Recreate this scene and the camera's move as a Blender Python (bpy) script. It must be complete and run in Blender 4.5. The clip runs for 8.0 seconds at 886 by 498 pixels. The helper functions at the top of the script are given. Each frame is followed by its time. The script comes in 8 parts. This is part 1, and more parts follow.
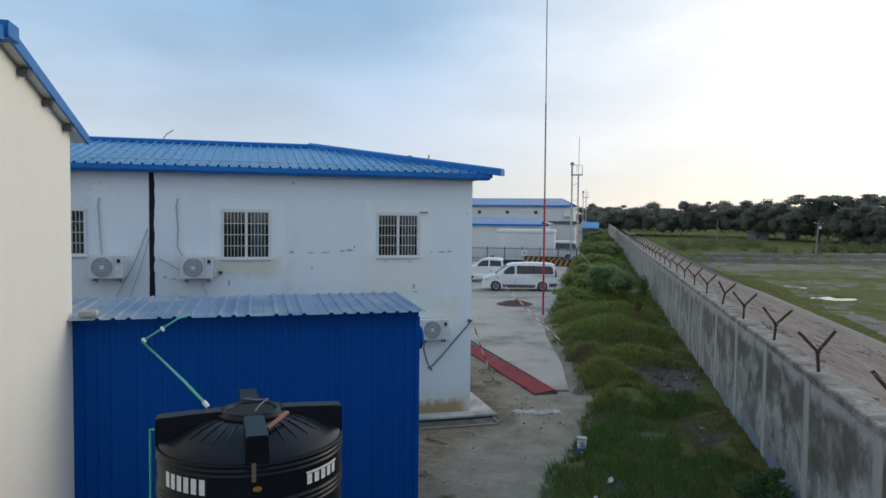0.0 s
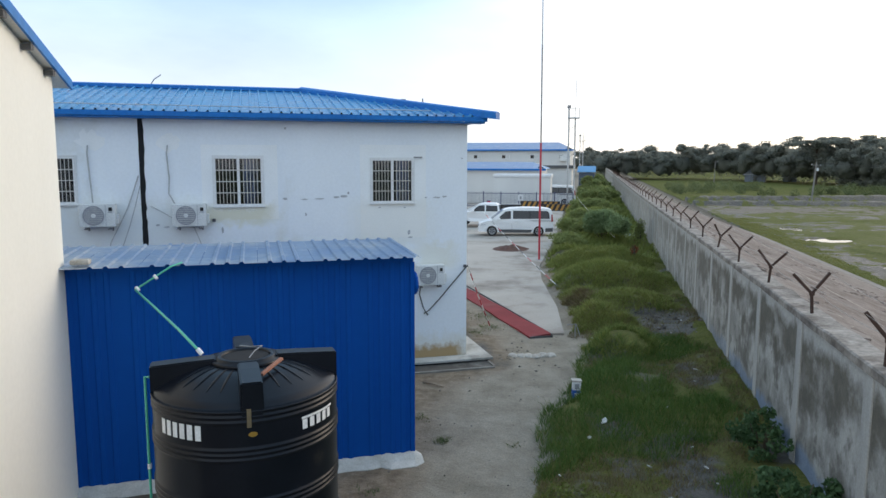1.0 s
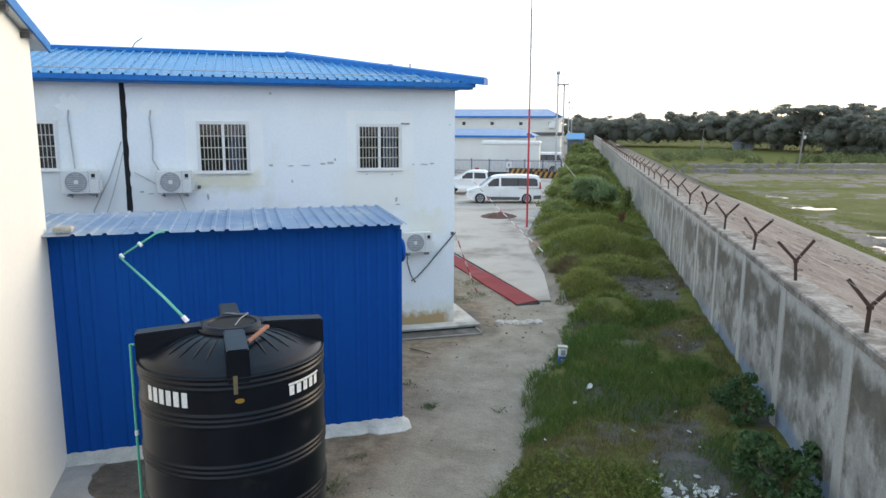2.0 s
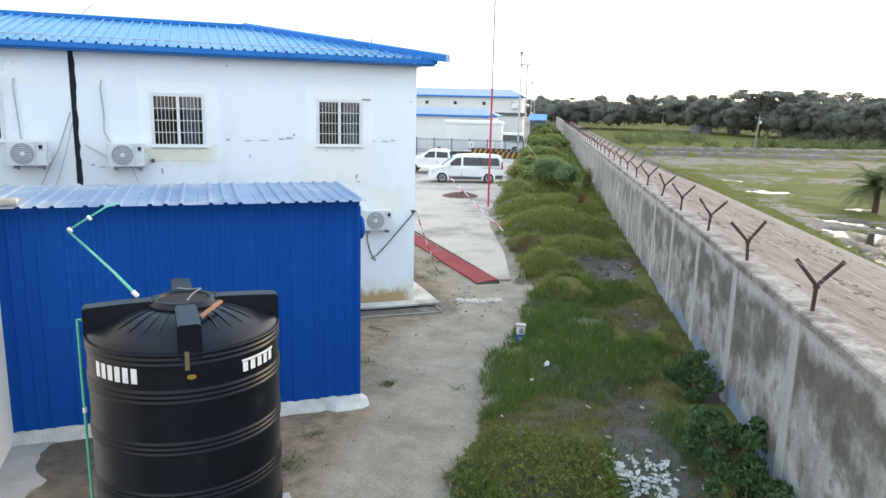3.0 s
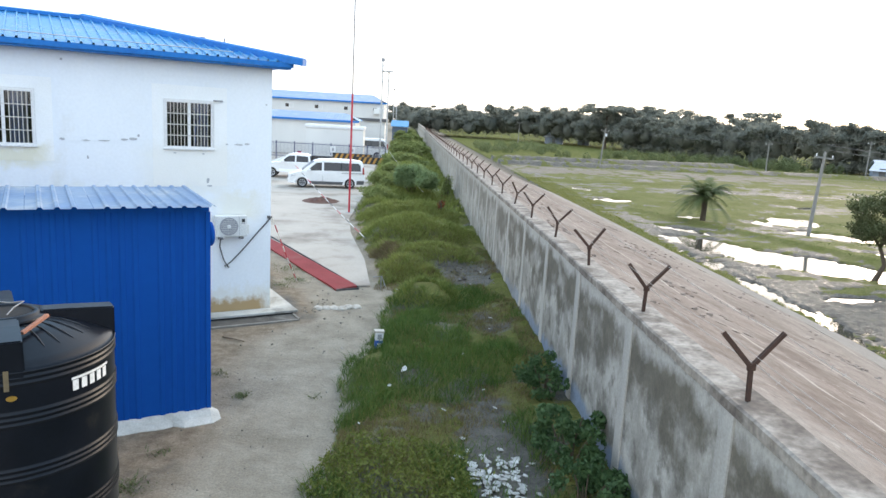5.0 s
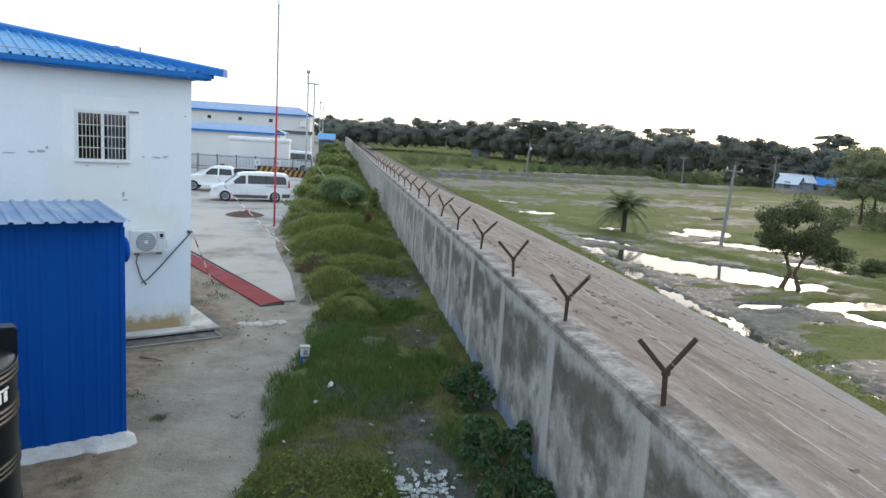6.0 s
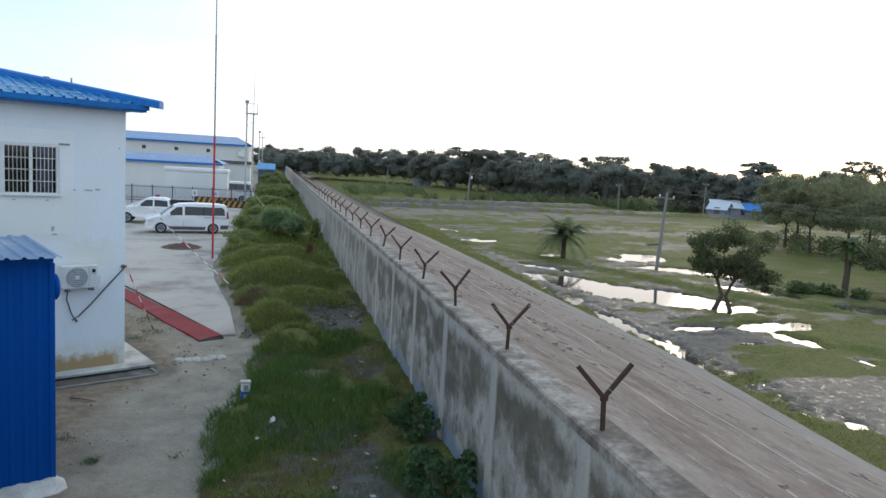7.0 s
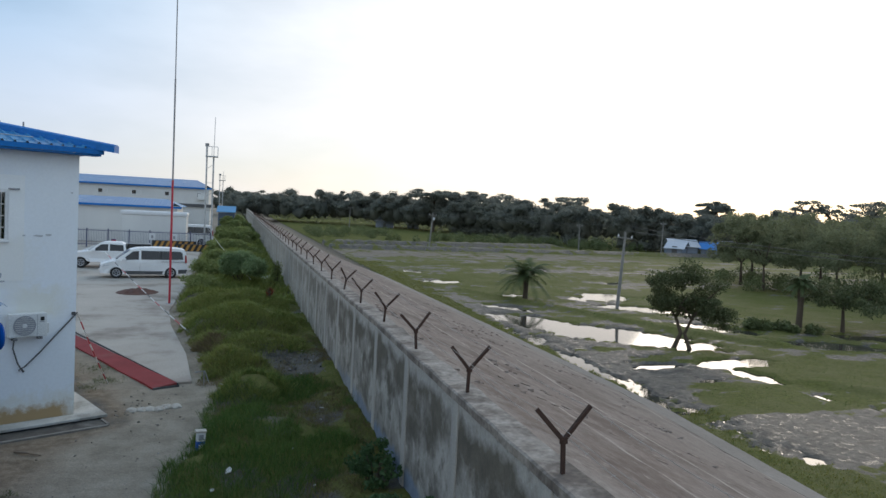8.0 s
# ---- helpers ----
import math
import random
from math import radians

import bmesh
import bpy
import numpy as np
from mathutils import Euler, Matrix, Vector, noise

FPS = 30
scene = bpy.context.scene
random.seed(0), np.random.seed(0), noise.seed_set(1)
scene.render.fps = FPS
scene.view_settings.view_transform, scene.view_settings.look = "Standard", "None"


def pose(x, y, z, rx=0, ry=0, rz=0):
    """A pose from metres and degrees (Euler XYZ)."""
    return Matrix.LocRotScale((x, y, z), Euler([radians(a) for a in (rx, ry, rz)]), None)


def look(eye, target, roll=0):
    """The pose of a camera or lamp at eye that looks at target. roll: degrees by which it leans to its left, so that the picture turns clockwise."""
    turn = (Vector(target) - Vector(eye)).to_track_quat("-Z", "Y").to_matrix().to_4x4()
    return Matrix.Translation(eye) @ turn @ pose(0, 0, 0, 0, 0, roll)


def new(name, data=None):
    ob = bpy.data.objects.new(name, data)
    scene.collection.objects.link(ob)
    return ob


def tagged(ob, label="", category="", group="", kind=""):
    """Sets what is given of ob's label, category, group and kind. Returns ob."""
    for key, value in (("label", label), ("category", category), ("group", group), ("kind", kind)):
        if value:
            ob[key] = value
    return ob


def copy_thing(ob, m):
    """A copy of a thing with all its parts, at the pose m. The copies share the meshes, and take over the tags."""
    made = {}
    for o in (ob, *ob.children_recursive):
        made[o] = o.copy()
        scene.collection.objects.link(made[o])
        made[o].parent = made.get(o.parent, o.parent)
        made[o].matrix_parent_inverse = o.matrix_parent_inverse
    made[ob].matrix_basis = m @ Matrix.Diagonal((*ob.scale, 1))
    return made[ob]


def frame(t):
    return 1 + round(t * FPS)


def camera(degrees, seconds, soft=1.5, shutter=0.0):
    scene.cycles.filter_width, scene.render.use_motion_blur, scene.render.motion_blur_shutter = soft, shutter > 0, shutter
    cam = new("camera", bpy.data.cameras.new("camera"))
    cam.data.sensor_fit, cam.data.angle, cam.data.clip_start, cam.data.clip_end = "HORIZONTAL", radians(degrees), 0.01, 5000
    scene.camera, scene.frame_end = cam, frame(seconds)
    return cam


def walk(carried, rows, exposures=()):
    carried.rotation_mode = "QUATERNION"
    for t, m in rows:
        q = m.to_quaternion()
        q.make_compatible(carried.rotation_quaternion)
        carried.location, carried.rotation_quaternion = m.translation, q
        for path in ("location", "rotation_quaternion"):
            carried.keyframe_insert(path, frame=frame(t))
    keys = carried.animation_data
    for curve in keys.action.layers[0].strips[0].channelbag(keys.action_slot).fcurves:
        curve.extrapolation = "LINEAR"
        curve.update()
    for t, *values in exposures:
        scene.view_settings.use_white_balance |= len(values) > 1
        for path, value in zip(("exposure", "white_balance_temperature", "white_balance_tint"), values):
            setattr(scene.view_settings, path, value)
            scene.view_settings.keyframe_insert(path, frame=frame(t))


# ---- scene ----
cam = camera(64.8, 8.0)
PATH = [
    (0, (-0.496, -0.136, 5.087), (-0.948, 1.81, 4.997), 0.6),
    (0.5, (-0.456, -0.044, 5.092), (-0.898, 1.901, 4.936), 0.5),
    (1, (-0.479, -0.038, 5.074), (-0.918, 1.898, 4.829), 0.1),
    (2.5, (-0.452, 0.01, 5.067), (-0.812, 1.943, 4.703), 0.8),
    (3, (-0.43, 0.025, 5.029), (-0.723, 1.964, 4.636), 1.4),
    (3.5, (-0.411, 0.019, 5.056), (-0.603, 1.968, 4.655), 2.1),
    (4, (-0.394, -0.009, 5.035), (-0.489, 1.95, 4.644), 3.0),
    (4.5, (-0.358, -0.006, 5.059), (-0.362, 1.958, 4.686), 3.1),
    (6, (-0.255, -0.018, 5.071), (0.04, 1.935, 4.757), 3.6),
    (6.5, (-0.255, -0.058, 5.088), (0.126, 1.888, 4.826), 3.2),
    (7, (-0.259, -0.099, 5.118), (0.194, 1.836, 4.894), 3.3),
    (7.5, (-0.251, -0.128, 5.134), (0.263, 1.799, 4.978), 3.3),
    (8, (-0.198, -0.105, 5.144), (0.353, 1.815, 5.043), 2.9),
]
walk(cam, [(t, look(eye, target, roll)) for t, eye, target, roll in PATH],
     exposures=[(0, -0.50, 6950, 11), (0.5, -0.14, 7050, 11), (1.0, 0.06, 7100, 12), (2.5, 0.72, 7600, 13), (3.0, 0.95, 7650, 13), (3.5, 1.03, 7600, 13), (4.5, 1.02, 7450, 13),
                (6.0, 0.38, 7100, 12), (6.5, 0.10, 6900, 11), (7.0, -0.02, 6850, 11), (7.5, -0.36, 6850, 11), (8.0, -0.48, 6850, 11)])

# ---- sky and sun ----
SUN_AZ = 45.0    # degrees to the right of +y
SUN_EL = 17.0
world = bpy.data.worlds.new("world")
scene.world = world
world.use_nodes = True
wn, wl = world.node_tree.nodes, world.node_tree.links
wn.clear()
sky = wn.new("ShaderNodeTexSky")
sky.sky_type, sky.sun_disc = "NISHITA", False
sky.sun_elevation, sky.sun_rotation = radians(SUN_EL), radians(SUN_AZ)
sky.air_density, sky.dust_density, sky.ozone_density = 1.0, 0.6, 2.5
w_co = wn.new("ShaderNodeTexCoord")
w_map = wn.new("ShaderNodeMapping")
w_map.inputs["Scale"].default_value = (1.0, 1.0, 3.2)
w_noise = wn.new("ShaderNodeTexNoise")
w_noise.inputs["Scale"].default_value, w_noise.inputs["Detail"].default_value, w_noise.inputs["Roughness"].default_value = 1.9, 6.0, 0.55
w_ramp = wn.new("ShaderNodeValToRGB")
w_ramp.color_ramp.elements[0].position, w_ramp.color_ramp.elements[0].color = 0.34, (0.50, 0.50, 0.50, 1)
w_ramp.color_ramp.elements[1].position, w_ramp.color_ramp.elements[1].color = 0.68, (0.86, 0.86, 0.86, 1)
w_mix = wn.new("ShaderNodeMix")
w_mix.data_type = "RGBA"
w_mix.inputs[7].default_value = (10.0, 10.3, 10.9, 1)
w_dot = wn.new("ShaderNodeVectorMath")
w_dot.operation = "DOT_PRODUCT"
w_dot.inputs[1].default_value = (math.sin(radians(SUN_AZ)), math.cos(radians(SUN_AZ)), 0.15)
w_side = wn.new("ShaderNodeMapRange")
w_side.interpolation_type = "SMOOTHSTEP"
w_side.inputs["From Min"].default_value, w_side.inputs["From Max"].default_value = 0.45, 1.0
w_cloud = wn.new("ShaderNodeMix")
w_cloud.data_type = "RGBA"
w_cloud.inputs[6].default_value, w_cloud.inputs[7].default_value = (4.1, 7.2, 11.0, 1), (18.0, 17.6, 17.0, 1)
w_rear = wn.new("ShaderNodeMapRange")
w_rear.interpolation_type = "SMOOTHSTEP"
w_rear.inputs["From Min"].default_value, w_rear.inputs["From Max"].default_value = 0.3, -0.9
w_far = wn.new("ShaderNodeMix")
w_far.data_type = "RGBA"
w_far.inputs[6].default_value, w_far.inputs[7].default_value = (4.1, 7.2, 11.0, 1), (10.2, 12.6, 15.2, 1)
wl.new(w_dot.outputs["Value"], w_rear.inputs["Value"])
wl.new(w_rear.outputs["Result"], w_far.inputs[0])
wl.new(w_far.outputs[2], w_cloud.inputs[6])
wl.new(w_co.outputs["Generated"], w_dot.inputs[0])
wl.new(w_dot.outputs["Value"], w_side.inputs["Value"])
wl.new(w_side.outputs["Result"], w_cloud.inputs[0])
w_xyz = wn.new("ShaderNodeSeparateXYZ")
w_low = wn.new("ShaderNodeMapRange")
w_low.interpolation_type = "SMOOTHSTEP"
w_low.inputs["From Min"].default_value, w_low.inputs["From Max"].default_value = 0.34, 0.0
w_low.inputs["To Max"].default_value = 0.5
w_warm = wn.new("ShaderNodeMix")
w_warm.data_type = "RGBA"
w_warm.inputs[7].default_value = (12.6, 11.4, 11.2, 1)
wl.new(w_co.outputs["Generated"], w_xyz.inputs[0])
wl.new(w_xyz.outputs["Z"], w_low.inputs["Value"])
wl.new(w_low.outputs["Result"], w_warm.inputs[0])
wl.new(w_cloud.outputs[2], w_warm.inputs[6])
wl.new(w_warm.outputs[2], w_mix.inputs[7])
w_bg = wn.new("ShaderNodeBackground")
w_bg.inputs["Strength"].default_value = 0.13
w_out = wn.new("ShaderNodeOutputWorld")
wl.new(w_co.outputs["Generated"], w_map.inputs["Vector"])
wl.new(w_map.outputs["Vector"], w_noise.inputs["Vector"])
wl.new(w_noise.outputs["Fac"], w_ramp.inputs["Fac"])
wl.new(w_ramp.outputs["Color"], w_mix.inputs[0])
wl.new(sky.outputs["Color"], w_mix.inputs[6])
wl.new(w_mix.outputs[2], w_bg.inputs["Color"])
wl.new(w_bg.outputs["Background"], w_out.inputs["Surface"])
sun = new("sun", bpy.data.lights.new("sun", "SUN"))
sun.data.energy, sun.data.angle, sun.data.color = 0.95, radians(30), (1.0, 0.90, 0.78)
sa, se = radians(SUN_AZ), radians(SUN_EL)
sun.matrix_world = look((0, 0, 60), (-math.sin(sa) * math.cos(se), -math.cos(sa) * math.cos(se), 60 - math.sin(se)))

# ---- materials ----
def rgba(c):
    return (c[0], c[1], c[2], 1.0)


def material(name, a, b=None, rough=0.8, metal=0.0, scale=3.0, fine=40.0, bump=0.2, depth=0.01, spec=0.5, stretch=(1, 1, 1), c=None, c_at=0.62, c_scale=0.7, per_piece=0.0, vary=0.11):
    """Two-scale procedural surface: a and b mixed by coarse noise, c as sparse stains, fine relief."""
    m = bpy.data.materials.new(name)
    m.use_nodes = True
    n, l = m.node_tree.nodes, m.node_tree.links
    p = n["Principled BSDF"]
    b = b or tuple(v * 0.8 for v in a)
    co = n.new("ShaderNodeTexCoord")
    mp = n.new("ShaderNodeMapping")
    mp.inputs["Scale"].default_value = stretch
    l.new(co.outputs["Object"], mp.inputs["Vector"])
    n1 = n.new("ShaderNodeTexNoise")
    n1.inputs["Scale"].default_value, n1.inputs["Detail"].default_value, n1.inputs["Roughness"].default_value = scale, 6, 0.6
    l.new(mp.outputs["Vector"], n1.inputs["Vector"])
    r1 = n.new("ShaderNodeMapRange")
    r1.inputs["From Min"].default_value, r1.inputs["From Max"].default_value = 0.32, 0.68
    l.new(n1.outputs["Fac"], r1.inputs["Value"])
    mix = n.new("ShaderNodeMix")
    mix.data_type = "RGBA"
    mix.inputs[6].default_value, mix.inputs[7].default_value = rgba(a), rgba(b)
    l.new(r1.outputs["Result"], mix.inputs[0])
    out = mix.outputs[2]
    n2 = n.new("ShaderNodeTexNoise")
    n2.inputs["Scale"].default_value, n2.inputs["Detail"].default_value = fine, 4
    l.new(co.outputs["Object"], n2.inputs["Vector"])
    if c:
        n3 = n.new("ShaderNodeTexNoise")
        n3.inputs["Scale"].default_value, n3.inputs["Detail"].default_value, n3.inputs["Roughness"].default_value = c_scale, 8, 0.65
        l.new(mp.outputs["Vector"], n3.inputs["Vector"])
        r3 = n.new("ShaderNodeMapRange")
        r3.inputs["From Min"].default_value, r3.inputs["From Max"].default_value = c_at - 0.07, c_at + 0.09
        l.new(n3.outputs["Fac"], r3.inputs["Value"])
        mc = n.new("ShaderNodeMix")
        mc.data_type = "RGBA"
        mc.inputs[7].default_value = rgba(c)
        l.new(out, mc.inputs[6])
        l.new(r3.outputs["Result"], mc.inputs[0])
        out = mc.outputs[2]
    # fine value variation
    hv = n.new("ShaderNodeHueSaturation")
    r2 = n.new("ShaderNodeMapRange")
    r2.inputs["From Min"].default_value, r2.inputs["From Max"].default_value = 0.3, 0.7
    r2.inputs["To Min"].default_value, r2.inputs["To Max"].default_value = 1 - vary, 1 + vary
    l.new(n2.outputs["Fac"], r2.inputs["Value"])
    val = r2.outputs["Result"]
    if per_piece:
        oi = n.new("ShaderNodeObjectInfo")
        ge = n.new("ShaderNodeNewGeometry")
        ad = n.new("ShaderNodeMath")
        ad.operation = "ADD"
        l.new(oi.outputs["Random"], ad.inputs[0])
        l.new(ge.outputs["Random Per Island"], ad.inputs[1])
        fr = n.new("ShaderNodeMath")
        fr.operation = "FRACT"
        l.new(ad.outputs[0], fr.inputs[0])
        rp = n.new("ShaderNodeMapRange")
        rp.inputs["To Min"].default_value, rp.inputs["To Max"].default_value = 1 - per_piece, 1 + per_piece
        l.new(fr.outputs[0], rp.inputs["Value"])
        mu = n.new("ShaderNodeMath")
        mu.operation = "MULTIPLY"
        l.new(val, mu.inputs[0])
        l.new(rp.outputs["Result"], mu.inputs[1])
        val = mu.outputs[0]
    l.new(val, hv.inputs["Value"])
    l.new(out, hv.inputs["Color"])
    l.new(hv.outputs["Color"], p.inputs["Base Color"])
    rr = n.new("ShaderNodeMapRange")
    rr.inputs["To Min"].default_value, rr.inputs["To Max"].default_value = max(0.02, rough - 0.12), min(1, rough + 0.12)
    l.new(n1.outputs["Fac"], rr.inputs["Value"])
    l.new(rr.outputs["Result"], p.inputs["Roughness"])
    p.inputs["Metallic"].default_value = metal
    p.inputs["Specular IOR Level"].default_value = spec
    if bump:
        bp = n.new("ShaderNodeBump")
        bp.inputs["Strength"].default_value, bp.inputs["Distance"].default_value = bump, depth
        l.new(n2.outputs["Fac"], bp.inputs["Height"])
        l.new(bp.outputs["Normal"], p.inputs["Normal"])
    return m


WHITE_WALL = material("white_panel_paint", (0.865, 0.895, 0.92), (0.80, 0.835, 0.865), 0.55, scale=0.5, fine=14, bump=0.05, stretch=(1, 1, 0.5), c=(0.74, 0.74, 0.70), c_at=0.64, c_scale=0.55, vary=0.025)
PATCH = material("fresh_white_plaster", (0.90, 0.91, 0.905), (0.865, 0.875, 0.865), 0.8, scale=1.6, fine=30, bump=0.04, vary=0.03)
CHIP = material("bare_grey_chip", (0.38, 0.39, 0.41), (0.55, 0.56, 0.57), 0.8, scale=12)
CREAM_WALL = material("cream_wall_paint", (0.87, 0.85, 0.77), (0.82, 0.80, 0.72), 0.6, scale=0.5, fine=12, bump=0.03, stretch=(1, 1, 0.4), vary=0.02)
BLUE_ROOF = material("blue_roof_sheet", (0.02, 0.20, 0.42), (0.05, 0.26, 0.48), 0.28, scale=0.8, fine=8, bump=0.03, c=(0.17, 0.27, 0.42), c_at=0.6, c_scale=1.2, spec=0.5)
BLUE_TRIM = material("blue_trim_sheet", (0.0, 0.135, 0.44), (0.0, 0.17, 0.50), 0.45, scale=0.7, fine=10, bump=0.02, spec=0.25)
BLUE_SHED = material("deep_blue_wall_sheet", (0.0, 0.066, 0.31), (0.0, 0.080, 0.36), 0.5, scale=0.6, fine=6, bump=0.02, stretch=(1, 1, 0.1), spec=0.05, vary=0.03)
SHED_ROOF = material("weathered_blue_roof_sheet", (0.11, 0.20, 0.35), (0.20, 0.28, 0.39), 0.45, scale=1.2, fine=10, bump=0.04, c=(0.34, 0.38, 0.42), c_at=0.56)
# black for the open joint, and for shade in the undercut and manhole
DARK_GAP = material("black_joint_and_void_shade", (0.006, 0.006, 0.008), (0.015, 0.015, 0.016), 0.9, scale=8)
PVC = material("white_window_plastic", (0.80, 0.80, 0.79), (0.74, 0.74, 0.73), 0.35, scale=4, bump=0.02)
BARS = material("painted_window_steel", (0.66, 0.65, 0.62), (0.56, 0.55, 0.52), 0.5, scale=8, metal=0.2)
ROOM_DARK = material("room_shade_dark", (0.03, 0.03, 0.035), (0.05, 0.05, 0.05), 0.9)
CURTAIN = material("faded_curtain_cloth", (0.10, 0.16, 0.36), (0.25, 0.22, 0.16), 0.9, scale=3, stretch=(6, 6, 0.2))
AC_WHITE = material("aged_white_enamel", (0.74, 0.75, 0.74), (0.64, 0.65, 0.63), 0.4, scale=3, bump=0.02)
FAN_GREY = material("pale_grey_fan", (0.36, 0.37, 0.38), (0.44, 0.45, 0.46), 0.5, scale=10)
AC_DARK = material("grey_fan_plastic", (0.25, 0.26, 0.285), (0.33, 0.34, 0.36), 0.5, scale=10)
PALE_HOSE = material("pale_wrapped_hose", (0.50, 0.51, 0.52), (0.40, 0.41, 0.41), 0.7, scale=6)
CABLE = material("dark_cable_rubber", (0.06, 0.06, 0.065), (0.12, 0.12, 0.12), 0.6)
TANK = material("black_moulded_polyethylene", (0.003, 0.0045, 0.008), (0.006, 0.008, 0.013), 0.33, scale=1.5, fine=25, bump=0.04, c=(0.04, 0.036, 0.03), c_at=0.70, c_scale=1.4, spec=0.24)
TANK_MARK = material("white_screen_print", (0.75, 0.75, 0.75), (0.62, 0.62, 0.60), 0.5, scale=12)
GOLD = material("brass_badge", (0.45, 0.26, 0.05), (0.35, 0.2, 0.04), 0.4, metal=0.5)
GREEN_PIPE = material("green_plastic_pipe", (0.06, 0.42, 0.28), (0.08, 0.48, 0.34), 0.35, scale=4)
BRICK = material("fired_brick", (0.24, 0.10, 0.065), (0.32, 0.14, 0.09), 0.9, scale=10, bump=0.3, per_piece=0.25)
CONCRETE = material("grey_concrete", (0.40, 0.39, 0.37), (0.30, 0.29, 0.28), 0.9, scale=2.0, fine=45, bump=0.25, c=(0.20, 0.19, 0.17), c_at=0.62)
PALE_CONCRETE = material("pale_concrete", (0.42, 0.41, 0.39), (0.33, 0.32, 0.305), 0.9, scale=1.2, fine=40, bump=0.2, c=(0.30, 0.29, 0.27), c_at=0.64)
YARD = material("worn_yard_concrete", (0.445, 0.40, 0.35), (0.35, 0.308, 0.265), 0.9, scale=0.35, fine=18, bump=0.15, c=(0.22, 0.185, 0.155), c_at=0.58, c_scale=0.35)
MORTAR = material("limewashed_mortar", (0.60, 0.59, 0.56), (0.44, 0.43, 0.40), 0.9, scale=4, bump=0.4)
RUST = material("rusty_angle_iron", (0.050, 0.028, 0.021), (0.090, 0.045, 0.031), 0.8, scale=14, metal=0.2, bump=0.3)
WIRE = material("galvanised_wire", (0.40, 0.37, 0.345), (0.28, 0.25, 0.23), 0.5, metal=0.2)
COPING = material("weathered_coping", (0.33, 0.292, 0.255), (0.22, 0.182, 0.152), 0.9, scale=2.2, fine=14, bump=0.4, vary=0.28, c=(0.115, 0.092, 0.077), c_at=0.53, c_scale=1.1)
RED_MAT = material("red_woven_matting", (0.27, 0.025, 0.027), (0.21, 0.024, 0.026), 0.85, scale=1.5, fine=60, bump=0.2, c=(0.22, 0.06, 0.05), c_at=0.63)
RED_PAINT = material("red_mast_paint", (0.50, 0.025, 0.045), (0.42, 0.03, 0.05), 0.5, scale=3)
STEEL = material("grey_mast_steel", (0.22, 0.22, 0.23), (0.3, 0.3, 0.31), 0.5, metal=0.3)
PALE_STEEL = material("galvanised_steel", (0.5, 0.51, 0.52), (0.4, 0.41, 0.42), 0.45, metal=0.4)
CAR_WHITE = material("white_car_paint", (0.82, 0.82, 0.82), (0.79, 0.79, 0.79), 0.22, scale=2, bump=0.0)
CAR_GREY = material("grey_car_cladding", (0.10, 0.10, 0.105), (0.075, 0.075, 0.08), 0.5)
CAR_GLASS = material("tinted_car_glass", (0.012, 0.013, 0.015), (0.018, 0.018, 0.02), 0.08, bump=0.0, spec=0.6)
TYRE = material("tyre_rubber", (0.02, 0.02, 0.02), (0.03, 0.03, 0.03), 0.85)
RIM = material("alloy_rim", (0.5, 0.5, 0.51), (0.4, 0.4, 0.41), 0.3, metal=0.7)
LAMP_CLEAR = material("clear_lamp_lens", (0.6, 0.62, 0.65), (0.5, 0.52, 0.55), 0.15)
LAMP_RED = material("red_lamp_lens", (0.35, 0.02, 0.02), (0.28, 0.02, 0.02), 0.2)
NAVY = material("navy_paint", (0.02, 0.03, 0.10), (0.03, 0.04, 0.12), 0.5)
BLACK_PAINT = material("black_paint", (0.012, 0.012, 0.012), (0.02, 0.02, 0.02), 0.6)
YELLOW = material("ochre_barrier_paint", (0.48, 0.24, 0.05), (0.40, 0.2, 0.05), 0.7)
FAR_ROOF = material("faded_blue_sheet", (0.14, 0.24, 0.42), (0.20, 0.30, 0.46), 0.45, scale=0.5, c=(0.30, 0.38, 0.48), c_at=0.6)
FAR_WALL = material("far_white_cladding", (0.68, 0.68, 0.66), (0.60, 0.60, 0.59), 0.6, scale=0.3, stretch=(1, 1, 0.3))
SIGN_WHITE = material("white_sign_plate", (0.72, 0.73, 0.74), (0.66, 0.66, 0.67), 0.5)
BARK = material("tree_bark", (0.07, 0.05, 0.035), (0.11, 0.085, 0.06), 0.95, scale=5, fine=25, bump=0.5, stretch=(1, 1, 0.25))
POLE = material("concrete_pole", (0.26, 0.25, 0.23), (0.2, 0.19, 0.18), 0.9, scale=2)
TIN = material("tin_roof_sheet", (0.50, 0.53, 0.57), (0.42, 0.45, 0.5), 0.4, metal=0.3)
LITTER = material("broken_white_tile", (0.52, 0.52, 0.50), (0.36, 0.35, 0.33), 0.6, scale=5, per_piece=0.25)
SACK = material("white_woven_sack", (0.52, 0.49, 0.44), (0.34, 0.31, 0.265), 0.85, scale=8, bump=0.4)
DIRT = material("red_brown_soil_heap", (0.075, 0.034, 0.026), (0.12, 0.055, 0.04), 0.95, scale=4, fine=20, bump=0.6)
TAPE = material("white_barrier_tape", (0.72, 0.70, 0.68), (0.6, 0.58, 0.56), 0.6)
STICK = material("dry_wood", (0.16, 0.12, 0.09), (0.22, 0.17, 0.12), 0.9)


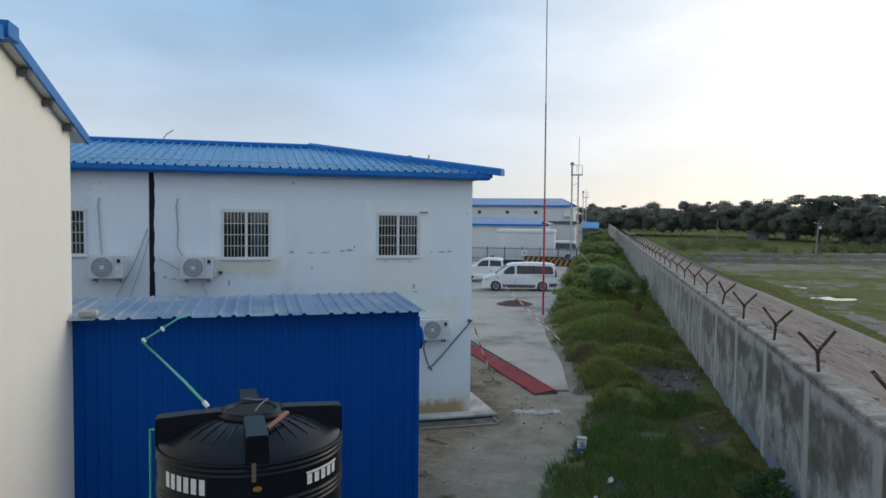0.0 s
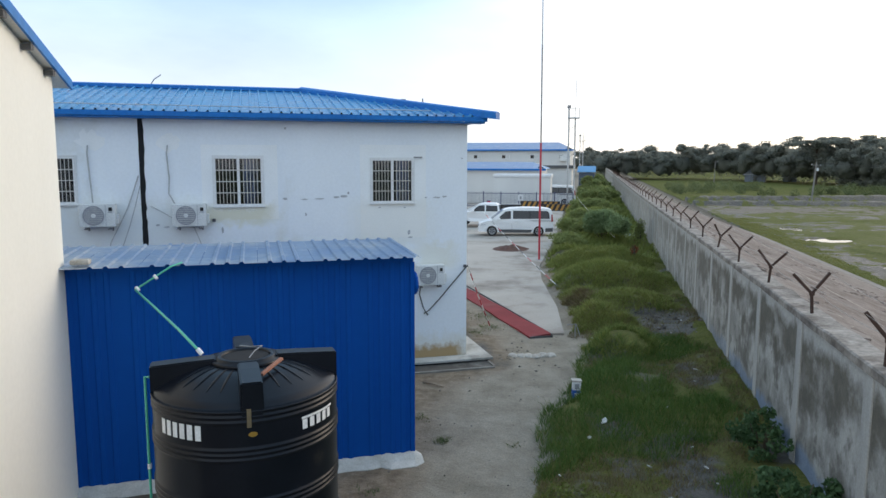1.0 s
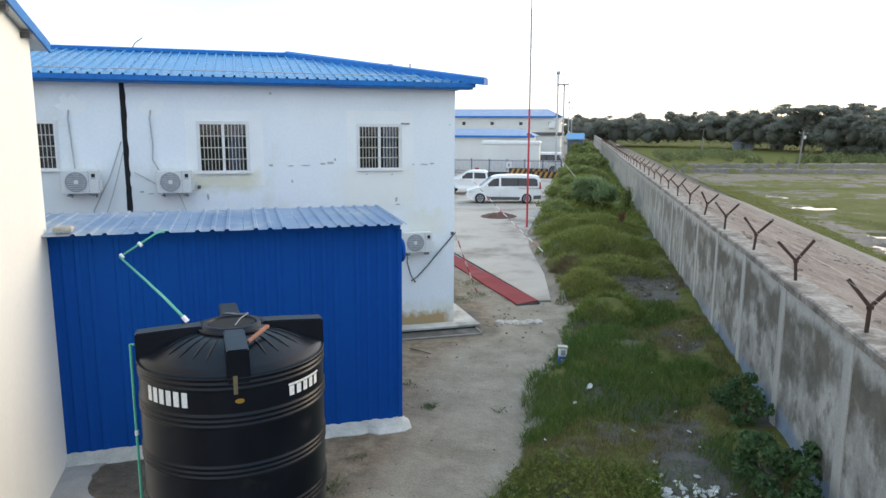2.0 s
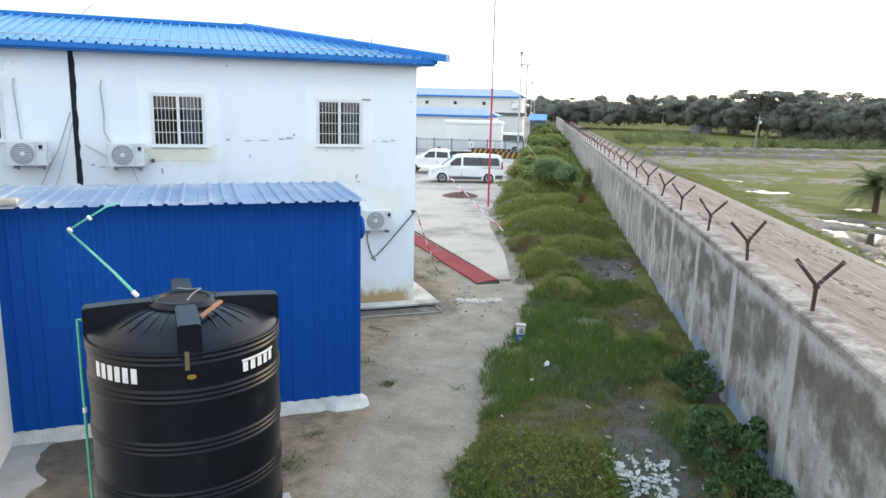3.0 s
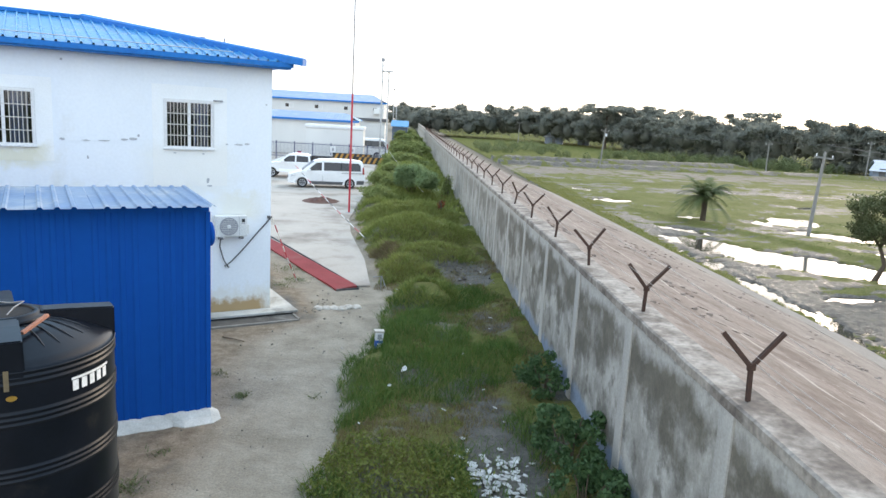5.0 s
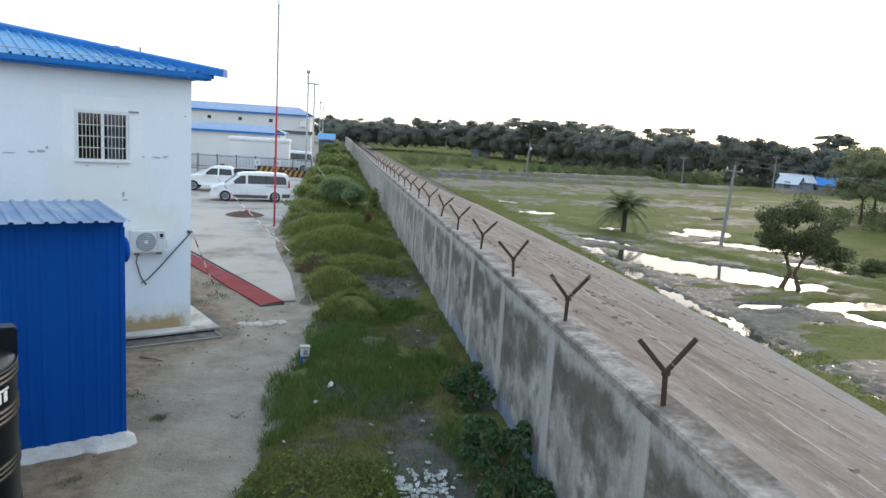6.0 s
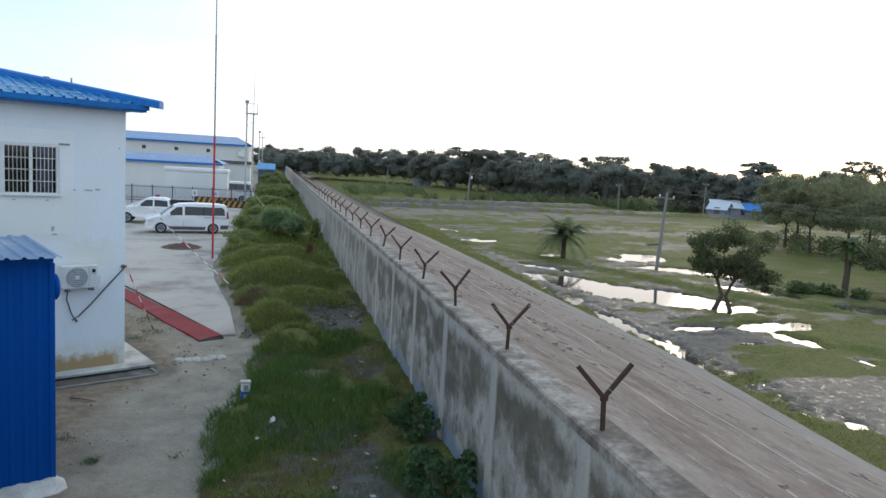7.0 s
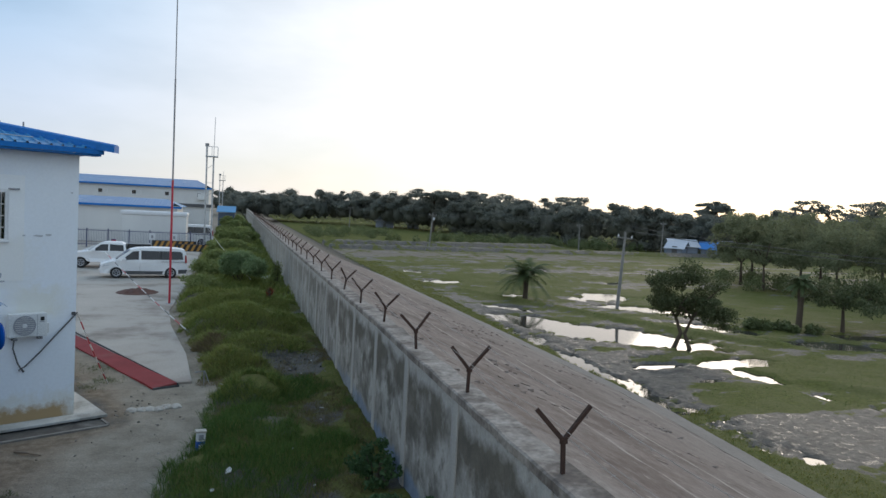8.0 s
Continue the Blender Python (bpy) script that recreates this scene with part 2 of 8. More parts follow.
def leaf_material(name, a, b, rough=0.6, through_light=0.35):
    m = bpy.data.materials.new(name)
    m.use_nodes = True
    n, l = m.node_tree.nodes, m.node_tree.links
    p = n["Principled BSDF"]
    ge = n.new("ShaderNodeNewGeometry")
    co = n.new("ShaderNodeTexCoord")
    no = n.new("ShaderNodeTexNoise")
    no.inputs["Scale"].default_value, no.inputs["Detail"].default_value = 0.55, 3
    l.new(co.outputs["Object"], no.inputs["Vector"])
    ad = n.new("ShaderNodeMath")
    ad.operation = "MULTIPLY_ADD"
    ad.inputs[1].default_value, ad.inputs[2].default_value = 0.55, -0.28
    l.new(ge.outputs["Random Per Island"], ad.inputs[0])
    su = n.new("ShaderNodeMath")
    su.operation = "ADD"
    l.new(ad.outputs[0], su.inputs[0])
    l.new(no.outputs["Fac"], su.inputs[1])
    no.inputs["Roughness"].default_value = 0.6
    mix = n.new("ShaderNodeMix")
    mix.data_type = "RGBA"
    mix.inputs[6].default_value, mix.inputs[7].default_value = rgba(a), rgba(b)
    l.new(su.outputs[0], mix.inputs[0])
    l.new(mix.outputs[2], p.inputs["Base Color"])
    p.inputs["Roughness"].default_value = rough
    p.inputs["Specular IOR Level"].default_value = 0.25
    tr = n.new("ShaderNodeBsdfTranslucent")
    l.new(mix.outputs[2], tr.inputs["Color"])
    ms = n.new("ShaderNodeMixShader")
    ms.inputs[0].default_value = through_light
    l.new(p.outputs["BSDF"], ms.inputs[1])
    l.new(tr.outputs["BSDF"], ms.inputs[2])
    l.new(ms.outputs["Shader"], n["Material Output"].inputs["Surface"])
    return m


GRASS = leaf_material("lush_grass", (0.038, 0.100, 0.020), (0.140, 0.202, 0.050))
YELLOW_WEED = leaf_material("yellow_green_weed", (0.09, 0.13, 0.025), (0.20, 0.215, 0.055))
HUMMOCK_GRASS = leaf_material("soft_hummock_grass", (0.12, 0.170, 0.036), (0.29, 0.305, 0.090))
GRASS_DRY = leaf_material("olive_grass", (0.135, 0.15, 0.034), (0.27, 0.25, 0.08))
WEED = leaf_material("broad_weed_leaf", (0.04, 0.09, 0.035), (0.10, 0.17, 0.07))
BUSH = leaf_material("feathery_bush_leaf", (0.15, 0.20, 0.065), (0.30, 0.33, 0.125))
FEATHERY = leaf_material("pale_feathery_leaf", (0.12, 0.19, 0.085), (0.26, 0.33, 0.155))
TREE_LEAF = leaf_material("field_tree_leaf", (0.070, 0.092, 0.042), (0.145, 0.16, 0.075))
# woods and grove leaves: distance haze is mixed into their pale, greyed colours
HAZED_WOODS_LEAF = leaf_material("hazed_woods_leaf", (0.18, 0.192, 0.168), (0.275, 0.284, 0.236), 0.7, 0.6)
HAZED_GROVE_LEAF = leaf_material("hazed_grove_leaf", (0.155, 0.175, 0.098), (0.28, 0.292, 0.168), 0.7, 0.55)
SCRUB_LEAF = leaf_material("field_scrub_leaf", (0.085, 0.115, 0.05), (0.175, 0.20, 0.09))
FAR_SCRUB = leaf_material("far_scrub_leaf", (0.095, 0.125, 0.052), (0.185, 0.21, 0.095))
PALM_LEAF = leaf_material("palm_frond", (0.065, 0.095, 0.04), (0.13, 0.16, 0.065))
DEAD_GRASS = leaf_material("dead_brown_grass", (0.12, 0.093, 0.05), (0.25, 0.195, 0.105))
RED_PLANT = leaf_material("red_brown_weed", (0.16, 0.04, 0.02), (0.25, 0.10, 0.04))


def pane_material():
    m = bpy.data.materials.new("window_glass")
    m.use_nodes = True
    p = m.node_tree.nodes["Principled BSDF"]
    p.inputs["Base Color"].default_value = (0.75, 0.8, 0.82, 1)
    p.inputs["Transmission Weight"].default_value = 1.0
    p.inputs["Roughness"].default_value = 0.03
    p.inputs["IOR"].default_value = 1.45
    return m


GLASS = pane_material()


def stain_zone(m, x0, x1, z0, z1, colour, soft=0.25, amount=0.85):
    """Adds a ragged damp stain to a wall paint, between the given lengths and heights of the wall."""
    n, l = m.node_tree.nodes, m.node_tree.links
    base = n["Principled BSDF"].inputs["Base Color"]
    src = base.links[0].from_socket
    co = n.new("ShaderNodeTexCoord")
    xyz = n.new("ShaderNodeSeparateXYZ")
    l.new(co.outputs["Object"], xyz.inputs[0])
    no = n.new("ShaderNodeTexNoise")
    no.inputs["Scale"].default_value, no.inputs["Detail"].default_value, no.inputs["Roughness"].default_value = 3.5, 8, 0.68
    l.new(co.outputs["Object"], no.inputs["Vector"])

    def edge(axis, a, b):
        ad = n.new("ShaderNodeMath")
        ad.operation = "MULTIPLY_ADD"
        ad.inputs[1].default_value = soft * 1.6
        l.new(no.outputs["Fac"], ad.inputs[0])
        l.new(xyz.outputs[axis], ad.inputs[2])
        r = n.new("ShaderNodeMapRange")
        r.inputs["From Min"].default_value, r.inputs["From Max"].default_value = a + soft * 0.8, b + soft * 0.8
        l.new(ad.outputs[0], r.inputs["Value"])
        return r.outputs["Result"]

    fac = None
    for axis, a, b in (("X", x0 - soft, x0), ("X", x1 + soft, x1), ("Z", z0 - soft * 0.4, z0), ("Z", z1 + soft * 0.5, z1)):
        e = edge(axis, a, b)
        if fac is None:
            fac = e
        else:
            mu = n.new("ShaderNodeMath")
            mu.operation = "MULTIPLY"
            l.new(fac, mu.inputs[0])
            l.new(e, mu.inputs[1])
            fac = mu.outputs[0]
    am = n.new("ShaderNodeMath")
    am.operation = "MULTIPLY"
    am.inputs[1].default_value = amount
    l.new(fac, am.inputs[0])
    mx = n.new("ShaderNodeMix")
    mx.data_type = "RGBA"
    mx.inputs[7].default_value = rgba(colour)
    l.new(am.outputs[0], mx.inputs[0])
    l.new(src, mx.inputs[6])
    l.new(mx.outputs[2], base)


stain_zone(WHITE_WALL, -4.0, 0.2, -0.8, 0.10, (0.76, 0.71, 0.58), 0.6, 0.5)
stain_zone(WHITE_WALL, -3.4, -0.3, -0.8, -0.14, (0.42, 0.25, 0.085), 0.40, 0.9)
stain_zone(WHITE_WALL, -6.8, -5.5, 3.6, 3.8, (0.70, 0.66, 0.46), 0.5, 0.6)
stain_zone(WHITE_WALL, -2.9, -1.3, 3.0, 3.9, (0.78, 0.76, 0.66), 0.6, 0.4)
stain_zone(WHITE_WALL, -1.2, -0.6, 2.25, 2.75, (0.76, 0.72, 0.56), 0.5, 0.5)
stain_zone(WHITE_WALL, -10.3, -7.4, 3.0, 3.95, (0.74, 0.75, 0.70), 0.7, 0.5)
stain_zone(PATCH, -6.8, -5.5, 3.6, 3.85, (0.68, 0.63, 0.42), 0.45, 0.65)
stain_zone(PATCH, -3.0, -1.2, 3.0, 3.95, (0.78, 0.76, 0.68), 0.6, 0.4)


def water_material():
    m = bpy.data.materials.new("standing_water")
    m.use_nodes = True
    n, l = m.node_tree.nodes, m.node_tree.links
    p = n["Principled BSDF"]
    p.inputs["Base Color"].default_value = (0.06, 0.055, 0.045, 1)
    p.inputs["Roughness"].default_value = 0.06
    p.inputs["IOR"].default_value = 1.33
    co = n.new("ShaderNodeTexCoord")
    no = n.new("ShaderNodeTexNoise")
    no.inputs["Scale"].default_value, no.inputs["Detail"].default_value = 2.5, 4
    l.new(co.outputs["Object"], no.inputs["Vector"])
    bp = n.new("ShaderNodeBump")
    bp.inputs["Strength"].default_value, bp.inputs["Distance"].default_value = 0.06, 0.02
    l.new(no.outputs["Fac"], bp.inputs["Height"])
    l.new(bp.outputs["Normal"], p.inputs["Normal"])
    return m


WATER = water_material()


def ground_material():
    """Base soil, with the worn track, grass and wet mud spread by the sheet's own masks."""
    m = bpy.data.materials.new("bare_soil_and_turf")
    m.use_nodes = True
    n, l = m.node_tree.nodes, m.node_tree.links
    p = n["Principled BSDF"]
    co = n.new("ShaderNodeTexCoord")

    def tex(scale, detail=6, rough=0.6):
        t = n.new("ShaderNodeTexNoise")
        t.inputs["Scale"].default_value, t.inputs["Detail"].default_value, t.inputs["Roughness"].default_value = scale, detail, rough
        l.new(co.outputs["Object"], t.inputs["Vector"])
        return t.outputs["Fac"]

    def ramp(v, lo, hi, a=0.0, b=1.0):
        r = n.new("ShaderNodeMapRange")
        for k, x in zip(("From Min", "From Max", "To Min", "To Max"), (lo, hi, a, b)):
            r.inputs[k].default_value = x
        l.new(v, r.inputs["Value"])
        return r.outputs["Result"]

    def mixed(f, a, b):
        x = n.new("ShaderNodeMix")
        x.data_type = "RGBA"
        for sock, v in ((6, a), (7, b)):
            if isinstance(v, tuple):
                x.inputs[sock].default_value = rgba(v)
            else:
                l.new(v, x.inputs[sock])
        l.new(f, x.inputs[0])
        return x.outputs[2]

    def mask(name, spread=0.5, lo=0.35, hi=0.65):
        at = n.new("ShaderNodeAttribute")
        at.attribute_name = name
        ad = n.new("ShaderNodeMath")
        ad.operation = "MULTIPLY_ADD"
        ad.inputs[1].default_value = spread
        l.new(tex(1.3, 9, 0.72), ad.inputs[0])
        sub = n.new("ShaderNodeMath")
        sub.operation = "SUBTRACT"
        l.new(at.outputs["Fac"], ad.inputs[2])
        l.new(ad.outputs[0], sub.inputs[0])
        sub.inputs[1].default_value = spread * 0.5
        return ramp(sub.outputs[0], lo, hi)

    def wet_raw(name):
        at = n.new("ShaderNodeAttribute")
        at.attribute_name = name
        return ramp(at.outputs["Fac"], 0.86, 1.0)

    mid, fine = tex(4.0), tex(28.0)
    soil = mixed(ramp(mid, 0.35, 0.65), (0.15, 0.112, 0.078), (0.27, 0.217, 0.158))
    track = mixed(ramp(tex(1.1, 9, 0.72), 0.36, 0.64), (0.345, 0.303, 0.242), (0.212, 0.182, 0.140))
    turf = mixed(ramp(tex(7.0, 9, 0.78), 0.34, 0.66), (0.060, 0.074, 0.018), (0.160, 0.162, 0.046))
    turf = mixed(ramp(tex(0.5, 8, 0.7), 0.42, 0.60, 0, 0.7), turf, (0.150, 0.142, 0.060))
    mud = mixed(ramp(tex(5.0, 9, 0.78), 0.36, 0.64), (0.044, 0.040, 0.034), (0.140, 0.128, 0.108))
    mud = mixed(ramp(tex(2.0, 9, 0.78), 0.50, 0.60, 0, 0.6), mud, (0.045, 0.039, 0.031))
    col = mixed(mask("track"), soil, track)
    wet = mask("wet", 0.7)
    col = mixed(wet, col, mud)
    green = mask("turf", 1.9, 0.40, 0.58)
    col = mixed(green, col, turf)
    l.new(ramp(green, 0, 1, 0.35, 0.02), p.inputs["Specular IOR Level"])
    hv = n.new("ShaderNodeHueSaturation")
    l.new(ramp(fine, 0.3, 0.7, 0.78, 1.15), hv.inputs["Value"])
    l.new(col, hv.inputs["Color"])
    l.new(hv.outputs["Color"], p.inputs["Base Color"])
    # wet sheen in the hollows of the soaked mud
    film = n.new("ShaderNodeMath")
    film.operation = "MULTIPLY"
    l.new(ramp(tex(4.5, 9, 0.74), 0.54, 0.60), film.inputs[0])
    l.new(ramp(green, 0.6, 0.0), film.inputs[1])
    soaked = n.new("ShaderNodeMath")
    soaked.operation = "MULTIPLY"
    l.new(film.outputs[0], soaked.inputs[0])
    l.new(wet_raw("wet"), soaked.inputs[1])
    gloss = n.new("ShaderNodeMath")
    gloss.operation = "MULTIPLY_ADD"
    gloss.inputs[1].default_value = -0.40
    l.new(soaked.outputs[0], gloss.inputs[0])
    l.new(ramp(wet, 0, 1, 0.95, 0.66), gloss.inputs[2])
    l.new(gloss.outputs[0], p.inputs["Roughness"])
    bp = n.new("ShaderNodeBump")
    bp.inputs["Strength"].default_value, bp.inputs["Distance"].default_value = 0.7, 0.06
    l.new(tex(9.0, 9, 0.7), bp.inputs["Height"])
    l.new(bp.outputs["Normal"], p.inputs["Normal"])
    return m


GROUND = ground_material()


def wall_material():
    """Weathered cement plaster: pale runs, olive-brown damp, worn blue wash at the foot."""
    m = bpy.data.materials.new("weathered_cement_plaster")
    m.use_nodes = True
    n, l = m.node_tree.nodes, m.node_tree.links
    p = n["Principled BSDF"]
    co = n.new("ShaderNodeTexCoord")

    def tex(scale, stretch, detail=7, rough=0.62):
        mp = n.new("ShaderNodeMapping")
        mp.inputs["Scale"].default_value = stretch
        l.new(co.outputs["Object"], mp.inputs["Vector"])
        t = n.new("ShaderNodeTexNoise")
        t.inputs["Scale"].default_value, t.inputs["Detail"].default_value, t.inputs["Roughness"].default_value = scale, detail, rough
        l.new(mp.outputs["Vector"], t.inputs["Vector"])
        return t.outputs["Fac"]

    def ramp(v, lo, hi, a=0.0, b=1.0):
        r = n.new("ShaderNodeMapRange")
        for k, x in zip(("From Min", "From Max", "To Min", "To Max"), (lo, hi, a, b)):
            r.inputs[k].default_value = x
        l.new(v, r.inputs["Value"])
        return r.outputs["Result"]

    def mixed(f, a, b):
        x = n.new("ShaderNodeMix")
        x.data_type = "RGBA"
        for sock, v in ((6, a), (7, b)):
            if isinstance(v, tuple):
                x.inputs[sock].default_value = rgba(v)
            else:
                l.new(v, x.inputs[sock])
        l.new(f, x.inputs[0])
        return x.outputs[2]

    blot = tex(1.1, (1, 1, 0.8), 8, 0.6)
    runs = tex(1.5, (1, 0.85, 0.7), 8, 0.62)
    tears = tex(2.6, (1, 0.8, 0.75), 8, 0.64)
    damp = tex(1.1, (1, 0.75, 0.75), 8, 0.62)
    fine = tex(25, (1, 1, 1), 5)
    xyz = n.new("ShaderNodeSeparateXYZ")
    l.new(co.outputs["Object"], xyz.inputs[0])
    height = xyz.outputs["Z"]

    def plus(a, k, b):
        x = n.new("ShaderNodeMath")
        x.operation = "MULTIPLY_ADD"
        x.inputs[1].default_value = k
        l.new(a, x.inputs[0])
        l.new(b, x.inputs[2])
        return x.outputs[0]

    # grey-green plaster, paler tear-shaped runs, brown damp under the rim
    col = mixed(ramp(blot, 0.36, 0.64), (0.210, 0.197, 0.175), (0.350, 0.332, 0.300))
    col = mixed(ramp(runs, 0.46, 0.60, 0, 0.75), col, (0.495, 0.472, 0.436))
    col = mixed(ramp(tears, 0.53, 0.62, 0, 0.55), col, (0.158, 0.148, 0.128))
    soak = plus(height, 0.20, damp)
    col = mixed(ramp(soak, 0.79, 0.93, 0, 0.9), col, (0.122, 0.106, 0.080))
    col = mixed(ramp(plus(damp, 1.0, tears), 0.99, 1.12, 0, 0.6), col, (0.105, 0.094, 0.074))
    rim = plus(tears, 0.8, height)
    col = mixed(ramp(rim, 2.68, 2.88, 0, 0.9), col, (0.45, 0.43, 0.40))
    drip = plus(tex(13, (1, 1, 0.08), 3), 0.35, height)
    col = mixed(ramp(drip, 2.735, 2.77, 0, 0.5), col, (0.17, 0.165, 0.155))
    low = plus(blot, 1.6, ramp(height, 0.25, 1.25, 1.15, -0.6))
    washed = n.new("ShaderNodeMath")
    washed.operation = "MULTIPLY"
    l.new(ramp(low, 1.25, 1.55, 0, 0.9), washed.inputs[0])
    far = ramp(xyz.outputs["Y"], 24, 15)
    l.new(far, washed.inputs[1])
    col = mixed(washed.outputs[0], col, (0.185, 0.245, 0.34))
    # fade with distance, put into the colour: stains give way to even pale grey
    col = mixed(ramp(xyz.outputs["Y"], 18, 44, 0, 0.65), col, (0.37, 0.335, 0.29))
    hv = n.new("ShaderNodeHueSaturation")
    speck = n.new("ShaderNodeMath")
    speck.operation = "MULTIPLY"
    l.new(ramp(fine, 0.3, 0.7, 0.86, 1.10), speck.inputs[0])
    l.new(ramp(tex(6.0, (1, 1, 0.8), 8, 0.75), 0.32, 0.66, 0.82, 1.12), speck.inputs[1])
    l.new(speck.outputs[0], hv.inputs["Value"])
    l.new(col, hv.inputs["Color"])
    l.new(hv.outputs["Color"], p.inputs["Base Color"])
    p.inputs["Roughness"].default_value = 0.92
    bp = n.new("ShaderNodeBump")
    bp.inputs["Strength"].default_value, bp.inputs["Distance"].default_value = 0.35, 0.02
    l.new(tex(9, (1, 1, 1), 8), bp.inputs["Height"])
    l.new(bp.outputs["Normal"], p.inputs["Normal"])
    return m


WALL_PLASTER = wall_material()
PILASTER = material("pale_pilaster_plaster", (0.49, 0.472, 0.44), (0.38, 0.362, 0.335), 0.9, scale=1.3, fine=30, bump=0.25, stretch=(1, 1, 0.4), c=(0.28, 0.27, 0.25), c_at=0.62)


def bank_material(name, base, light, dark, pale, pale_at, cement):
    """Worn pitching: mottled brick and mortar, dark damp, broken pale mortar dashes."""
    m = bpy.data.materials.new(name)
    m.use_nodes = True
    n, l = m.node_tree.nodes, m.node_tree.links
    p = n["Principled BSDF"]
    co = n.new("ShaderNodeTexCoord")

    def tex(scale, stretch=(1, 1, 1), detail=9, rough=0.72):
        mp = n.new("ShaderNodeMapping")
        mp.inputs["Scale"].default_value = stretch
        l.new(co.outputs["Object"], mp.inputs["Vector"])
        t = n.new("ShaderNodeTexNoise")
        t.inputs["Scale"].default_value, t.inputs["Detail"].default_value, t.inputs["Roughness"].default_value = scale, detail, rough
        l.new(mp.outputs["Vector"], t.inputs["Vector"])
        return t.outputs["Fac"]

    def ramp(v, lo, hi, a=0.0, b=1.0):
        r = n.new("ShaderNodeMapRange")
        for k, x in zip(("From Min", "From Max", "To Min", "To Max"), (lo, hi, a, b)):
            r.inputs[k].default_value = x
        l.new(v, r.inputs["Value"])
        return r.outputs["Result"]

    def mixed(f, a, b):
        x = n.new("ShaderNodeMix")
        x.data_type = "RGBA"
        for sock, v in ((6, a), (7, b)):
            if isinstance(v, tuple):
                x.inputs[sock].default_value = rgba(v)
            else:
                l.new(v, x.inputs[sock])
        l.new(f, x.inputs[0])
        return x.outputs[2]

    col = mixed(ramp(tex(1.5, (0.9, 0.55, 1)), 0.38, 0.62), base, light)
    col = mixed(ramp(tex(0.55, (0.9, 0.6, 1)), 0.48, 0.60, 0, 0.7), col, dark)
    col = mixed(ramp(tex(2.6, (0.9, 0.45, 1), 8, 0.68), 0.54, 0.64, 0, 0.6), col, dark)
    col = mixed(ramp(tex(1.0, (0.9, 0.5, 1), 8, 0.7), 0.54, 0.64, 0, 0.8), col, light)
    col = mixed(ramp(tex(3.6, (1.0, 0.5, 1), 7, 0.68), pale_at, pale_at + 0.06, 0, 0.7), col, pale)
    xyz = n.new("ShaderNodeSeparateXYZ")
    l.new(co.outputs["Object"], xyz.inputs[0])
    wash = n.new("ShaderNodeMath")
    wash.operation = "MULTIPLY_ADD"
    wash.inputs[1].default_value = 14.0
    l.new(tex(0.8), wash.inputs[0])
    l.new(xyz.outputs["X"], wash.inputs[2])
    col = mixed(ramp(wash.outputs[0], 14.5, 18.5, 0, 0.7), col, cement)
    crest = n.new("ShaderNodeMath")
    crest.operation = "MULTIPLY_ADD"
    crest.inputs[1].default_value = 2.2
    l.new(tex(2.2, (0.8, 1.2, 1)), crest.inputs[0])
    l.new(xyz.outputs["X"], crest.inputs[2])
    col = mixed(ramp(crest.outputs[0], 4.60, 4.25, 0, 0.6), col, (0.26, 0.225, 0.198))
    # broken pale mortar joints along the length of the bank
    for at, wide in ((5.1, 0.035), (7.1, 0.05), (10.9, 0.05)):
        wob = n.new("ShaderNodeMath")
        wob.operation = "MULTIPLY_ADD"
        wob.inputs[1].default_value = 0.35
        l.new(tex(0.7, (1, 1, 1), 4, 0.5), wob.inputs[0])
        l.new(xyz.outputs["X"], wob.inputs[2])
        away = n.new("ShaderNodeMath")
        away.operation = "COMPARE"
        away.inputs[1].default_value, away.inputs[2].default_value = at + 0.17, wide
        l.new(wob.outputs[0], away.inputs[0])
        kept = n.new("ShaderNodeMath")
        kept.operation = "MULTIPLY"
        l.new(away.outputs[0], kept.inputs[0])
        l.new(ramp(tex(1.2, (1, 0.6, 1), 6, 0.7), 0.40, 0.52, 0, 0.85), kept.inputs[1])
        col = mixed(kept.outputs[0], col, pale)
    hv = n.new("ShaderNodeHueSaturation")
    l.new(ramp(tex(15, (1, 0.5, 1), 6, 0.7), 0.3, 0.7, 0.78, 1.18), hv.inputs["Value"])
    l.new(col, hv.inputs["Color"])
    l.new(hv.outputs["Color"], p.inputs["Base Color"])
    p.inputs["Roughness"].default_value = 0.95
    p.inputs["Specular IOR Level"].default_value = 0.3
    bp = n.new("ShaderNodeBump")
    bp.inputs["Strength"].default_value, bp.inputs["Distance"].default_value = 0.5, 0.025
    l.new(tex(10, (1, 0.6, 1)), bp.inputs["Height"])
    l.new(bp.outputs["Normal"], p.inputs["Normal"])
    return m


PITCHING = bank_material("brick_pitching_mortar", (0.182, 0.134, 0.110), (0.250, 0.203, 0.174), (0.108, 0.074, 0.059), (0.37, 0.32, 0.275), 0.60, (0.26, 0.215, 0.18))
TOE_CEMENT = bank_material("worn_toe_cement", (0.25, 0.215, 0.185), (0.33, 0.295, 0.26), (0.17, 0.14, 0.12), (0.40, 0.37, 0.335), 0.58, (0.24, 0.21, 0.182))
PITCH_BRICK = material("worn_pitching_brick", (0.20, 0.142, 0.114), (0.27, 0.215, 0.18), 0.95, scale=3, fine=30, bump=0.3, per_piece=0.2)


# ---- building helpers ----
def mesh_of(name, bm, mat, smooth=False):
    me = bpy.data.meshes.new(name)
    bm.normal_update()
    bm.to_mesh(me)
    bm.free()
    me.materials.append(mat)
    if smooth:
        for poly in me.polygons:
            poly.use_smooth = True
    return me


def part(name, bm, mat, parent=None, label="", smooth=False):
    ob = new(name, mesh_of(name, bm, mat, smooth))
    if parent:
        ob.parent = parent
    if label:
        tagged(ob, label)
    return ob


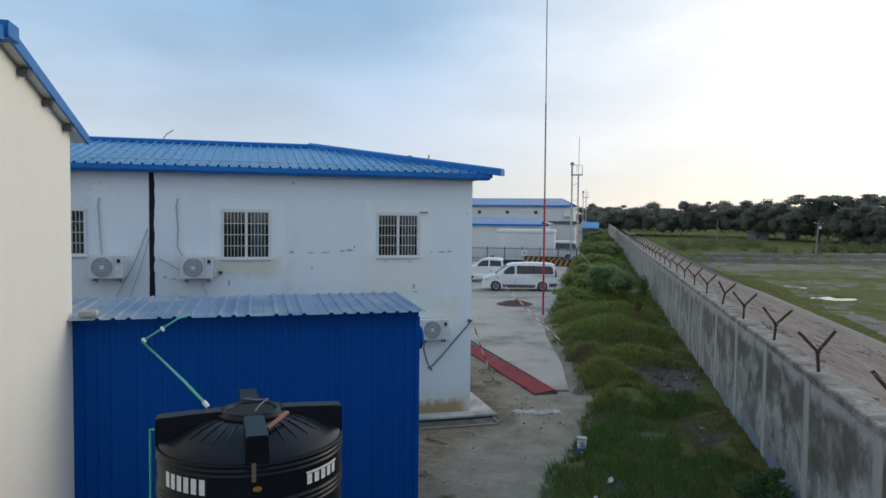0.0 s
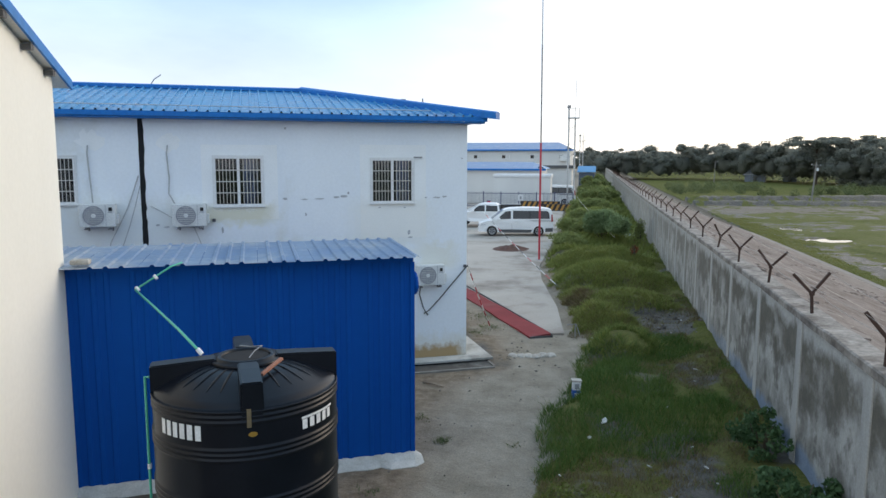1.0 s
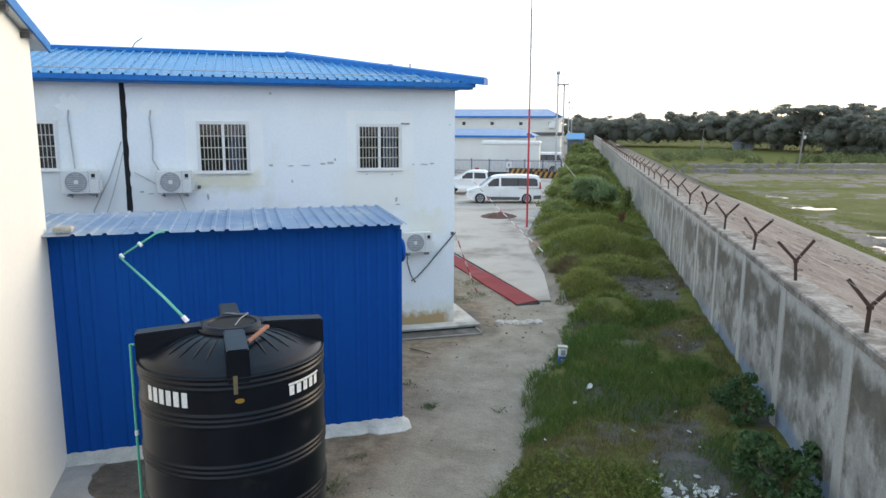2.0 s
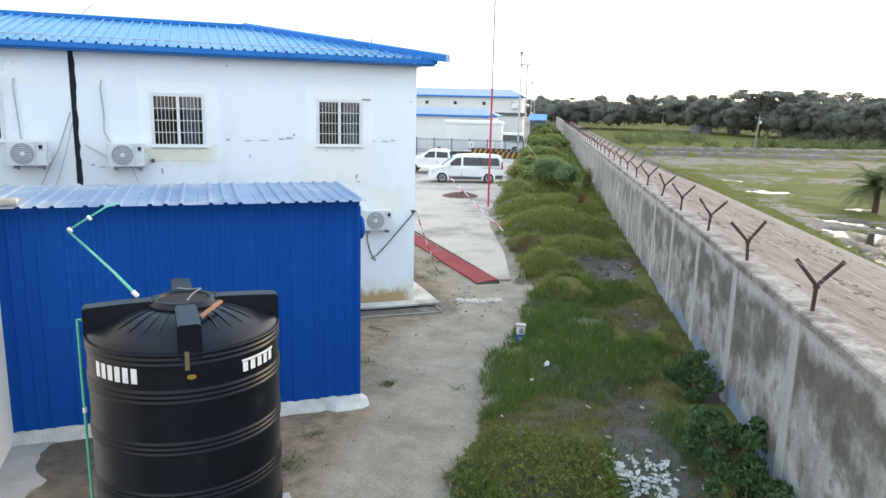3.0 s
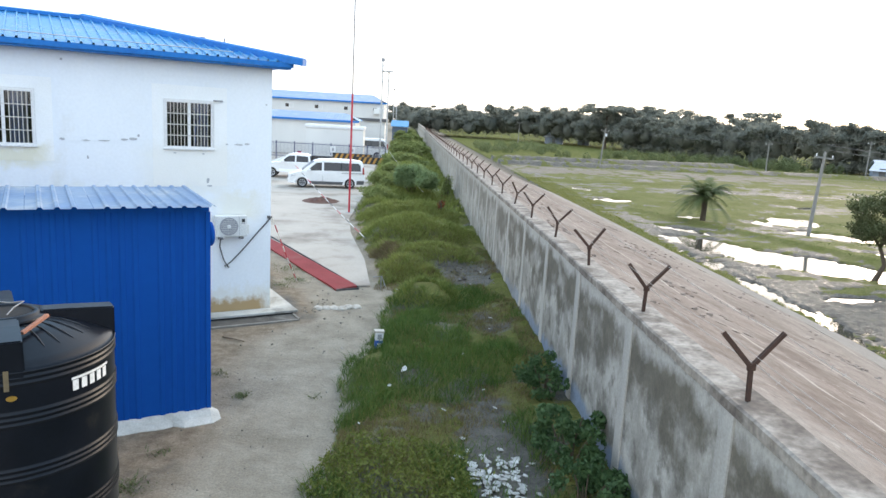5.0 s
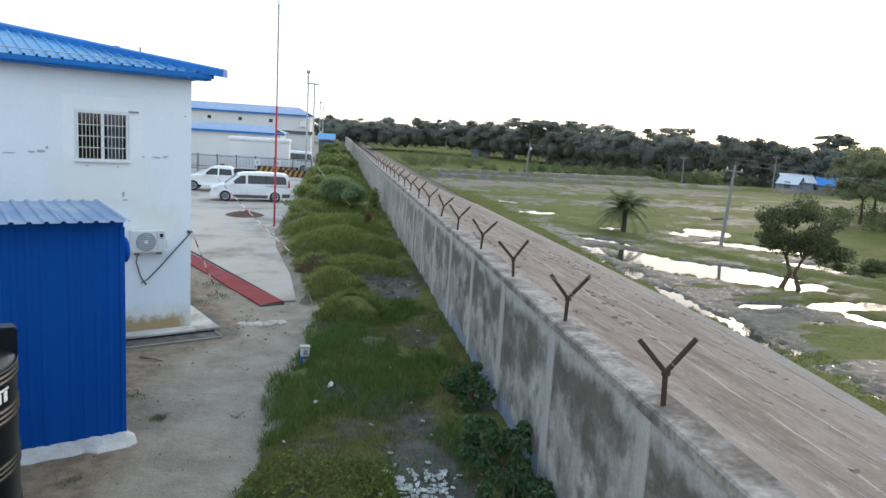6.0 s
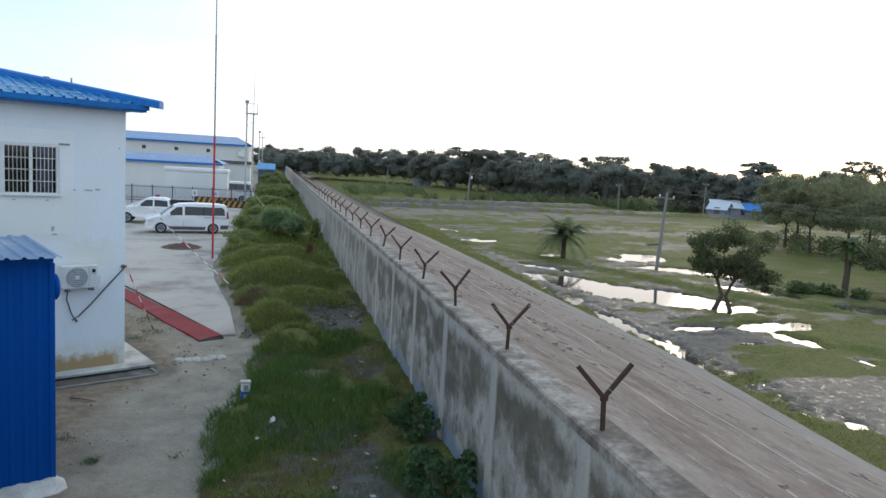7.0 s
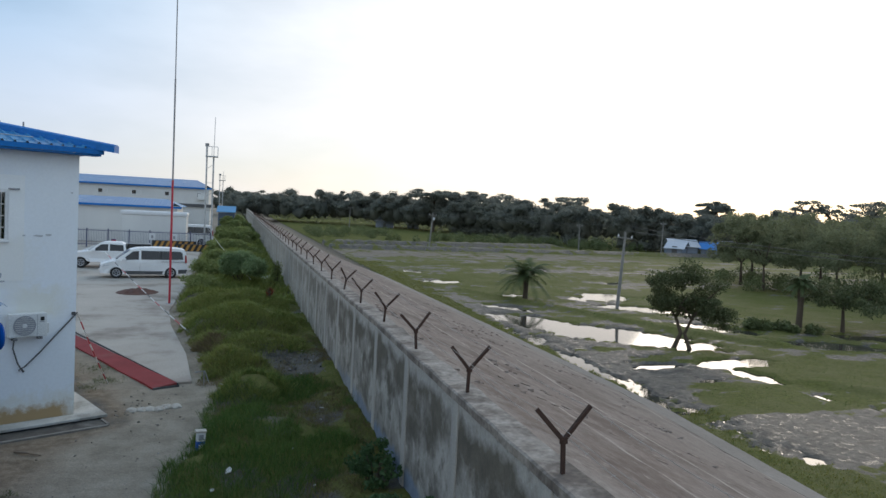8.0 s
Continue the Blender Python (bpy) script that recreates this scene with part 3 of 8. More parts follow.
def thing(name, m, label, category, group="", kind=""):
    ob = new(name)
    ob.empty_display_size = 0.2
    ob.matrix_world = m
    return tagged(ob, label, category, group, kind)


def box(bm, x0, x1, y0, y1, z0, z1, bev=0.0, m=None):
    g = bmesh.ops.create_cube(bm, size=1.0)
    vs = g["verts"]
    for v in vs:
        v.co = Vector(((x0 + x1) / 2 + v.co.x * (x1 - x0), (y0 + y1) / 2 + v.co.y * (y1 - y0), (z0 + z1) / 2 + v.co.z * (z1 - z0)))
    if m is not None:
        bmesh.ops.transform(bm, matrix=m, verts=vs)
    if bev:
        es = list({e for v in vs for e in v.link_edges})
        bmesh.ops.bevel(bm, geom=es, offset=bev, segments=2, affect="EDGES", profile=0.6)
    return bm


def boxed(*a, **k):
    return box(bmesh.new(), *a, **k)


def tube(bm, pts, r, seg=8, cap=True):
    """A tube along points; r is one radius or one a point."""
    pts = [Vector(p) for p in pts]
    rs = r if isinstance(r, (list, tuple)) else [r] * len(pts)
    rings = []
    up = Vector((0.31, 0.52, 0.79))
    for i, p in enumerate(pts):
        d = (pts[min(i + 1, len(pts) - 1)] - pts[max(i - 1, 0)]).normalized()
        a = d.cross(up)
        a = (a if a.length > 0.05 else d.cross(Vector((1, 0, 0)))).normalized()
        b = d.cross(a)
        rings.append([bm.verts.new(p + (a * math.cos(t) + b * math.sin(t)) * rs[i]) for t in (2 * math.pi * k / seg for k in range(seg))])
    for q0, q1 in zip(rings, rings[1:]):
        for k in range(seg):
            bm.faces.new((q0[k], q0[(k + 1) % seg], q1[(k + 1) % seg], q1[k]))
    if cap:
        bm.faces.new(rings[0])
        bm.faces.new(rings[-1][::-1])
    bmesh.ops.recalc_face_normals(bm, faces=bm.faces)
    return bm


def tubed(pts, r, seg=8):
    return tube(bmesh.new(), pts, r, seg)


def lathe(profile, seg=64):
    """A turned solid from (radius, height) pairs."""
    bm = bmesh.new()
    rings = []
    for r, z in profile:
        rings.append([bm.verts.new((r * math.cos(t), r * math.sin(t), z)) for t in (2 * math.pi * k / seg for k in range(seg))])
    for q0, q1 in zip(rings, rings[1:]):
        for k in range(seg):
            bm.faces.new((q0[k], q0[(k + 1) % seg], q1[(k + 1) % seg], q1[k]))
    bm.faces.new(rings[0][::-1])
    bm.faces.new(rings[-1])
    return bm


def prism(outline, z0, z1):
    bm = bmesh.new()
    lo = [bm.verts.new((x, y, z0)) for x, y in outline]
    hi = [bm.verts.new((x, y, z1)) for x, y in outline]
    n = len(lo)
    for i in range(n):
        bm.faces.new((lo[i], lo[(i + 1) % n], hi[(i + 1) % n], hi[i]))
    bm.faces.new(hi)
    bm.faces.new(lo[::-1])
    bmesh.ops.recalc_face_normals(bm, faces=bm.faces)
    return bm


def raw_mesh(name, verts, faces, mat):
    """A large mesh from numpy arrays of vertices (n, 3) and quads (m, 4)."""
    me = bpy.data.meshes.new(name)
    nv, nf, k = len(verts), len(faces), faces.shape[1]
    me.vertices.add(nv)
    me.vertices.foreach_set("co", np.asarray(verts, np.float32).ravel())
    me.loops.add(nf * k)
    me.loops.foreach_set("vertex_index", np.asarray(faces, np.int32).ravel())
    me.polygons.add(nf)
    me.polygons.foreach_set("loop_start", np.arange(0, nf * k, k, dtype=np.int32))
    me.polygons.foreach_set("loop_total", np.full(nf, k, np.int32))
    me.materials.append(mat)
    me.update(calc_edges=True)
    me.validate()
    return me


def leaf_quads(rng, centres, size, stretch=1.6, flat=0.0):
    """Loose pointed leaves, one quad each, turned at random about the given centres."""
    n = len(centres)
    size = size * rng.uniform(0.6, 1.3, (n, 1))
    d = rng.normal(size=(n, 3))
    d[:, 2] *= 1 - flat
    d /= np.linalg.norm(d, axis=1, keepdims=True)
    e = np.cross(d, rng.normal(size=(n, 3)))
    e /= np.linalg.norm(e, axis=1, keepdims=True) + 1e-9
    v = np.stack([centres - d * size * stretch * 0.5, centres + e * size * 0.4, centres + d * size * stretch * 0.5, centres - e * size * 0.4], 1)
    return v.reshape(-1, 3), np.arange(4 * n).reshape(n, 4)


def in_clumps(rng, clumps, per, shell=0.5):
    """Random points within ellipsoids (x, y, z, rx, ry, rz), denser to the outside."""
    out = []
    for x, y, z, rx, ry, rz in clumps:
        d = rng.normal(size=(per, 3))
        d /= np.linalg.norm(d, axis=1, keepdims=True)
        r = rng.uniform(shell, 1.0, (per, 1)) ** 0.6 * rng.uniform(0.85, 1.12, (per, 1))
        out.append(np.array([[x, y, z]]) + d * r * np.array([[rx, ry, rz]]))
    return np.concatenate(out)

# ---- ground: one sheet from the yard over the fields to the horizon ----
FIELD_Z, WATER_Z = -0.80, -0.845
WALL_X, WALL_TOP = 2.72, 2.70
VERGE = ((-50, -1.5), (9, -1.55), (13.6, -1.5), (16, -1.1), (18, -0.9), (21, -1.2), (24.6, -1.65), (30, -2.7), (34, -3.2), (49, -3.3), (86, -4.5), (200, -4.0), (900, -4.0))
# grassy hummocks: x, y, rx, ry, height
MOUNDS = ((-0.5, 9.3, 1.2, 1.2, 0.22), (0.2, 15.6, 1.3, 1.5, 0.24), (-0.95, 13.6, 0.6, 0.9, 0.20), (0.4, 13.2, 0.8, 0.9, 0.18), (1.5, 14.0, 0.7, 0.8, 0.16), (0.15, 19.0, 0.85, 0.8, 0.45), (0.3, 21.4, 0.35, 0.35, 0.32),
          (-0.75, 22.2, 0.95, 1.1, 0.50), (0.5, 24.9, 1.3, 1.1, 0.50), (-1.1, 25.9, 0.7, 0.8, 0.34), (-0.1, 28.9, 1.9, 1.6, 0.95), (-0.3, 34.4, 2.1, 1.9, 0.85))
FAR_MOUNDS = ((-2.3, 38.5, 1.3, 4.0, 0.5), (-1.0, 43.0, 2.0, 3.0, 0.6), (-0.8, 52.0, 2.2, 3.0, 0.7), (-1.0, 62.0, 2.3, 4.0, 0.9), (-1.2, 75.0, 2.6, 5.0, 0.9), (-1.2, 92.0, 2.6, 6.0, 0.9), (-1.2, 115.0, 2.6, 8.0, 0.9))
# pools in the field: x, y, half length, half width, turn in degrees, depth
NEAR_POOLS = ((18.9, 32.6, 5.2, 2.7, -50, 0.24), (16.3, 36.6, 3.8, 1.7, -66, 0.24), (20.9, 25.7, 2.4, 1.0, 12, 0.2), (19.95, 23.3, 1.7, 0.55, -86, 0.18), (20.2, 20.1, 0.5, 0.2, -80, 0.13), (20.7, 18.7, 0.5, 0.2, -60, 0.13),
              (16.7, 25.3, 1.3, 0.45, 10, 0.14), (17.6, 22.9, 0.7, 0.25, 15, 0.1), (13.45, 21.0, 3.2, 0.32, 84, 0.12), (13.6, 26.5, 2.4, 0.36, 86, 0.12), (13.9, 31.5, 1.6, 0.4, 70, 0.1), (29.8, 29.6, 3.4, 1.3, -20, 0.2))
FAR_POOLS = ((27.0, 49.3, 3.7, 1.9, 40, 0.2), (26.8, 42.4, 3.4, 1.6, -42, 0.2), (26.8, 34.8, 2.8, 1.1, -55, 0.2), (35.0, 60.8, 2.4, 0.6, 42, 0.14), (18.6, 49.3, 2.6, 0.9, 15, 0.17), (16.6, 42.5, 2.2, 0.8, -50, 0.16), (16.3, 68.4, 1.0, 1.8, 0, 0.15),
             (16.8, 58.9, 1.9, 1.5, 20, 0.14), (36.0, 30.6, 4.2, 1.5, -30, 0.18), (25.5, 111.5, 4.0, 2.4, 12, 0.16), (31.0, 72.0, 4.5, 0.8, 14, 0.13), (44.0, 77.0, 5.0, 0.9, 10, 0.13))
# low earth banks between the plots: x0, y0, x1, y1, half width, height
BUNDS = ((16.3, 52.0, 18.7, 45.4, 0.45, 0.24), (18.7, 45.4, 21.4, 39.0, 0.6, 0.26), (21.4, 39.0, 23.6, 33.2, 0.65, 0.26), (23.6, 33.2, 26.5, 29.4, 0.6, 0.24), (21.5, 22.0, 26.0, 17.0, 0.6, 0.2), (14.0, 54.0, 40.0, 66.0, 0.5, 0.2), (14.0, 76.0, 50.0, 84.0, 0.5, 0.22),
         (12.0, 103.8, 52.0, 110.5, 1.0, 0.65), (52.0, 110.5, 130.0, 124.0, 1.0, 0.65), (11.0, 113.0, 61.0, 131.0, 1.1, 0.8))
# wet mud flats and greener plots: x, y, rx, ry, gain of turf
FIELD_SPOTS = ((15.9, 16.0, 3.6, 2.1, -1.0), (17.2, 20.4, 2.2, 1.9, 0.8), (24.0, 23.6, 4.5, 2.6, 0.8), (14.8, 27.0, 1.0, 4.0, -0.4), (14.6, 42.0, 1.0, 9.0, -0.6), (15.7, 28.6, 1.3, 0.5, 0.7), (24.5, 57.0, 8.0, 5.0, 0.4), (22.0, 64.0, 9.0, 3.0, 0.4),
               (17.2, 24.8, 2.2, 1.0, -0.8), (27.5, 37.5, 2.4, 1.3, -0.6), (31.0, 45.0, 3.0, 6.0, 0.3), (40.0, 45.0, 8.0, 8.0, 0.4), (35.0, 72.0, 12.0, 1.6, -0.5), (13.0, 13.0, 1.6, 6.0, 0.6))
# greener and barer spots of the verge: x, y, rx, ry, gain
LUSH_SPOTS = ((0.3, 16.0, 1.3, 1.0, 1.1), (-0.9, 13.7, 0.6, 1.0, 1.1), (-0.5, 15.4, 0.7, 0.8, 0.7), (0.4, 13.2, 0.9, 0.8, 0.9), (1.5, 14.0, 0.6, 0.8, 0.9), (0.2, 12.1, 1.0, 0.5, 0.6), (1.65, 10.8, 0.5, 0.6, 0.8), (-1.2, 11.2, 0.4, 0.8, 0.5), (0.1, 19.0, 0.9, 0.7, 0.8), (1.6, 18.6, 0.7, 0.6, 0.5),
              (0.5, 11.0, 0.7, 0.5, -0.9), (-0.4, 10.4, 0.7, 0.4, -0.8), (1.4, 11.9, 0.5, 0.6, -0.9), (-0.2, 13.0, 0.35, 0.7, -0.9), (1.85, 17.3, 0.5, 1.2, -0.8), (1.5, 22.3, 1.2, 1.4, -0.8))


def verge_edge(y):
    return np.interp(y, [a for a, _ in VERGE], [b for _, b in VERGE])


def mound_height(x, y):
    h = 0.0
    for mx, my, rx, ry, hh in (MOUNDS if y < 37 else FAR_MOUNDS):
        d = ((x - mx) / rx) ** 2 + ((y - my) / ry) ** 2
        if d < 4:
            h = max(h, hh * max(0.0, 1 - d * 0.55))
    return h


def nz(x, y, s, seed=0.0):
    return noise.fractal(Vector((x * s, y * s, seed)), 0.9, 2.1, 4)


def ground_at(x, y):
    """Height and the masks track, turf, wet at a place."""
    n1, n2 = nz(x, y, 0.25), nz(x, y, 0.9, 7.0)
    if x < 2.9:
        e = float(verge_edge(y)) + 0.25 * n2
        inside = min(1.0, max(0.0, (x - e) / 0.7))
        h = 0.015 * n2 + inside * (mound_height(x, y) + 0.07 + 0.05 * n1 + 0.07 * n2 + 0.06 * nz(x, y, 2.2, 61.0))
        if inside > 0 and x > 1.6:
            h = h + inside * 0.18 * min(1.0, (x - 1.6) / 0.8)
        side = -3.4 if y < 17 else -60.0
        track = 1.0 if y < 21 else 0.55
        track *= 0.35 + 0.65 * min(1.0, max(0.0, (x - (-4.0 - 0.5 * n1)) / 1.7)) if y < 20 else 1.0
        corner_soil = 0.0
        u, v = (x + 3.82) * 0.883 + (y - 17.44) * 0.469, -(x + 3.82) * 0.469 + (y - 17.44) * 0.883
        bare = min(1.0, max(0.0, (1.6 + 0.3 * n1 - u) / 0.9)) * min(1.0, max(0.0, (v + 2.0 - 0.5 * n2) / 1.3))
        if bare > 0:
            track *= 1 - 0.85 * bare
            corner_soil = bare * (0.66 + 0.5 * n2)
        track *= 1 - inside
        corner_soil *= 1 - inside
        turf, damp_soil = 0.0, 0.0
        if inside > 0.4:
            turf = 0.74 + 0.4 * n1 + 0.5 * n2
            damp_soil = 0.85
            d = ((x - 1.6) / 1.0) ** 2 + ((y - 22.5) / 1.8) ** 2 + 0.9 * n2
            d2 = ((x - 1.2) / 0.7) ** 2 + ((y - 9.8) / 1.6) ** 2 + 0.9 * n2 + 0.6 * nz(x, y, 2.6, 33.0)
            turf *= min(1.0, max(0.0, (min(d, d2) - 0.8) / 0.8))
            for sx, sy, rx, ry, gain in LUSH_SPOTS:
                if gain < 0:
                    turf += 0.4 * gain * math.exp(-((x - sx) / rx) ** 2 - ((y - sy) / ry) ** 2)
        damp = min(1.0, max(0.0, (-2.6 - x - 0.35 * n2) / 1.1)) * min(1.0, max(0.0, (13.0 - y) / 3.5)) * (0.40 + 0.4 * n1)
        track *= 1 - 0.7 * min(1.0, damp)
        return h, track, turf, max(damp, damp_soil, corner_soil * (y < 27))
    if x < 12.2:
        return -1.0, 0.0, 0.0, 0.0
    h = FIELD_Z + 0.035 * n1 + 0.03 * n2 + 0.05
    far = math.hypot(x - 12, y) > 140
    wet = 0.25
    n3 = nz(x * 0.7, y * 1.5, 0.8, 21.0)
    n5 = nz(x * 0.8, y * 1.2, 2.4, 23.0) if y < 60 else 0.0
    for px, py, a, b, turn, dep in NEAR_POOLS + FAR_POOLS:
        if abs(x - px) > 12 or abs(y - py) > 12:
            continue
        c, s = math.cos(radians(turn)), math.sin(radians(turn))
        u, v = ((x - px) * c + (y - py) * s) / a, (-(x - px) * s + (y - py) * c) / b
        d = u * u + v * v + 0.45 * n2 + 0.15 * n1 + 0.45 * n3 + (0.4 if b > 0.4 else 0.9) * n5
        if d < 1.0:
            h = min(h, FIELD_Z - dep * min(1.0, (1.0 - d) * 2.2))
        wet = max(wet, 1.3 - 0.16 * d)
    if wet > 0.55:
        h -= 0.16 * max(0.0, n3 + 0.4 * n5 - 0.34)
    # broken puddles in the ditch beside the toe, and in the trampled mud
    ditch = 0.0
    if 14 < y < 36 and x < 22:
        line = 13.75 + 0.25 * math.sin(y * 0.7) + (0.10 * (20 - y) if y < 20 else 0.0)
        ditch = max(0.0, 1 - abs(x - line) / 0.9)
        n6 = nz(x, y, 2.9, 41.0)
        h -= ditch * 0.46 * max(0.0, n6 + 0.09)
    trampled = max(0.0, 1 - ((x - 15.7) / 2.5) ** 2 - ((y - 25.5) / 7.0) ** 2)
    trampled = max(trampled, 1 - ((x - 15.6) / 1.9) ** 2 - ((y - 37.0) / 9.0) ** 2)
    trampled = max(trampled, 1 - ((x - 18.2) / 2.6) ** 2 - ((y - 16.4) / 1.5) ** 2)
    if trampled > 0:
        h -= 0.17 * min(1, trampled * 2) * max(0.0, nz(x * 0.8, y * 1.4, 1.5, 51.0) - 0.16)
    n4 = nz(x * 0.55, y * 1.3, 0.30, 31.0)
    near = max(0.0, 1 - ((x - 17) / 10) ** 2 - ((y - 29) / 17) ** 2)
    turf = 0.80 + 0.6 * n4 + 0.8 * n3 + 0.3 * n5 - 0.22 * near - 0.35 * max(0.0, wet - 0.6) * (0.6 + 0.8 * abs(n2)) - 0.25 * min(1.0, 1.6 * max(0.0, trampled)) * (0.8 + n3) - 0.5 * ditch
    for sx, sy, rx, ry, gain in FIELD_SPOTS:
        d = ((x - sx) / rx) ** 2 + ((y - sy) / ry) ** 2 + 0.5 * n3
        if d < 1.3:
            turf += gain * min(1.0, 2.2 * max(0.0, 1.3 - d))
            if gain < 0:
                wet = 1.0
    if trampled > 0 or ditch > 0.2 or near > 0.2:
        wet = max(wet, 0.8)
    wet = max(wet, 0.85 - 0.3 * n4)
    for x0, y0, x1, y1, w, bh in BUNDS:
        dx, dy = x1 - x0, y1 - y0
        t = min(1.0, max(0.0, ((x - x0) * dx + (y - y0) * dy) / (dx * dx + dy * dy)))
        d = math.hypot(x - x0 - t * dx, y - y0 - t * dy) / w
        if d < 1.6:
            h = max(h, FIELD_Z + bh * min(1.0, max(0.0, 1.6 - d) * (1.0 if bh < 0.5 else 1.4)) * (1 + 0.3 * n2))
            turf, wet = (max(turf, 0.85), wet) if bh < 0.5 else (0.30 + 0.5 * n2, 0.95)
    if x < 14.6:
        turf = max(turf, 0.9 - 0.7 * abs(x - 13.0) + 0.3 * n1)
    if y - 0.36 * x > 110:
        turf, wet = 0.8 + 0.4 * n4, 0.3
    if far:
        turf = 0.9
    if 9 < y < 24 and 14.2 < x < 20 and turf < 0.95:
        turf -= 0.25
    pale = 0.0
    if 86 < y - 0.11 * x < 101 and x < 60:
        pale, turf, wet = 0.30 + 0.5 * n1, turf - 0.45, 0.5
    if x > 14 and y > 40:
        turf -= 0.08 * (y < 84)
        turf += 0.22 * math.sin(0.45 * (y - 0.2 * x) + 2.0 * n1) * (y < 84)
    return h, pale, turf, min(1.0, wet)


def spaced(*bands):
    out = []
    for a, b, step in bands:
        out += list(np.arange(a, b, step))
    return out + [bands[-1][1]]


gx = spaced((-1500, -400, 220), (-400, -60, 40), (-60, -14, 4), (-14, -6, 0.8), (-6, 2.6, 0.3), (2.6, 3.1, 0.25), (3.1, 12.2, 1.5), (12.2, 16.2, 0.2), (16.2, 34, 0.36), (34, 60, 1.0), (60, 140, 4), (140, 400, 26), (400, 2500, 300))
gy = spaced((-600, -40, 80), (-40, 4, 4), (4, 13, 0.4), (13, 37, 0.24), (37, 46, 0.4), (46, 80, 0.9), (80, 101, 1.6), (101, 134, 0.75), (134, 300, 12), (300, 2600, 230))
grid = [[(x, y) + ground_at(x, y) for x in gx] for y in gy]
gv = np.array([[(p[0], p[1], p[2]) for p in row] for row in grid]).reshape(-1, 3)
ny, nx = len(gy), len(gx)
ii = np.arange(ny * nx).reshape(ny, nx)
gf = np.stack([ii[:-1, :-1], ii[:-1, 1:], ii[1:, 1:], ii[1:, :-1]], -1).reshape(-1, 4)
ground_me = raw_mesh("ground", gv, gf, GROUND)
for k, key in enumerate(("track", "turf", "wet")):
    at = ground_me.attributes.new(key, "FLOAT", "POINT")
    at.data.foreach_set("value", np.array([p[3 + k] for row in grid for p in row], np.float32))
ground_me.polygons.foreach_set("use_smooth", np.ones(len(gf), bool))
ground = tagged(new("ground", ground_me), "grey sandy ground with rough turf and muddy fields", "ground", kind="structure")

water = part("water", prism([(12.6, 4), (80, 4), (80, 103), (12.6, 103)], -1.6, WATER_Z), WATER)
tagged(water, "still rainwater standing in the muddy field", "water", kind="structure")

# concrete yard beyond the red matting
yard = part("pavement", prism([(-1.45, 20.55), (-1.9, 24.4), (-2.9, 30.0), (-3.35, 34.0), (-3.5, 49.0), (-4.7, 86.0), (-30, 86), (-45, 60), (-18, 48), (-2.35, 20.3)], -0.1, 0.055), YARD)
tagged(yard, "worn pale concrete yard with dark stains", "pavement", kind="structure")

# ---- boundary wall with coping, pilasters and the brick-pitched bank behind ----
WALL_END = 420.0


def wall_bend(y):
    """The wall swings gently to the inside and climbs with the land: shift and lift at a length."""
    return -0.009 * max(0.0, y - 15.0), 0.0035 * max(0.0, y - 60.0)


wall = thing("wall_boundary", pose(0, 0, 0), "long grey weathered cement boundary wall with pale pilasters", "wall", kind="structure")
bm = bmesh.new()
rows = []
for y in (-12, 15, 60, 140, WALL_END):
    d, up = wall_bend(y)
    rows.append([bm.verts.new(p) for p in ((WALL_X + d, y, -0.6), (WALL_X + d, y, WALL_TOP - 0.12 + up), (3.05 + d, y, WALL_TOP - 0.12 + up), (3.05 + d, y, -0.6))])
for a, b in zip(rows, rows[1:]):
    for k in range(4):
        bm.faces.new((a[k], b[k], b[(k + 1) % 4], a[(k + 1) % 4]))
bm.faces.new(rows[0])
bm.faces.new(rows[-1][::-1])
bmesh.ops.recalc_face_normals(bm, faces=bm.faces)
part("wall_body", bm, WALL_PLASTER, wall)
bm = bmesh.new()
rows = []
rng = np.random.default_rng(5)
for i, y in enumerate(spaced((-12, 40, 0.5), (40, 120, 4), (120, WALL_END, 50))):
    j = float(rng.normal(0, 0.008)) if y < 40 else 0.0
    k = float(rng.normal(0, 0.008)) if y < 40 else 0.0
    d, up = wall_bend(y)
    rows.append([bm.verts.new((p[0] + d, p[1], p[2] + up)) for p in ((WALL_X - 0.035 + j, y, WALL_TOP - 0.12), (WALL_X - 0.035 + j, y, WALL_TOP - 0.02 + k), (WALL_X - 0.01 + j, y, WALL_TOP + k), (3.06 + k, y, WALL_TOP + 0.004 + k), (3.06, y, WALL_TOP - 0.12))])
for a, b in zip(rows, rows[1:]):
    for k in range(5):
        bm.faces.new((a[k], b[k], b[(k + 1) % 5], a[(k + 1) % 5]))
bm.faces.new(rows[0])
bm.faces.new(rows[-1][::-1])
bmesh.ops.recalc_face_normals(bm, faces=bm.faces)
part("coping", bm, COPING, wall, "stained concrete coping")
pil_me = None
for k in range(-3, 45):
    y = 5.98 + 3.01 * k
    if pil_me is None:
        pil_me = mesh_of("pilaster", boxed(WALL_X - 0.022, WALL_X + 0.01, -0.14, 0.14, -0.4, WALL_TOP - 0.125, 0.008), PILASTER)
    ob = new("pilaster", pil_me)
    ob.location, ob.parent = (wall_bend(y)[0], y, wall_bend(y)[1]), wall

TOE = ((-12, 12.0), (12, 12.3), (19, 12.9), (40, 12.7), (61, 12.4), (85, 10.9), (150, 10.5), (WALL_END, 10.5))


def bank_z(x, y):
    """Surface of the pitched bank."""
    toe = float(np.interp(y, [a for a, _ in TOE], [b for _, b in TOE]))
    return WALL_TOP - 0.01 + (FIELD_Z + 0.1 - WALL_TOP) * (x - 3.05) / (toe - 3.05)


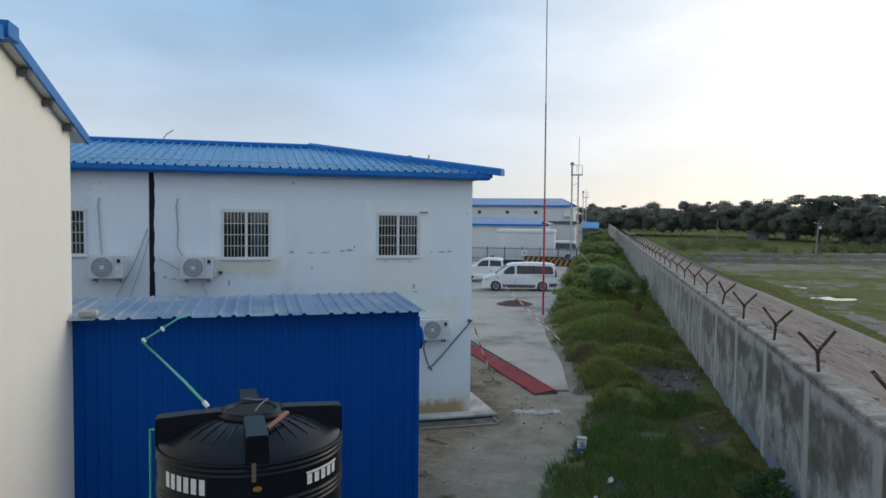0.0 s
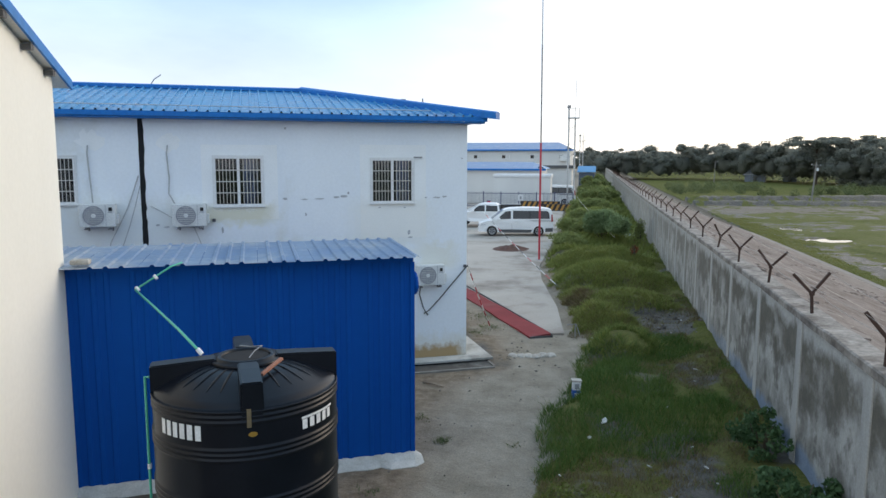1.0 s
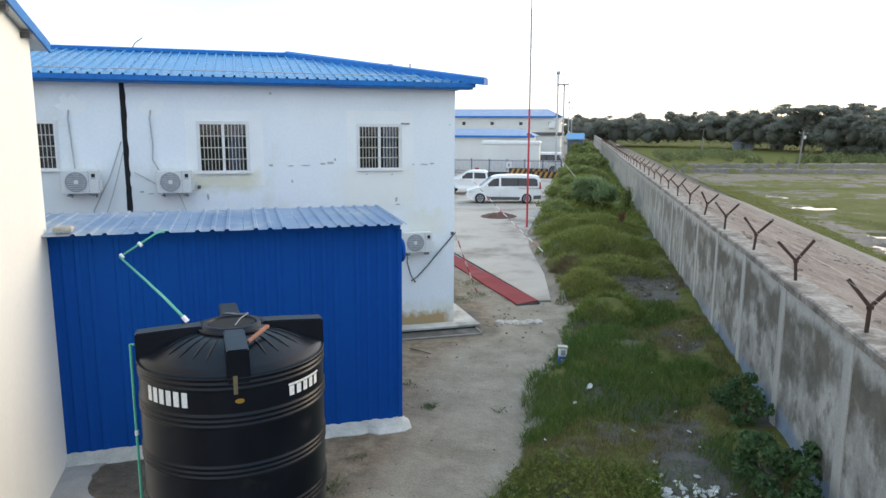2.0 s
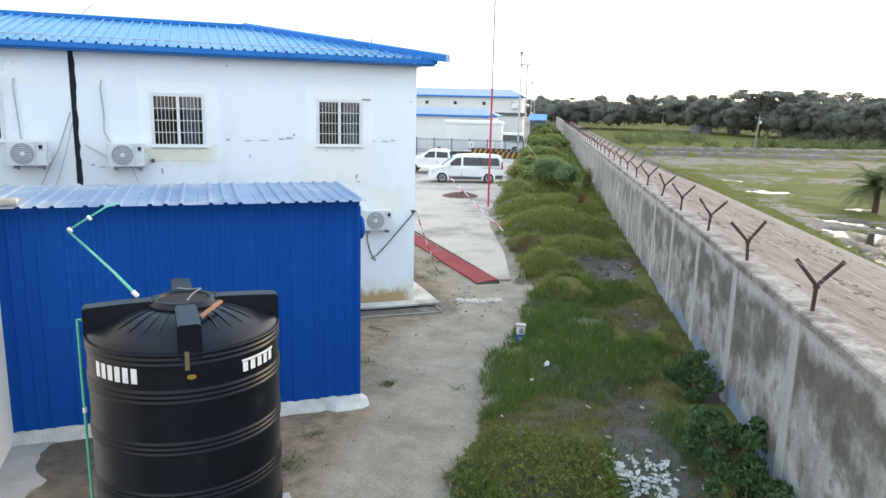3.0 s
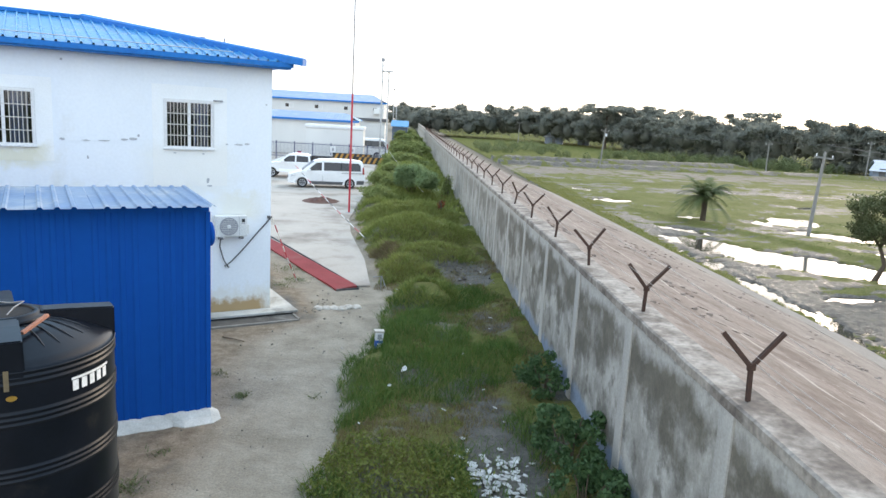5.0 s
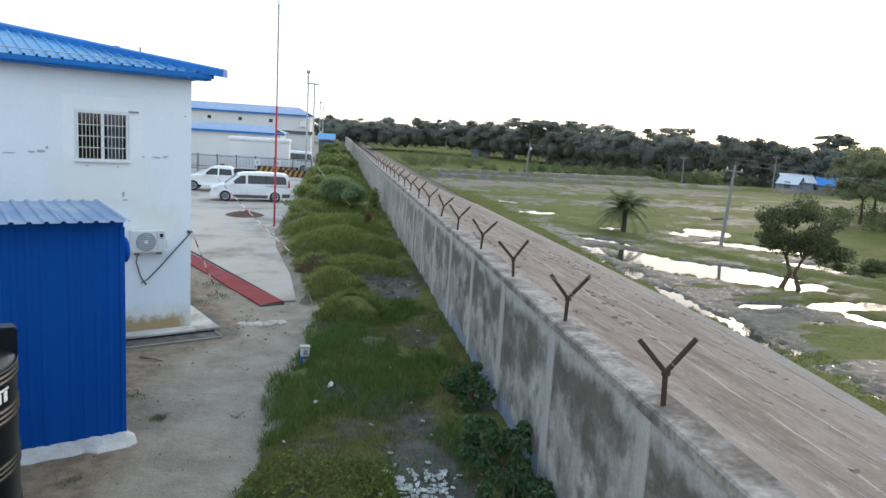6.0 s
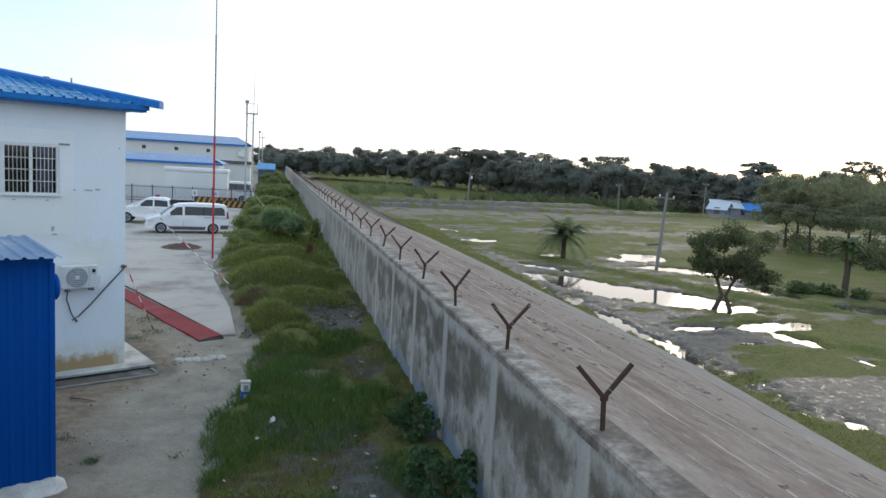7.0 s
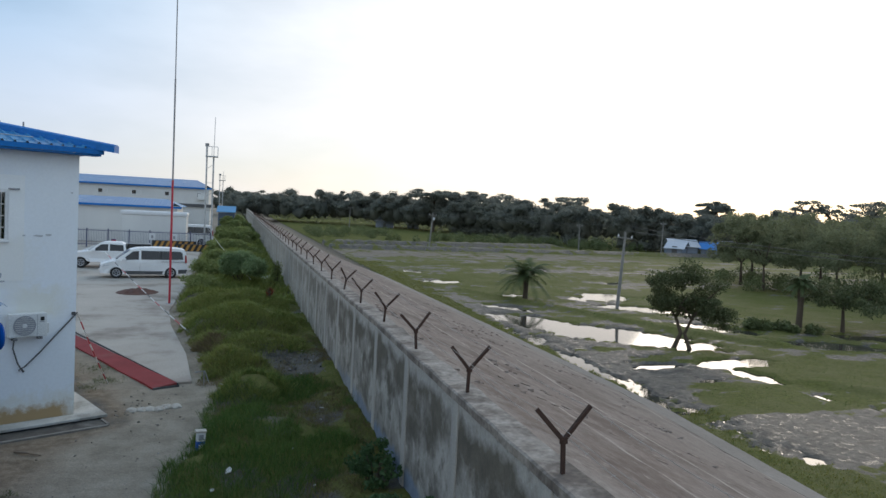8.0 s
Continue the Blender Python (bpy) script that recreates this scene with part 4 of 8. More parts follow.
bank = thing("pavement_bank", pose(0, 0, 0), "worn brick-pitched bank with pale concrete toe strip", "embankment", kind="structure")
by = spaced((-12, 60, 0.6), (60, 120, 3), (120, WALL_END, 30))
bf = [0.0, 0.06, 0.12, 0.2, 0.28, 0.36, 0.44, 0.52, 0.6, 0.68, 0.76, 0.82, 0.875]
vv = []
for y in by:
    toe = float(np.interp(y, [a for a, _ in TOE], [b for _, b in TOE]))
    for fr in bf:
        x = 3.05 + fr * (toe - 3.05)
        vv.append((x + wall_bend(y)[0], y, wall_bend(y)[1] * (1 - fr) + bank_z(x, y) + 0.025 * nz(x, y, 0.8, 3.0) * (0.1 < fr < 0.88)))
jj = np.arange(len(vv)).reshape(len(by), len(bf))
ff = np.stack([jj[:-1, :-1], jj[:-1, 1:], jj[1:, 1:], jj[1:, :-1]], -1).reshape(-1, 4)
ob = new("pitched_face", raw_mesh("pitched_face", np.array(vv), ff, PITCHING))
ob.parent = bank
bm = bmesh.new()
rows = []
for y in by:
    toe = float(np.interp(y, [a for a, _ in TOE], [b for _, b in TOE]))
    x0 = 3.05 + (0.862 + 0.010 * nz(3, y, 0.9) + 0.008 * nz(5, y, 2.3)) * (toe - 3.05)
    rows.append([bm.verts.new((p[0] + wall_bend(y)[0], p[1], p[2])) for p in ((x0, y, bank_z(x0, y) - 0.3 + 0.13 * wall_bend(y)[1]), (x0, y, bank_z(x0, y) + 0.004), (toe + 0.05 * nz(0, y, 0.7), y, FIELD_Z + 0.15), (toe, y, FIELD_Z - 0.4))])
for a, b in zip(rows, rows[1:]):
    for k in range(3):
        bm.faces.new((a[k], b[k], b[k + 1], a[k + 1]))
bmesh.ops.recalc_face_normals(bm, faces=bm.faces)
part("toe_strip", bm, TOE_CEMENT, bank, "pale concrete toe strip")

# ---- sheet-metal and wall helpers for the buildings ----
def pierced_wall(x0, x1, z0, z1, thick, holes):
    """A wall in the plane y = 0, going back by its thickness, with openings (x0, x1, z0, z1)."""
    bm = bmesh.new()
    xs = sorted({x0, x1, *[h[0] for h in holes], *[h[1] for h in holes]})
    zs = sorted({z0, z1, *[h[2] for h in holes], *[h[3] for h in holes]})

    def quad(*p):
        bm.faces.new([bm.verts.new(q) for q in p])

    for a, b in zip(xs, xs[1:]):
        for c, d in zip(zs, zs[1:]):
            mx, mz = (a + b) / 2, (c + d) / 2
            if any(h[0] < mx < h[1] and h[2] < mz < h[3] for h in holes):
                continue
            quad((a, 0, c), (b, 0, c), (b, 0, d), (a, 0, d))
            quad((a, thick, c), (a, thick, d), (b, thick, d), (b, thick, c))
    for a, b, c, d in holes:
        quad((a, 0, c), (a, thick, c), (b, thick, c), (b, 0, c))
        quad((a, 0, d), (b, 0, d), (b, thick, d), (a, thick, d))
        quad((a, 0, c), (a, 0, d), (a, thick, d), (a, thick, c))
        quad((b, 0, c), (b, thick, c), (b, thick, d), (b, 0, d))
    for x in (x0, x1):
        quad((x, 0, z0), (x, thick, z0), (x, thick, z1), (x, 0, z1))
    quad((x0, 0, z1), (x1, 0, z1), (x1, thick, z1), (x0, thick, z1))
    bmesh.ops.remove_doubles(bm, verts=bm.verts, dist=1e-5)
    bmesh.ops.recalc_face_normals(bm, faces=bm.faces)
    return bm


def rib_profile(u0, u1, pitch, rib, height):
    """Points (u, lift) of a trapezoid-ribbed sheet."""
    out = [(u0, 0.0)]
    k = math.ceil((u0 + 1e-6) / pitch)
    while k * pitch + rib < u1:
        c = k * pitch
        if c - rib > u0:
            out += [(c - rib, 0.0), (c - rib * 0.5, height), (c + rib * 0.5, height), (c + rib, 0.0)]
        k += 1
    return out + [(u1, 0.0)]


def ribbed(u0, u1, bottom, top, place, pitch=0.25, rib=0.03, height=0.022, steps=1, thick=0.004):
    """A ribbed sheet: place(u, v, lift) puts it; v goes from bottom(u) to top(u)."""
    bm = bmesh.new()
    cols = []
    for u, lift in rib_profile(u0, u1, pitch, rib, height):
        b, t = bottom(u), top(u)
        cols.append([bm.verts.new(place(u, b + (t - b) * k / steps, lift)) for k in range(steps + 1)])
    for a, b in zip(cols, cols[1:]):
        for k in range(steps):
            bm.faces.new((a[k], b[k], b[k + 1], a[k + 1]))
    return bm


def window_unit(parent, x0, x1, z0, z1, bars=True, curtain=False):
    """A sliding window set in the opening: frame, sashes, panes, bars and sill."""
    win = new("window")
    win.parent = parent
    tagged(win, "white sliding window behind steel bars", kind="structure")
    bm = bmesh.new()
    f = 0.04
    for a in ((x0, x1, z1 - f, z1), (x0, x1, z0, z0 + f), (x0, x0 + f, z0 + f, z1 - f), (x1 - f, x1, z0 + f, z1 - f)):
        box(bm, a[0], a[1], -0.03, 0.06, a[2], a[3])
    part("window_frame", bm, PVC, win)
    mid = (x0 + x1) / 2
    bm = boxed(mid - 0.035, mid + 0.035, -0.02, 0.05, z0 + f, z1 - f)
    part("mullion", bm, PVC, win)
    for a, b in ((x0 + f, mid - 0.035), (mid + 0.035, x1 - f)):
        pane = part("pane", boxed(a, b, 0.03, 0.036, z0 + f, z1 - f), GLASS, win)
        pane.visible_shadow = False
    if bars:
        n = 6
        for a, b in ((x0 + f, mid - 0.035), (mid + 0.035, x1 - f)):
            for k in range(1, n):
                x = a + (b - a) * k / n
                part("bar", tubed([(x, -0.02, z0 + f), (x, -0.02, z1 - f)], 0.009, 6), BARS, win)
        for k in range(1, 4):
            z = z0 + f + (z1 - z0 - 2 * f) * k / 4
            part("cross_bar", boxed(x0 + f, x1 - f, -0.034, -0.022, z - 0.011, z + 0.011), BARS, win)
    bm = bmesh.new()
    for a in ((x0 - 0.04, x1 + 0.04, z1 + 0.012, z1 + 0.04), (x0 - 0.04, x0 - 0.012, z0 - 0.04, z1 + 0.012), (x1 + 0.012, x1 + 0.04, z0 - 0.04, z1 + 0.012)):
        box(bm, a[0], a[1], -0.03, -0.008, a[2], a[3])
    part("outer_trim", bm, PVC, win)
    part("window_sill", boxed(x0 - 0.05, x1 + 0.05, -0.07, 0.02, z0 - 0.045, z0 - 0.002, 0.008), PVC, win)
    if curtain:
        bm = bmesh.new()
        a, b = (mid + 0.12, x1 - 0.1)
        cols = [[bm.verts.new((a + (b - a) * k / 14, 0.16 + 0.02 * math.sin(k * 1.7), z)) for z in (z0, z1 - 0.05)] for k in range(15)]
        for c0, c1 in zip(cols, cols[1:]):
            bm.faces.new((c0[0], c1[0], c1[1], c0[1]))
        part("curtain", bm, CURTAIN, win, "faded blue curtain")
    return win


# ---- main two-storey building ----
YAW = 28.0
YARD_LINE = pose(-4.14, 19.09, 0, 0, 0, YAW)
B = pose(-3.82, 17.44, 0.4385, 0, 0, YAW) @ Matrix.Scale(0.9135, 4)
FOOT = -0.48
house = thing("office_building", B, "white two-storey site building with blue sheet roof", "building")
X0, DEPTH, WALL_H = -19.0, 8.2, 6.16
WINS = ((-6.68, -5.50, 3.98, 5.21), (-2.68, -1.54, 4.01, 5.17), (-11.05, -9.86, 4.08, 5.20), (-15.4, -14.2, 4.05, 5.2))
GAP = (-8.42, -8.31)
part("front_wall", pierced_wall(GAP[1], 0, FOOT, WALL_H, 0.14, [w for w in WINS if w[0] > GAP[1]]), WHITE_WALL, house)
part("front_wall", pierced_wall(X0, GAP[0], FOOT, WALL_H, 0.14, [w for w in WINS if w[0] < GAP[0]]), WHITE_WALL, house)
bm = bmesh.new()
zz = np.linspace(2.2, WALL_H, 26)
rng = np.random.default_rng(3)
lo = [bm.verts.new((GAP[0] - 0.012 + float(rng.normal(0, 0.004)) + 0.015, -0.006, z)) for z in zz]
hi = [bm.verts.new((GAP[1] + 0.012 + float(rng.normal(0, 0.014)), -0.006, z)) for z in zz]
for k in range(25):
    bm.faces.new((lo[k], hi[k], hi[k + 1], lo[k + 1]))
g = bmesh.ops.extrude_face_region(bm, geom=list(bm.faces))
bmesh.ops.translate(bm, verts=[v for v in g["geom"] if isinstance(v, bmesh.types.BMVert)], vec=(0, 0.12, 0))
bmesh.ops.recalc_face_normals(bm, faces=bm.faces)
part("expansion_joint", bm, DARK_GAP, house, "black open expansion joint")
part("side_wall", boxed(-0.14, 0, 0.145, DEPTH, FOOT, WALL_H), WHITE_WALL, house)
part("side_wall", boxed(X0, X0 + 0.14, 0.145, DEPTH, FOOT, WALL_H), WHITE_WALL, house)
part("back_wall", boxed(X0 + 0.14, -0.14, DEPTH - 0.14, DEPTH, FOOT, WALL_H), WHITE_WALL, house)
# unseen floor and partition, near-black for the unlit rooms behind the windows
part("floor_slab", boxed(X0 + 0.15, -0.15, 0.145, DEPTH - 0.15, 2.9, 3.1), ROOM_DARK, house)
part("partition", boxed(X0 + 0.15, -0.15, 2.5, 2.6, 3.11, 6.0), ROOM_DARK, house)
for k, w in enumerate(WINS):
    window_unit(house, *w, curtain=k in (0, 1))
# lighter plaster round the openings and pipe holes
for a, b, c, d in ((-6.98, -5.12, 3.62, 5.52), (-2.98, -1.18, 3.05, 5.55)):
    bm = pierced_wall(a, b, c, d, 0.03, [w for w in WINS if a < w[0] and w[1] < b])
    bmesh.ops.translate(bm, verts=bm.verts, vec=(0, -0.007, 0))
    part("plaster_patch", bm, PATCH, house)


def blob(rng, x, z, rx, rz, y, n=18):
    """A thin irregular flake on the wall face."""
    pts = [(x + rx * math.cos(t) * rng.uniform(0.6, 1.15), z + rz * math.sin(t) * rng.uniform(0.6, 1.15)) for t in (2 * math.pi * k / n for k in range(n))]
    bm = bmesh.new()
    f = bm.faces.new([bm.verts.new((a, y, b)) for a, b in pts])
    g = bmesh.ops.extrude_face_region(bm, geom=[f])
    bmesh.ops.translate(bm, verts=[v for v in g["geom"] if isinstance(v, bmesh.types.BMVert)], vec=(0, 0.03, 0))
    bmesh.ops.recalc_face_normals(bm, faces=bm.faces)
    return bm


rng = np.random.default_rng(11)
for x, z, rx, rz in ((-7.70, 5.56, 0.30, 0.26), (-9.50, 5.58, 0.34, 0.30)):
    part("plaster_patch", blob(rng, x, z, rx, rz, -0.006), PATCH, house)
for x, z, rx, rz in ((-4.94, 4.14, 0.07, 0.03), (-4.45, 4.12, 0.10, 0.02), (-4.05, 4.13, 0.16, 0.02), (-3.62, 4.17, 0.09, 0.03), (-3.42, 4.19, 0.12, 0.035), (-3.30, 4.27, 0.03, 0.04),
                     (-1.18, 4.13, 0.04, 0.02), (-0.86, 4.13, 0.12, 0.025), (-0.66, 4.15, 0.07, 0.03), (-1.66, 3.18, 0.05, 0.07), (-1.62, 3.05, 0.07, 0.03), (-4.42, 3.72, 0.025, 0.05), (-2.46, 3.88, 0.04, 0.02), (-1.77, 3.87, 0.03, 0.02),
                     (-6.52, 3.36, 0.03, 0.09), (-8.05, 3.52, 0.05, 0.03), (-7.85, 3.47, 0.09, 0.02), (-0.15, 5.2, 0.03, 0.02), (-4.9, 5.95, 0.03, 0.03)):
    part("paint_chip", blob(rng, x, z, rx, rz, -0.012, 12), CHIP, house)
# hip roof
EAVE_Y, EAVE_Z, PITCH, OVER = -0.45, 6.30, radians(12.2), 0.40
RIDGE_Y = DEPTH / 2
RISE = math.tan(PITCH)
roof = new("roof")
roof.parent = house
tagged(roof, "ribbed blue hip roof")


def front_top(u):
    return min(RIDGE_Y - EAVE_Y, max(0.02, OVER - u))


def front_place(u, v, lift):
    return (u, EAVE_Y + v, EAVE_Z + v * RISE + lift)


edges = [OVER - 0.03]
while edges[-1] > X0:
    edges.append(round(edges[-1] - 1.0, 3))
for b, a in zip(edges, edges[1:]):
    part("roof_sheet", ribbed(a, b - 0.003, lambda u: 0.0, front_top, front_place, 0.25, 0.032, 0.045, 4), BLUE_ROOF, roof)
back = bmesh.new()
quad = [(OVER, DEPTH + 0.45, EAVE_Z), (X0, DEPTH + 0.45, EAVE_Z), (X0, RIDGE_Y, EAVE_Z + (RIDGE_Y - EAVE_Y) * RISE), (OVER - (RIDGE_Y - EAVE_Y), RIDGE_Y, EAVE_Z + (RIDGE_Y - EAVE_Y) * RISE)]
back.faces.new([back.verts.new(p) for p in quad])
part("back_slope", back, BLUE_ROOF, roof)
end = bmesh.new()
end.faces.new([end.verts.new(p) for p in ((OVER, EAVE_Y, EAVE_Z), (OVER, DEPTH + 0.45, EAVE_Z), (OVER - (RIDGE_Y - EAVE_Y), RIDGE_Y, EAVE_Z + (RIDGE_Y - EAVE_Y) * RISE))])
part("hip_slope", end, BLUE_ROOF, roof)
rz = EAVE_Z + (RIDGE_Y - EAVE_Y) * RISE


def cap_strip(p, q, side, width=0.20, h=0.07, skirt=0.03, taper=1.0):
    """A folded ridge cap from p to q; side is the level way across it."""
    bm = bmesh.new()
    side = Vector(side).normalized()
    rows = []
    for e, t in ((Vector(p), 1.0), (Vector(q), taper)):
        rows.append([bm.verts.new(e + side * s * width * t + Vector((0, 0, z * t))) for s, z in ((-1, -skirt), (-1, h * 0.6), (-0.25, h), (0.25, h), (1, h * 0.6), (1, -skirt))])
    for k in range(5):
        bm.faces.new((rows[0][k], rows[0][k + 1], rows[1][k + 1], rows[1][k]))
    bm.faces.new(rows[0][::-1])
    bm.faces.new(rows[1])
    bmesh.ops.recalc_face_normals(bm, faces=bm.faces)
    return bm


part("ridge_cap", cap_strip((X0, RIDGE_Y, rz), (OVER - (RIDGE_Y - EAVE_Y) + 0.05, RIDGE_Y, rz), (0, 1, 0), 0.2, 0.10), BLUE_TRIM, roof)
part("hip_cap", cap_strip((OVER - (RIDGE_Y - EAVE_Y), RIDGE_Y, rz), (OVER + 0.24, EAVE_Y - 0.24, EAVE_Z + 0.05), (1, 1, 0), 0.20, 0.14, 0.20, 0.6), BLUE_TRIM, roof)
part("fascia", boxed(X0, OVER, EAVE_Y - 0.03, EAVE_Y - 0.005, EAVE_Z - 0.125, EAVE_Z - 0.005), BLUE_TRIM, roof)
part("end_fascia", boxed(OVER - 0.004, OVER + 0.02, EAVE_Y - 0.03, DEPTH + 0.45, EAVE_Z - 0.12, EAVE_Z - 0.005), BLUE_TRIM, roof)
part("snow_rail", tubed([(X0, EAVE_Y + 0.55, EAVE_Z + 0.55 * RISE + 0.06), (-1.0, EAVE_Y + 0.55, EAVE_Z + 0.55 * RISE + 0.06)], 0.012, 6), PALE_STEEL, roof)
part("soffit", boxed(X0, OVER - 0.03, EAVE_Y + 0.02, -0.02, EAVE_Z - 0.17, EAVE_Z - 0.13), BLUE_TRIM, roof)
# roof clutter: bent rod and two small vents on the hip
part("bent_rod", tubed([(-8.6, RIDGE_Y, rz + 0.05), (-8.48, RIDGE_Y, rz + 0.24), (-8.28, RIDGE_Y, rz + 0.38)], 0.016, 6), STEEL, roof)
part("vent_stub", tubed([(-0.78, 2.0, 6.50), (-0.78, 2.0, 6.98)], 0.022, 8), STEEL, roof)
bm = tubed([(-1.22, 2.4, 6.60), (-1.27, 2.4, 6.94)], 0.02, 8)
box(bm, -1.36, -1.22, 2.35, 2.45, 6.90, 6.98, 0.01)
part("lamp_stub", bm, STEEL, roof)

DRAIN_MUD = material("dark_drain_mud", (0.05, 0.045, 0.04), (0.11, 0.10, 0.085), 0.9, scale=3, c=(0.2, 0.19, 0.17), c_at=0.62)
APRON_SLAB = material("dirty_limewashed_slab", (0.55, 0.535, 0.49), (0.40, 0.385, 0.345), 0.9, scale=1.6, fine=30, bump=0.3, c=(0.22, 0.205, 0.175), c_at=0.58, c_scale=1.3)
DIRTY_KERB = material("muddy_kerb", (0.26, 0.24, 0.21), (0.17, 0.155, 0.135), 0.9, scale=3, bump=0.3)
# apron slab in front of the corner
A = pose(-3.82, 17.44, 0, 0, 0, YAW)
apron = thing("concrete_apron", A, "pale concrete apron slab with a dark drain along its edge", "apron", kind="structure")
part("front_slab", boxed(-7.0, 0.60, -0.44, -0.01, 0.05, 0.11, 0.012), APRON_SLAB, apron)
part("side_slab", boxed(0.01, 0.60, -0.005, 9.0, 0.05, 0.11, 0.012), APRON_SLAB, apron)
# black block for the shade in the undercut below the slab
part("slab_undercut_shade", boxed(-7.0, 0.5, -0.36, -0.02, -0.2, 0.048), DARK_GAP, apron)
part("drain_bed", boxed(-7.0, 0.42, -0.93, -0.37, -0.2, 0.012), DRAIN_MUD, apron)
part("drain_kerb", boxed(-7.0, 0.45, -1.02, -0.935, -0.1, 0.035, 0.012), DIRTY_KERB, apron)
part("end_kerb", boxed(0.43, 0.49, -0.93, -0.47, -0.1, 0.04, 0.01), DIRTY_KERB, apron)

# ---- blue shed ----
S = pose(-3.51, 11.06, 0, 0, 0, YAW)
shed = thing("storage_shed", S, "deep blue ribbed steel shed on mortar base", "shed")
SX0, SD, SH = -8.4, 2.1, 3.46
edges = [0.0]
while edges[-1] > SX0 + 0.1:
    edges.append(round(edges[-1] - 0.9, 3))
for b, a in zip(edges, edges[1:]):
    part("wall_sheet", ribbed(a, b - 0.002, lambda u: 0.14, lambda u: SH, lambda u, v, lift: (u, -lift, v), 0.18, 0.05, 0.022, 1), BLUE_SHED, shed)
part("core_wall", boxed(SX0, -0.01, 0.006, 0.05, 0.1, SH), BLUE_SHED, shed)
part("side_wall", boxed(-0.05, 0.0, 0.055, SD, 0.1, SH), BLUE_SHED, shed)
part("back_wall", boxed(SX0, -0.05, SD - 0.05, SD, 0.1, SH), BLUE_SHED, shed)
part("corner_trim", boxed(-0.05, 0.025, -0.024, 0.06, 0.12, SH - 0.02, 0.006), BLUE_SHED, shed)
bm = bmesh.new()
rows = []
rng = np.random.default_rng(8)
for x in np.arange(SX0, 0.20, 0.15):
    w = 0.14 + float(rng.uniform(-0.02, 0.03)) + (0.10 if x > -0.5 else 0) - (0.14 if x > 0.08 else 0)
    rows.append([bm.verts.new(p) for p in ((x, 0.1, -0.05), (x, 0.1, 0.16 - (0.10 if x > 0.02 else 0)), (x, -0.03, 0.16 + float(rng.uniform(-0.015, 0.01)) - (0.10 if x > 0.02 else 0)), (x, -0.05 - w * 0.45, 0.065 if x < 0.02 else 0.03), (x, -w - 0.05, 0.012), (x, -w - 0.07, -0.05))])
for a, b in zip(rows, rows[1:]):
    for k in range(5):
        bm.faces.new((a[k], b[k], b[k + 1], a[k + 1]))
bm.faces.new(rows[-1])
bmesh.ops.recalc_face_normals(bm, faces=bm.faces)
part("mortar_base", bm, MORTAR, shed, "rough white mortar base")
cover = lathe([(0.0, 0.0), (0.17, 0.0), (0.195, 0.02), (0.195, 0.06), (0.16, 0.085), (0.0, 0.09)], 32)
bmesh.ops.transform(cover, matrix=Matrix.Translation((0.026, 0.2, 3.05)) @ Matrix.Rotation(radians(90), 4, "Y"), verts=cover.verts)
part("vent_cover", cover, BLUE_SHED, shed, "round blue vent cover")
sroof = new("roof")
sroof.parent = shed
tagged(sroof, "weathered blue ribbed roof")
edges = [0.06]
while edges[-1] > SX0:
    edges.append(round(edges[-1] - 0.85, 3))
for b, a in zip(edges, edges[1:]):
    part("roof_sheet", ribbed(a, b - 0.004, lambda u: -0.34, lambda u: SD, lambda u, v, lift: (u, v, 3.555 + lift + (v + 0.34) * 0.02), 0.21, 0.04, 0.028, 2), SHED_ROOF, sroof)
part("roof_purlin", boxed(SX0, 0.0, -0.05, 0.03, SH, SH + 0.085), BLUE_SHED, sroof)
part("loose_packet", boxed(-5.12, -4.86, -0.2, 0.0, 3.59, 3.67, 0.03), SACK, sroof)

# ---- cream building beside the shed, its gable end towards the yard ----
L = pose(-8.11, 8.58, 0, 0, 0, 118)   # local x runs along the gable wall away from the camera
gable = thing("site_building", L, "cream-walled building with blue gable roof edge", "building")
GS = -3.0   # ridge along the gable wall
GR = 0.215
for n, outl in (("gable_wall", [(0, 0.0), (-6.0, 0.0), (-6.0, 6.255), (GS, 6.255 - GS * GR), (0, 6.255)]),):
    bm = bmesh.new()
    f0 = [bm.verts.new((x, 0, z)) for x, z in outl]
    f1 = [bm.verts.new((x, 0.16, z)) for x, z in outl]
    bm.faces.new(f0)
    bm.faces.new(f1[::-1])
    for k in range(5):
        bm.faces.new((f0[k], f0[(k + 1) % 5], f1[(k + 1) % 5], f1[k]))
    bmesh.ops.recalc_face_normals(bm, faces=bm.faces)
    part(n, bm, CREAM_WALL, gable)
part("long_wall", boxed(-0.16, 0.0, 0.165, 9.0, 0, 6.15), CREAM_WALL, gable)
part("near_wall", boxed(-6.0, -5.84, 0.165, 9.0, 0, 6.15), CREAM_WALL, gable)
groof = new("roof")
groof.parent = gable
tagged(groof, "blue sheet gable roof with folded verge")
VO = -0.14
rzg = 6.30 - GS * GR
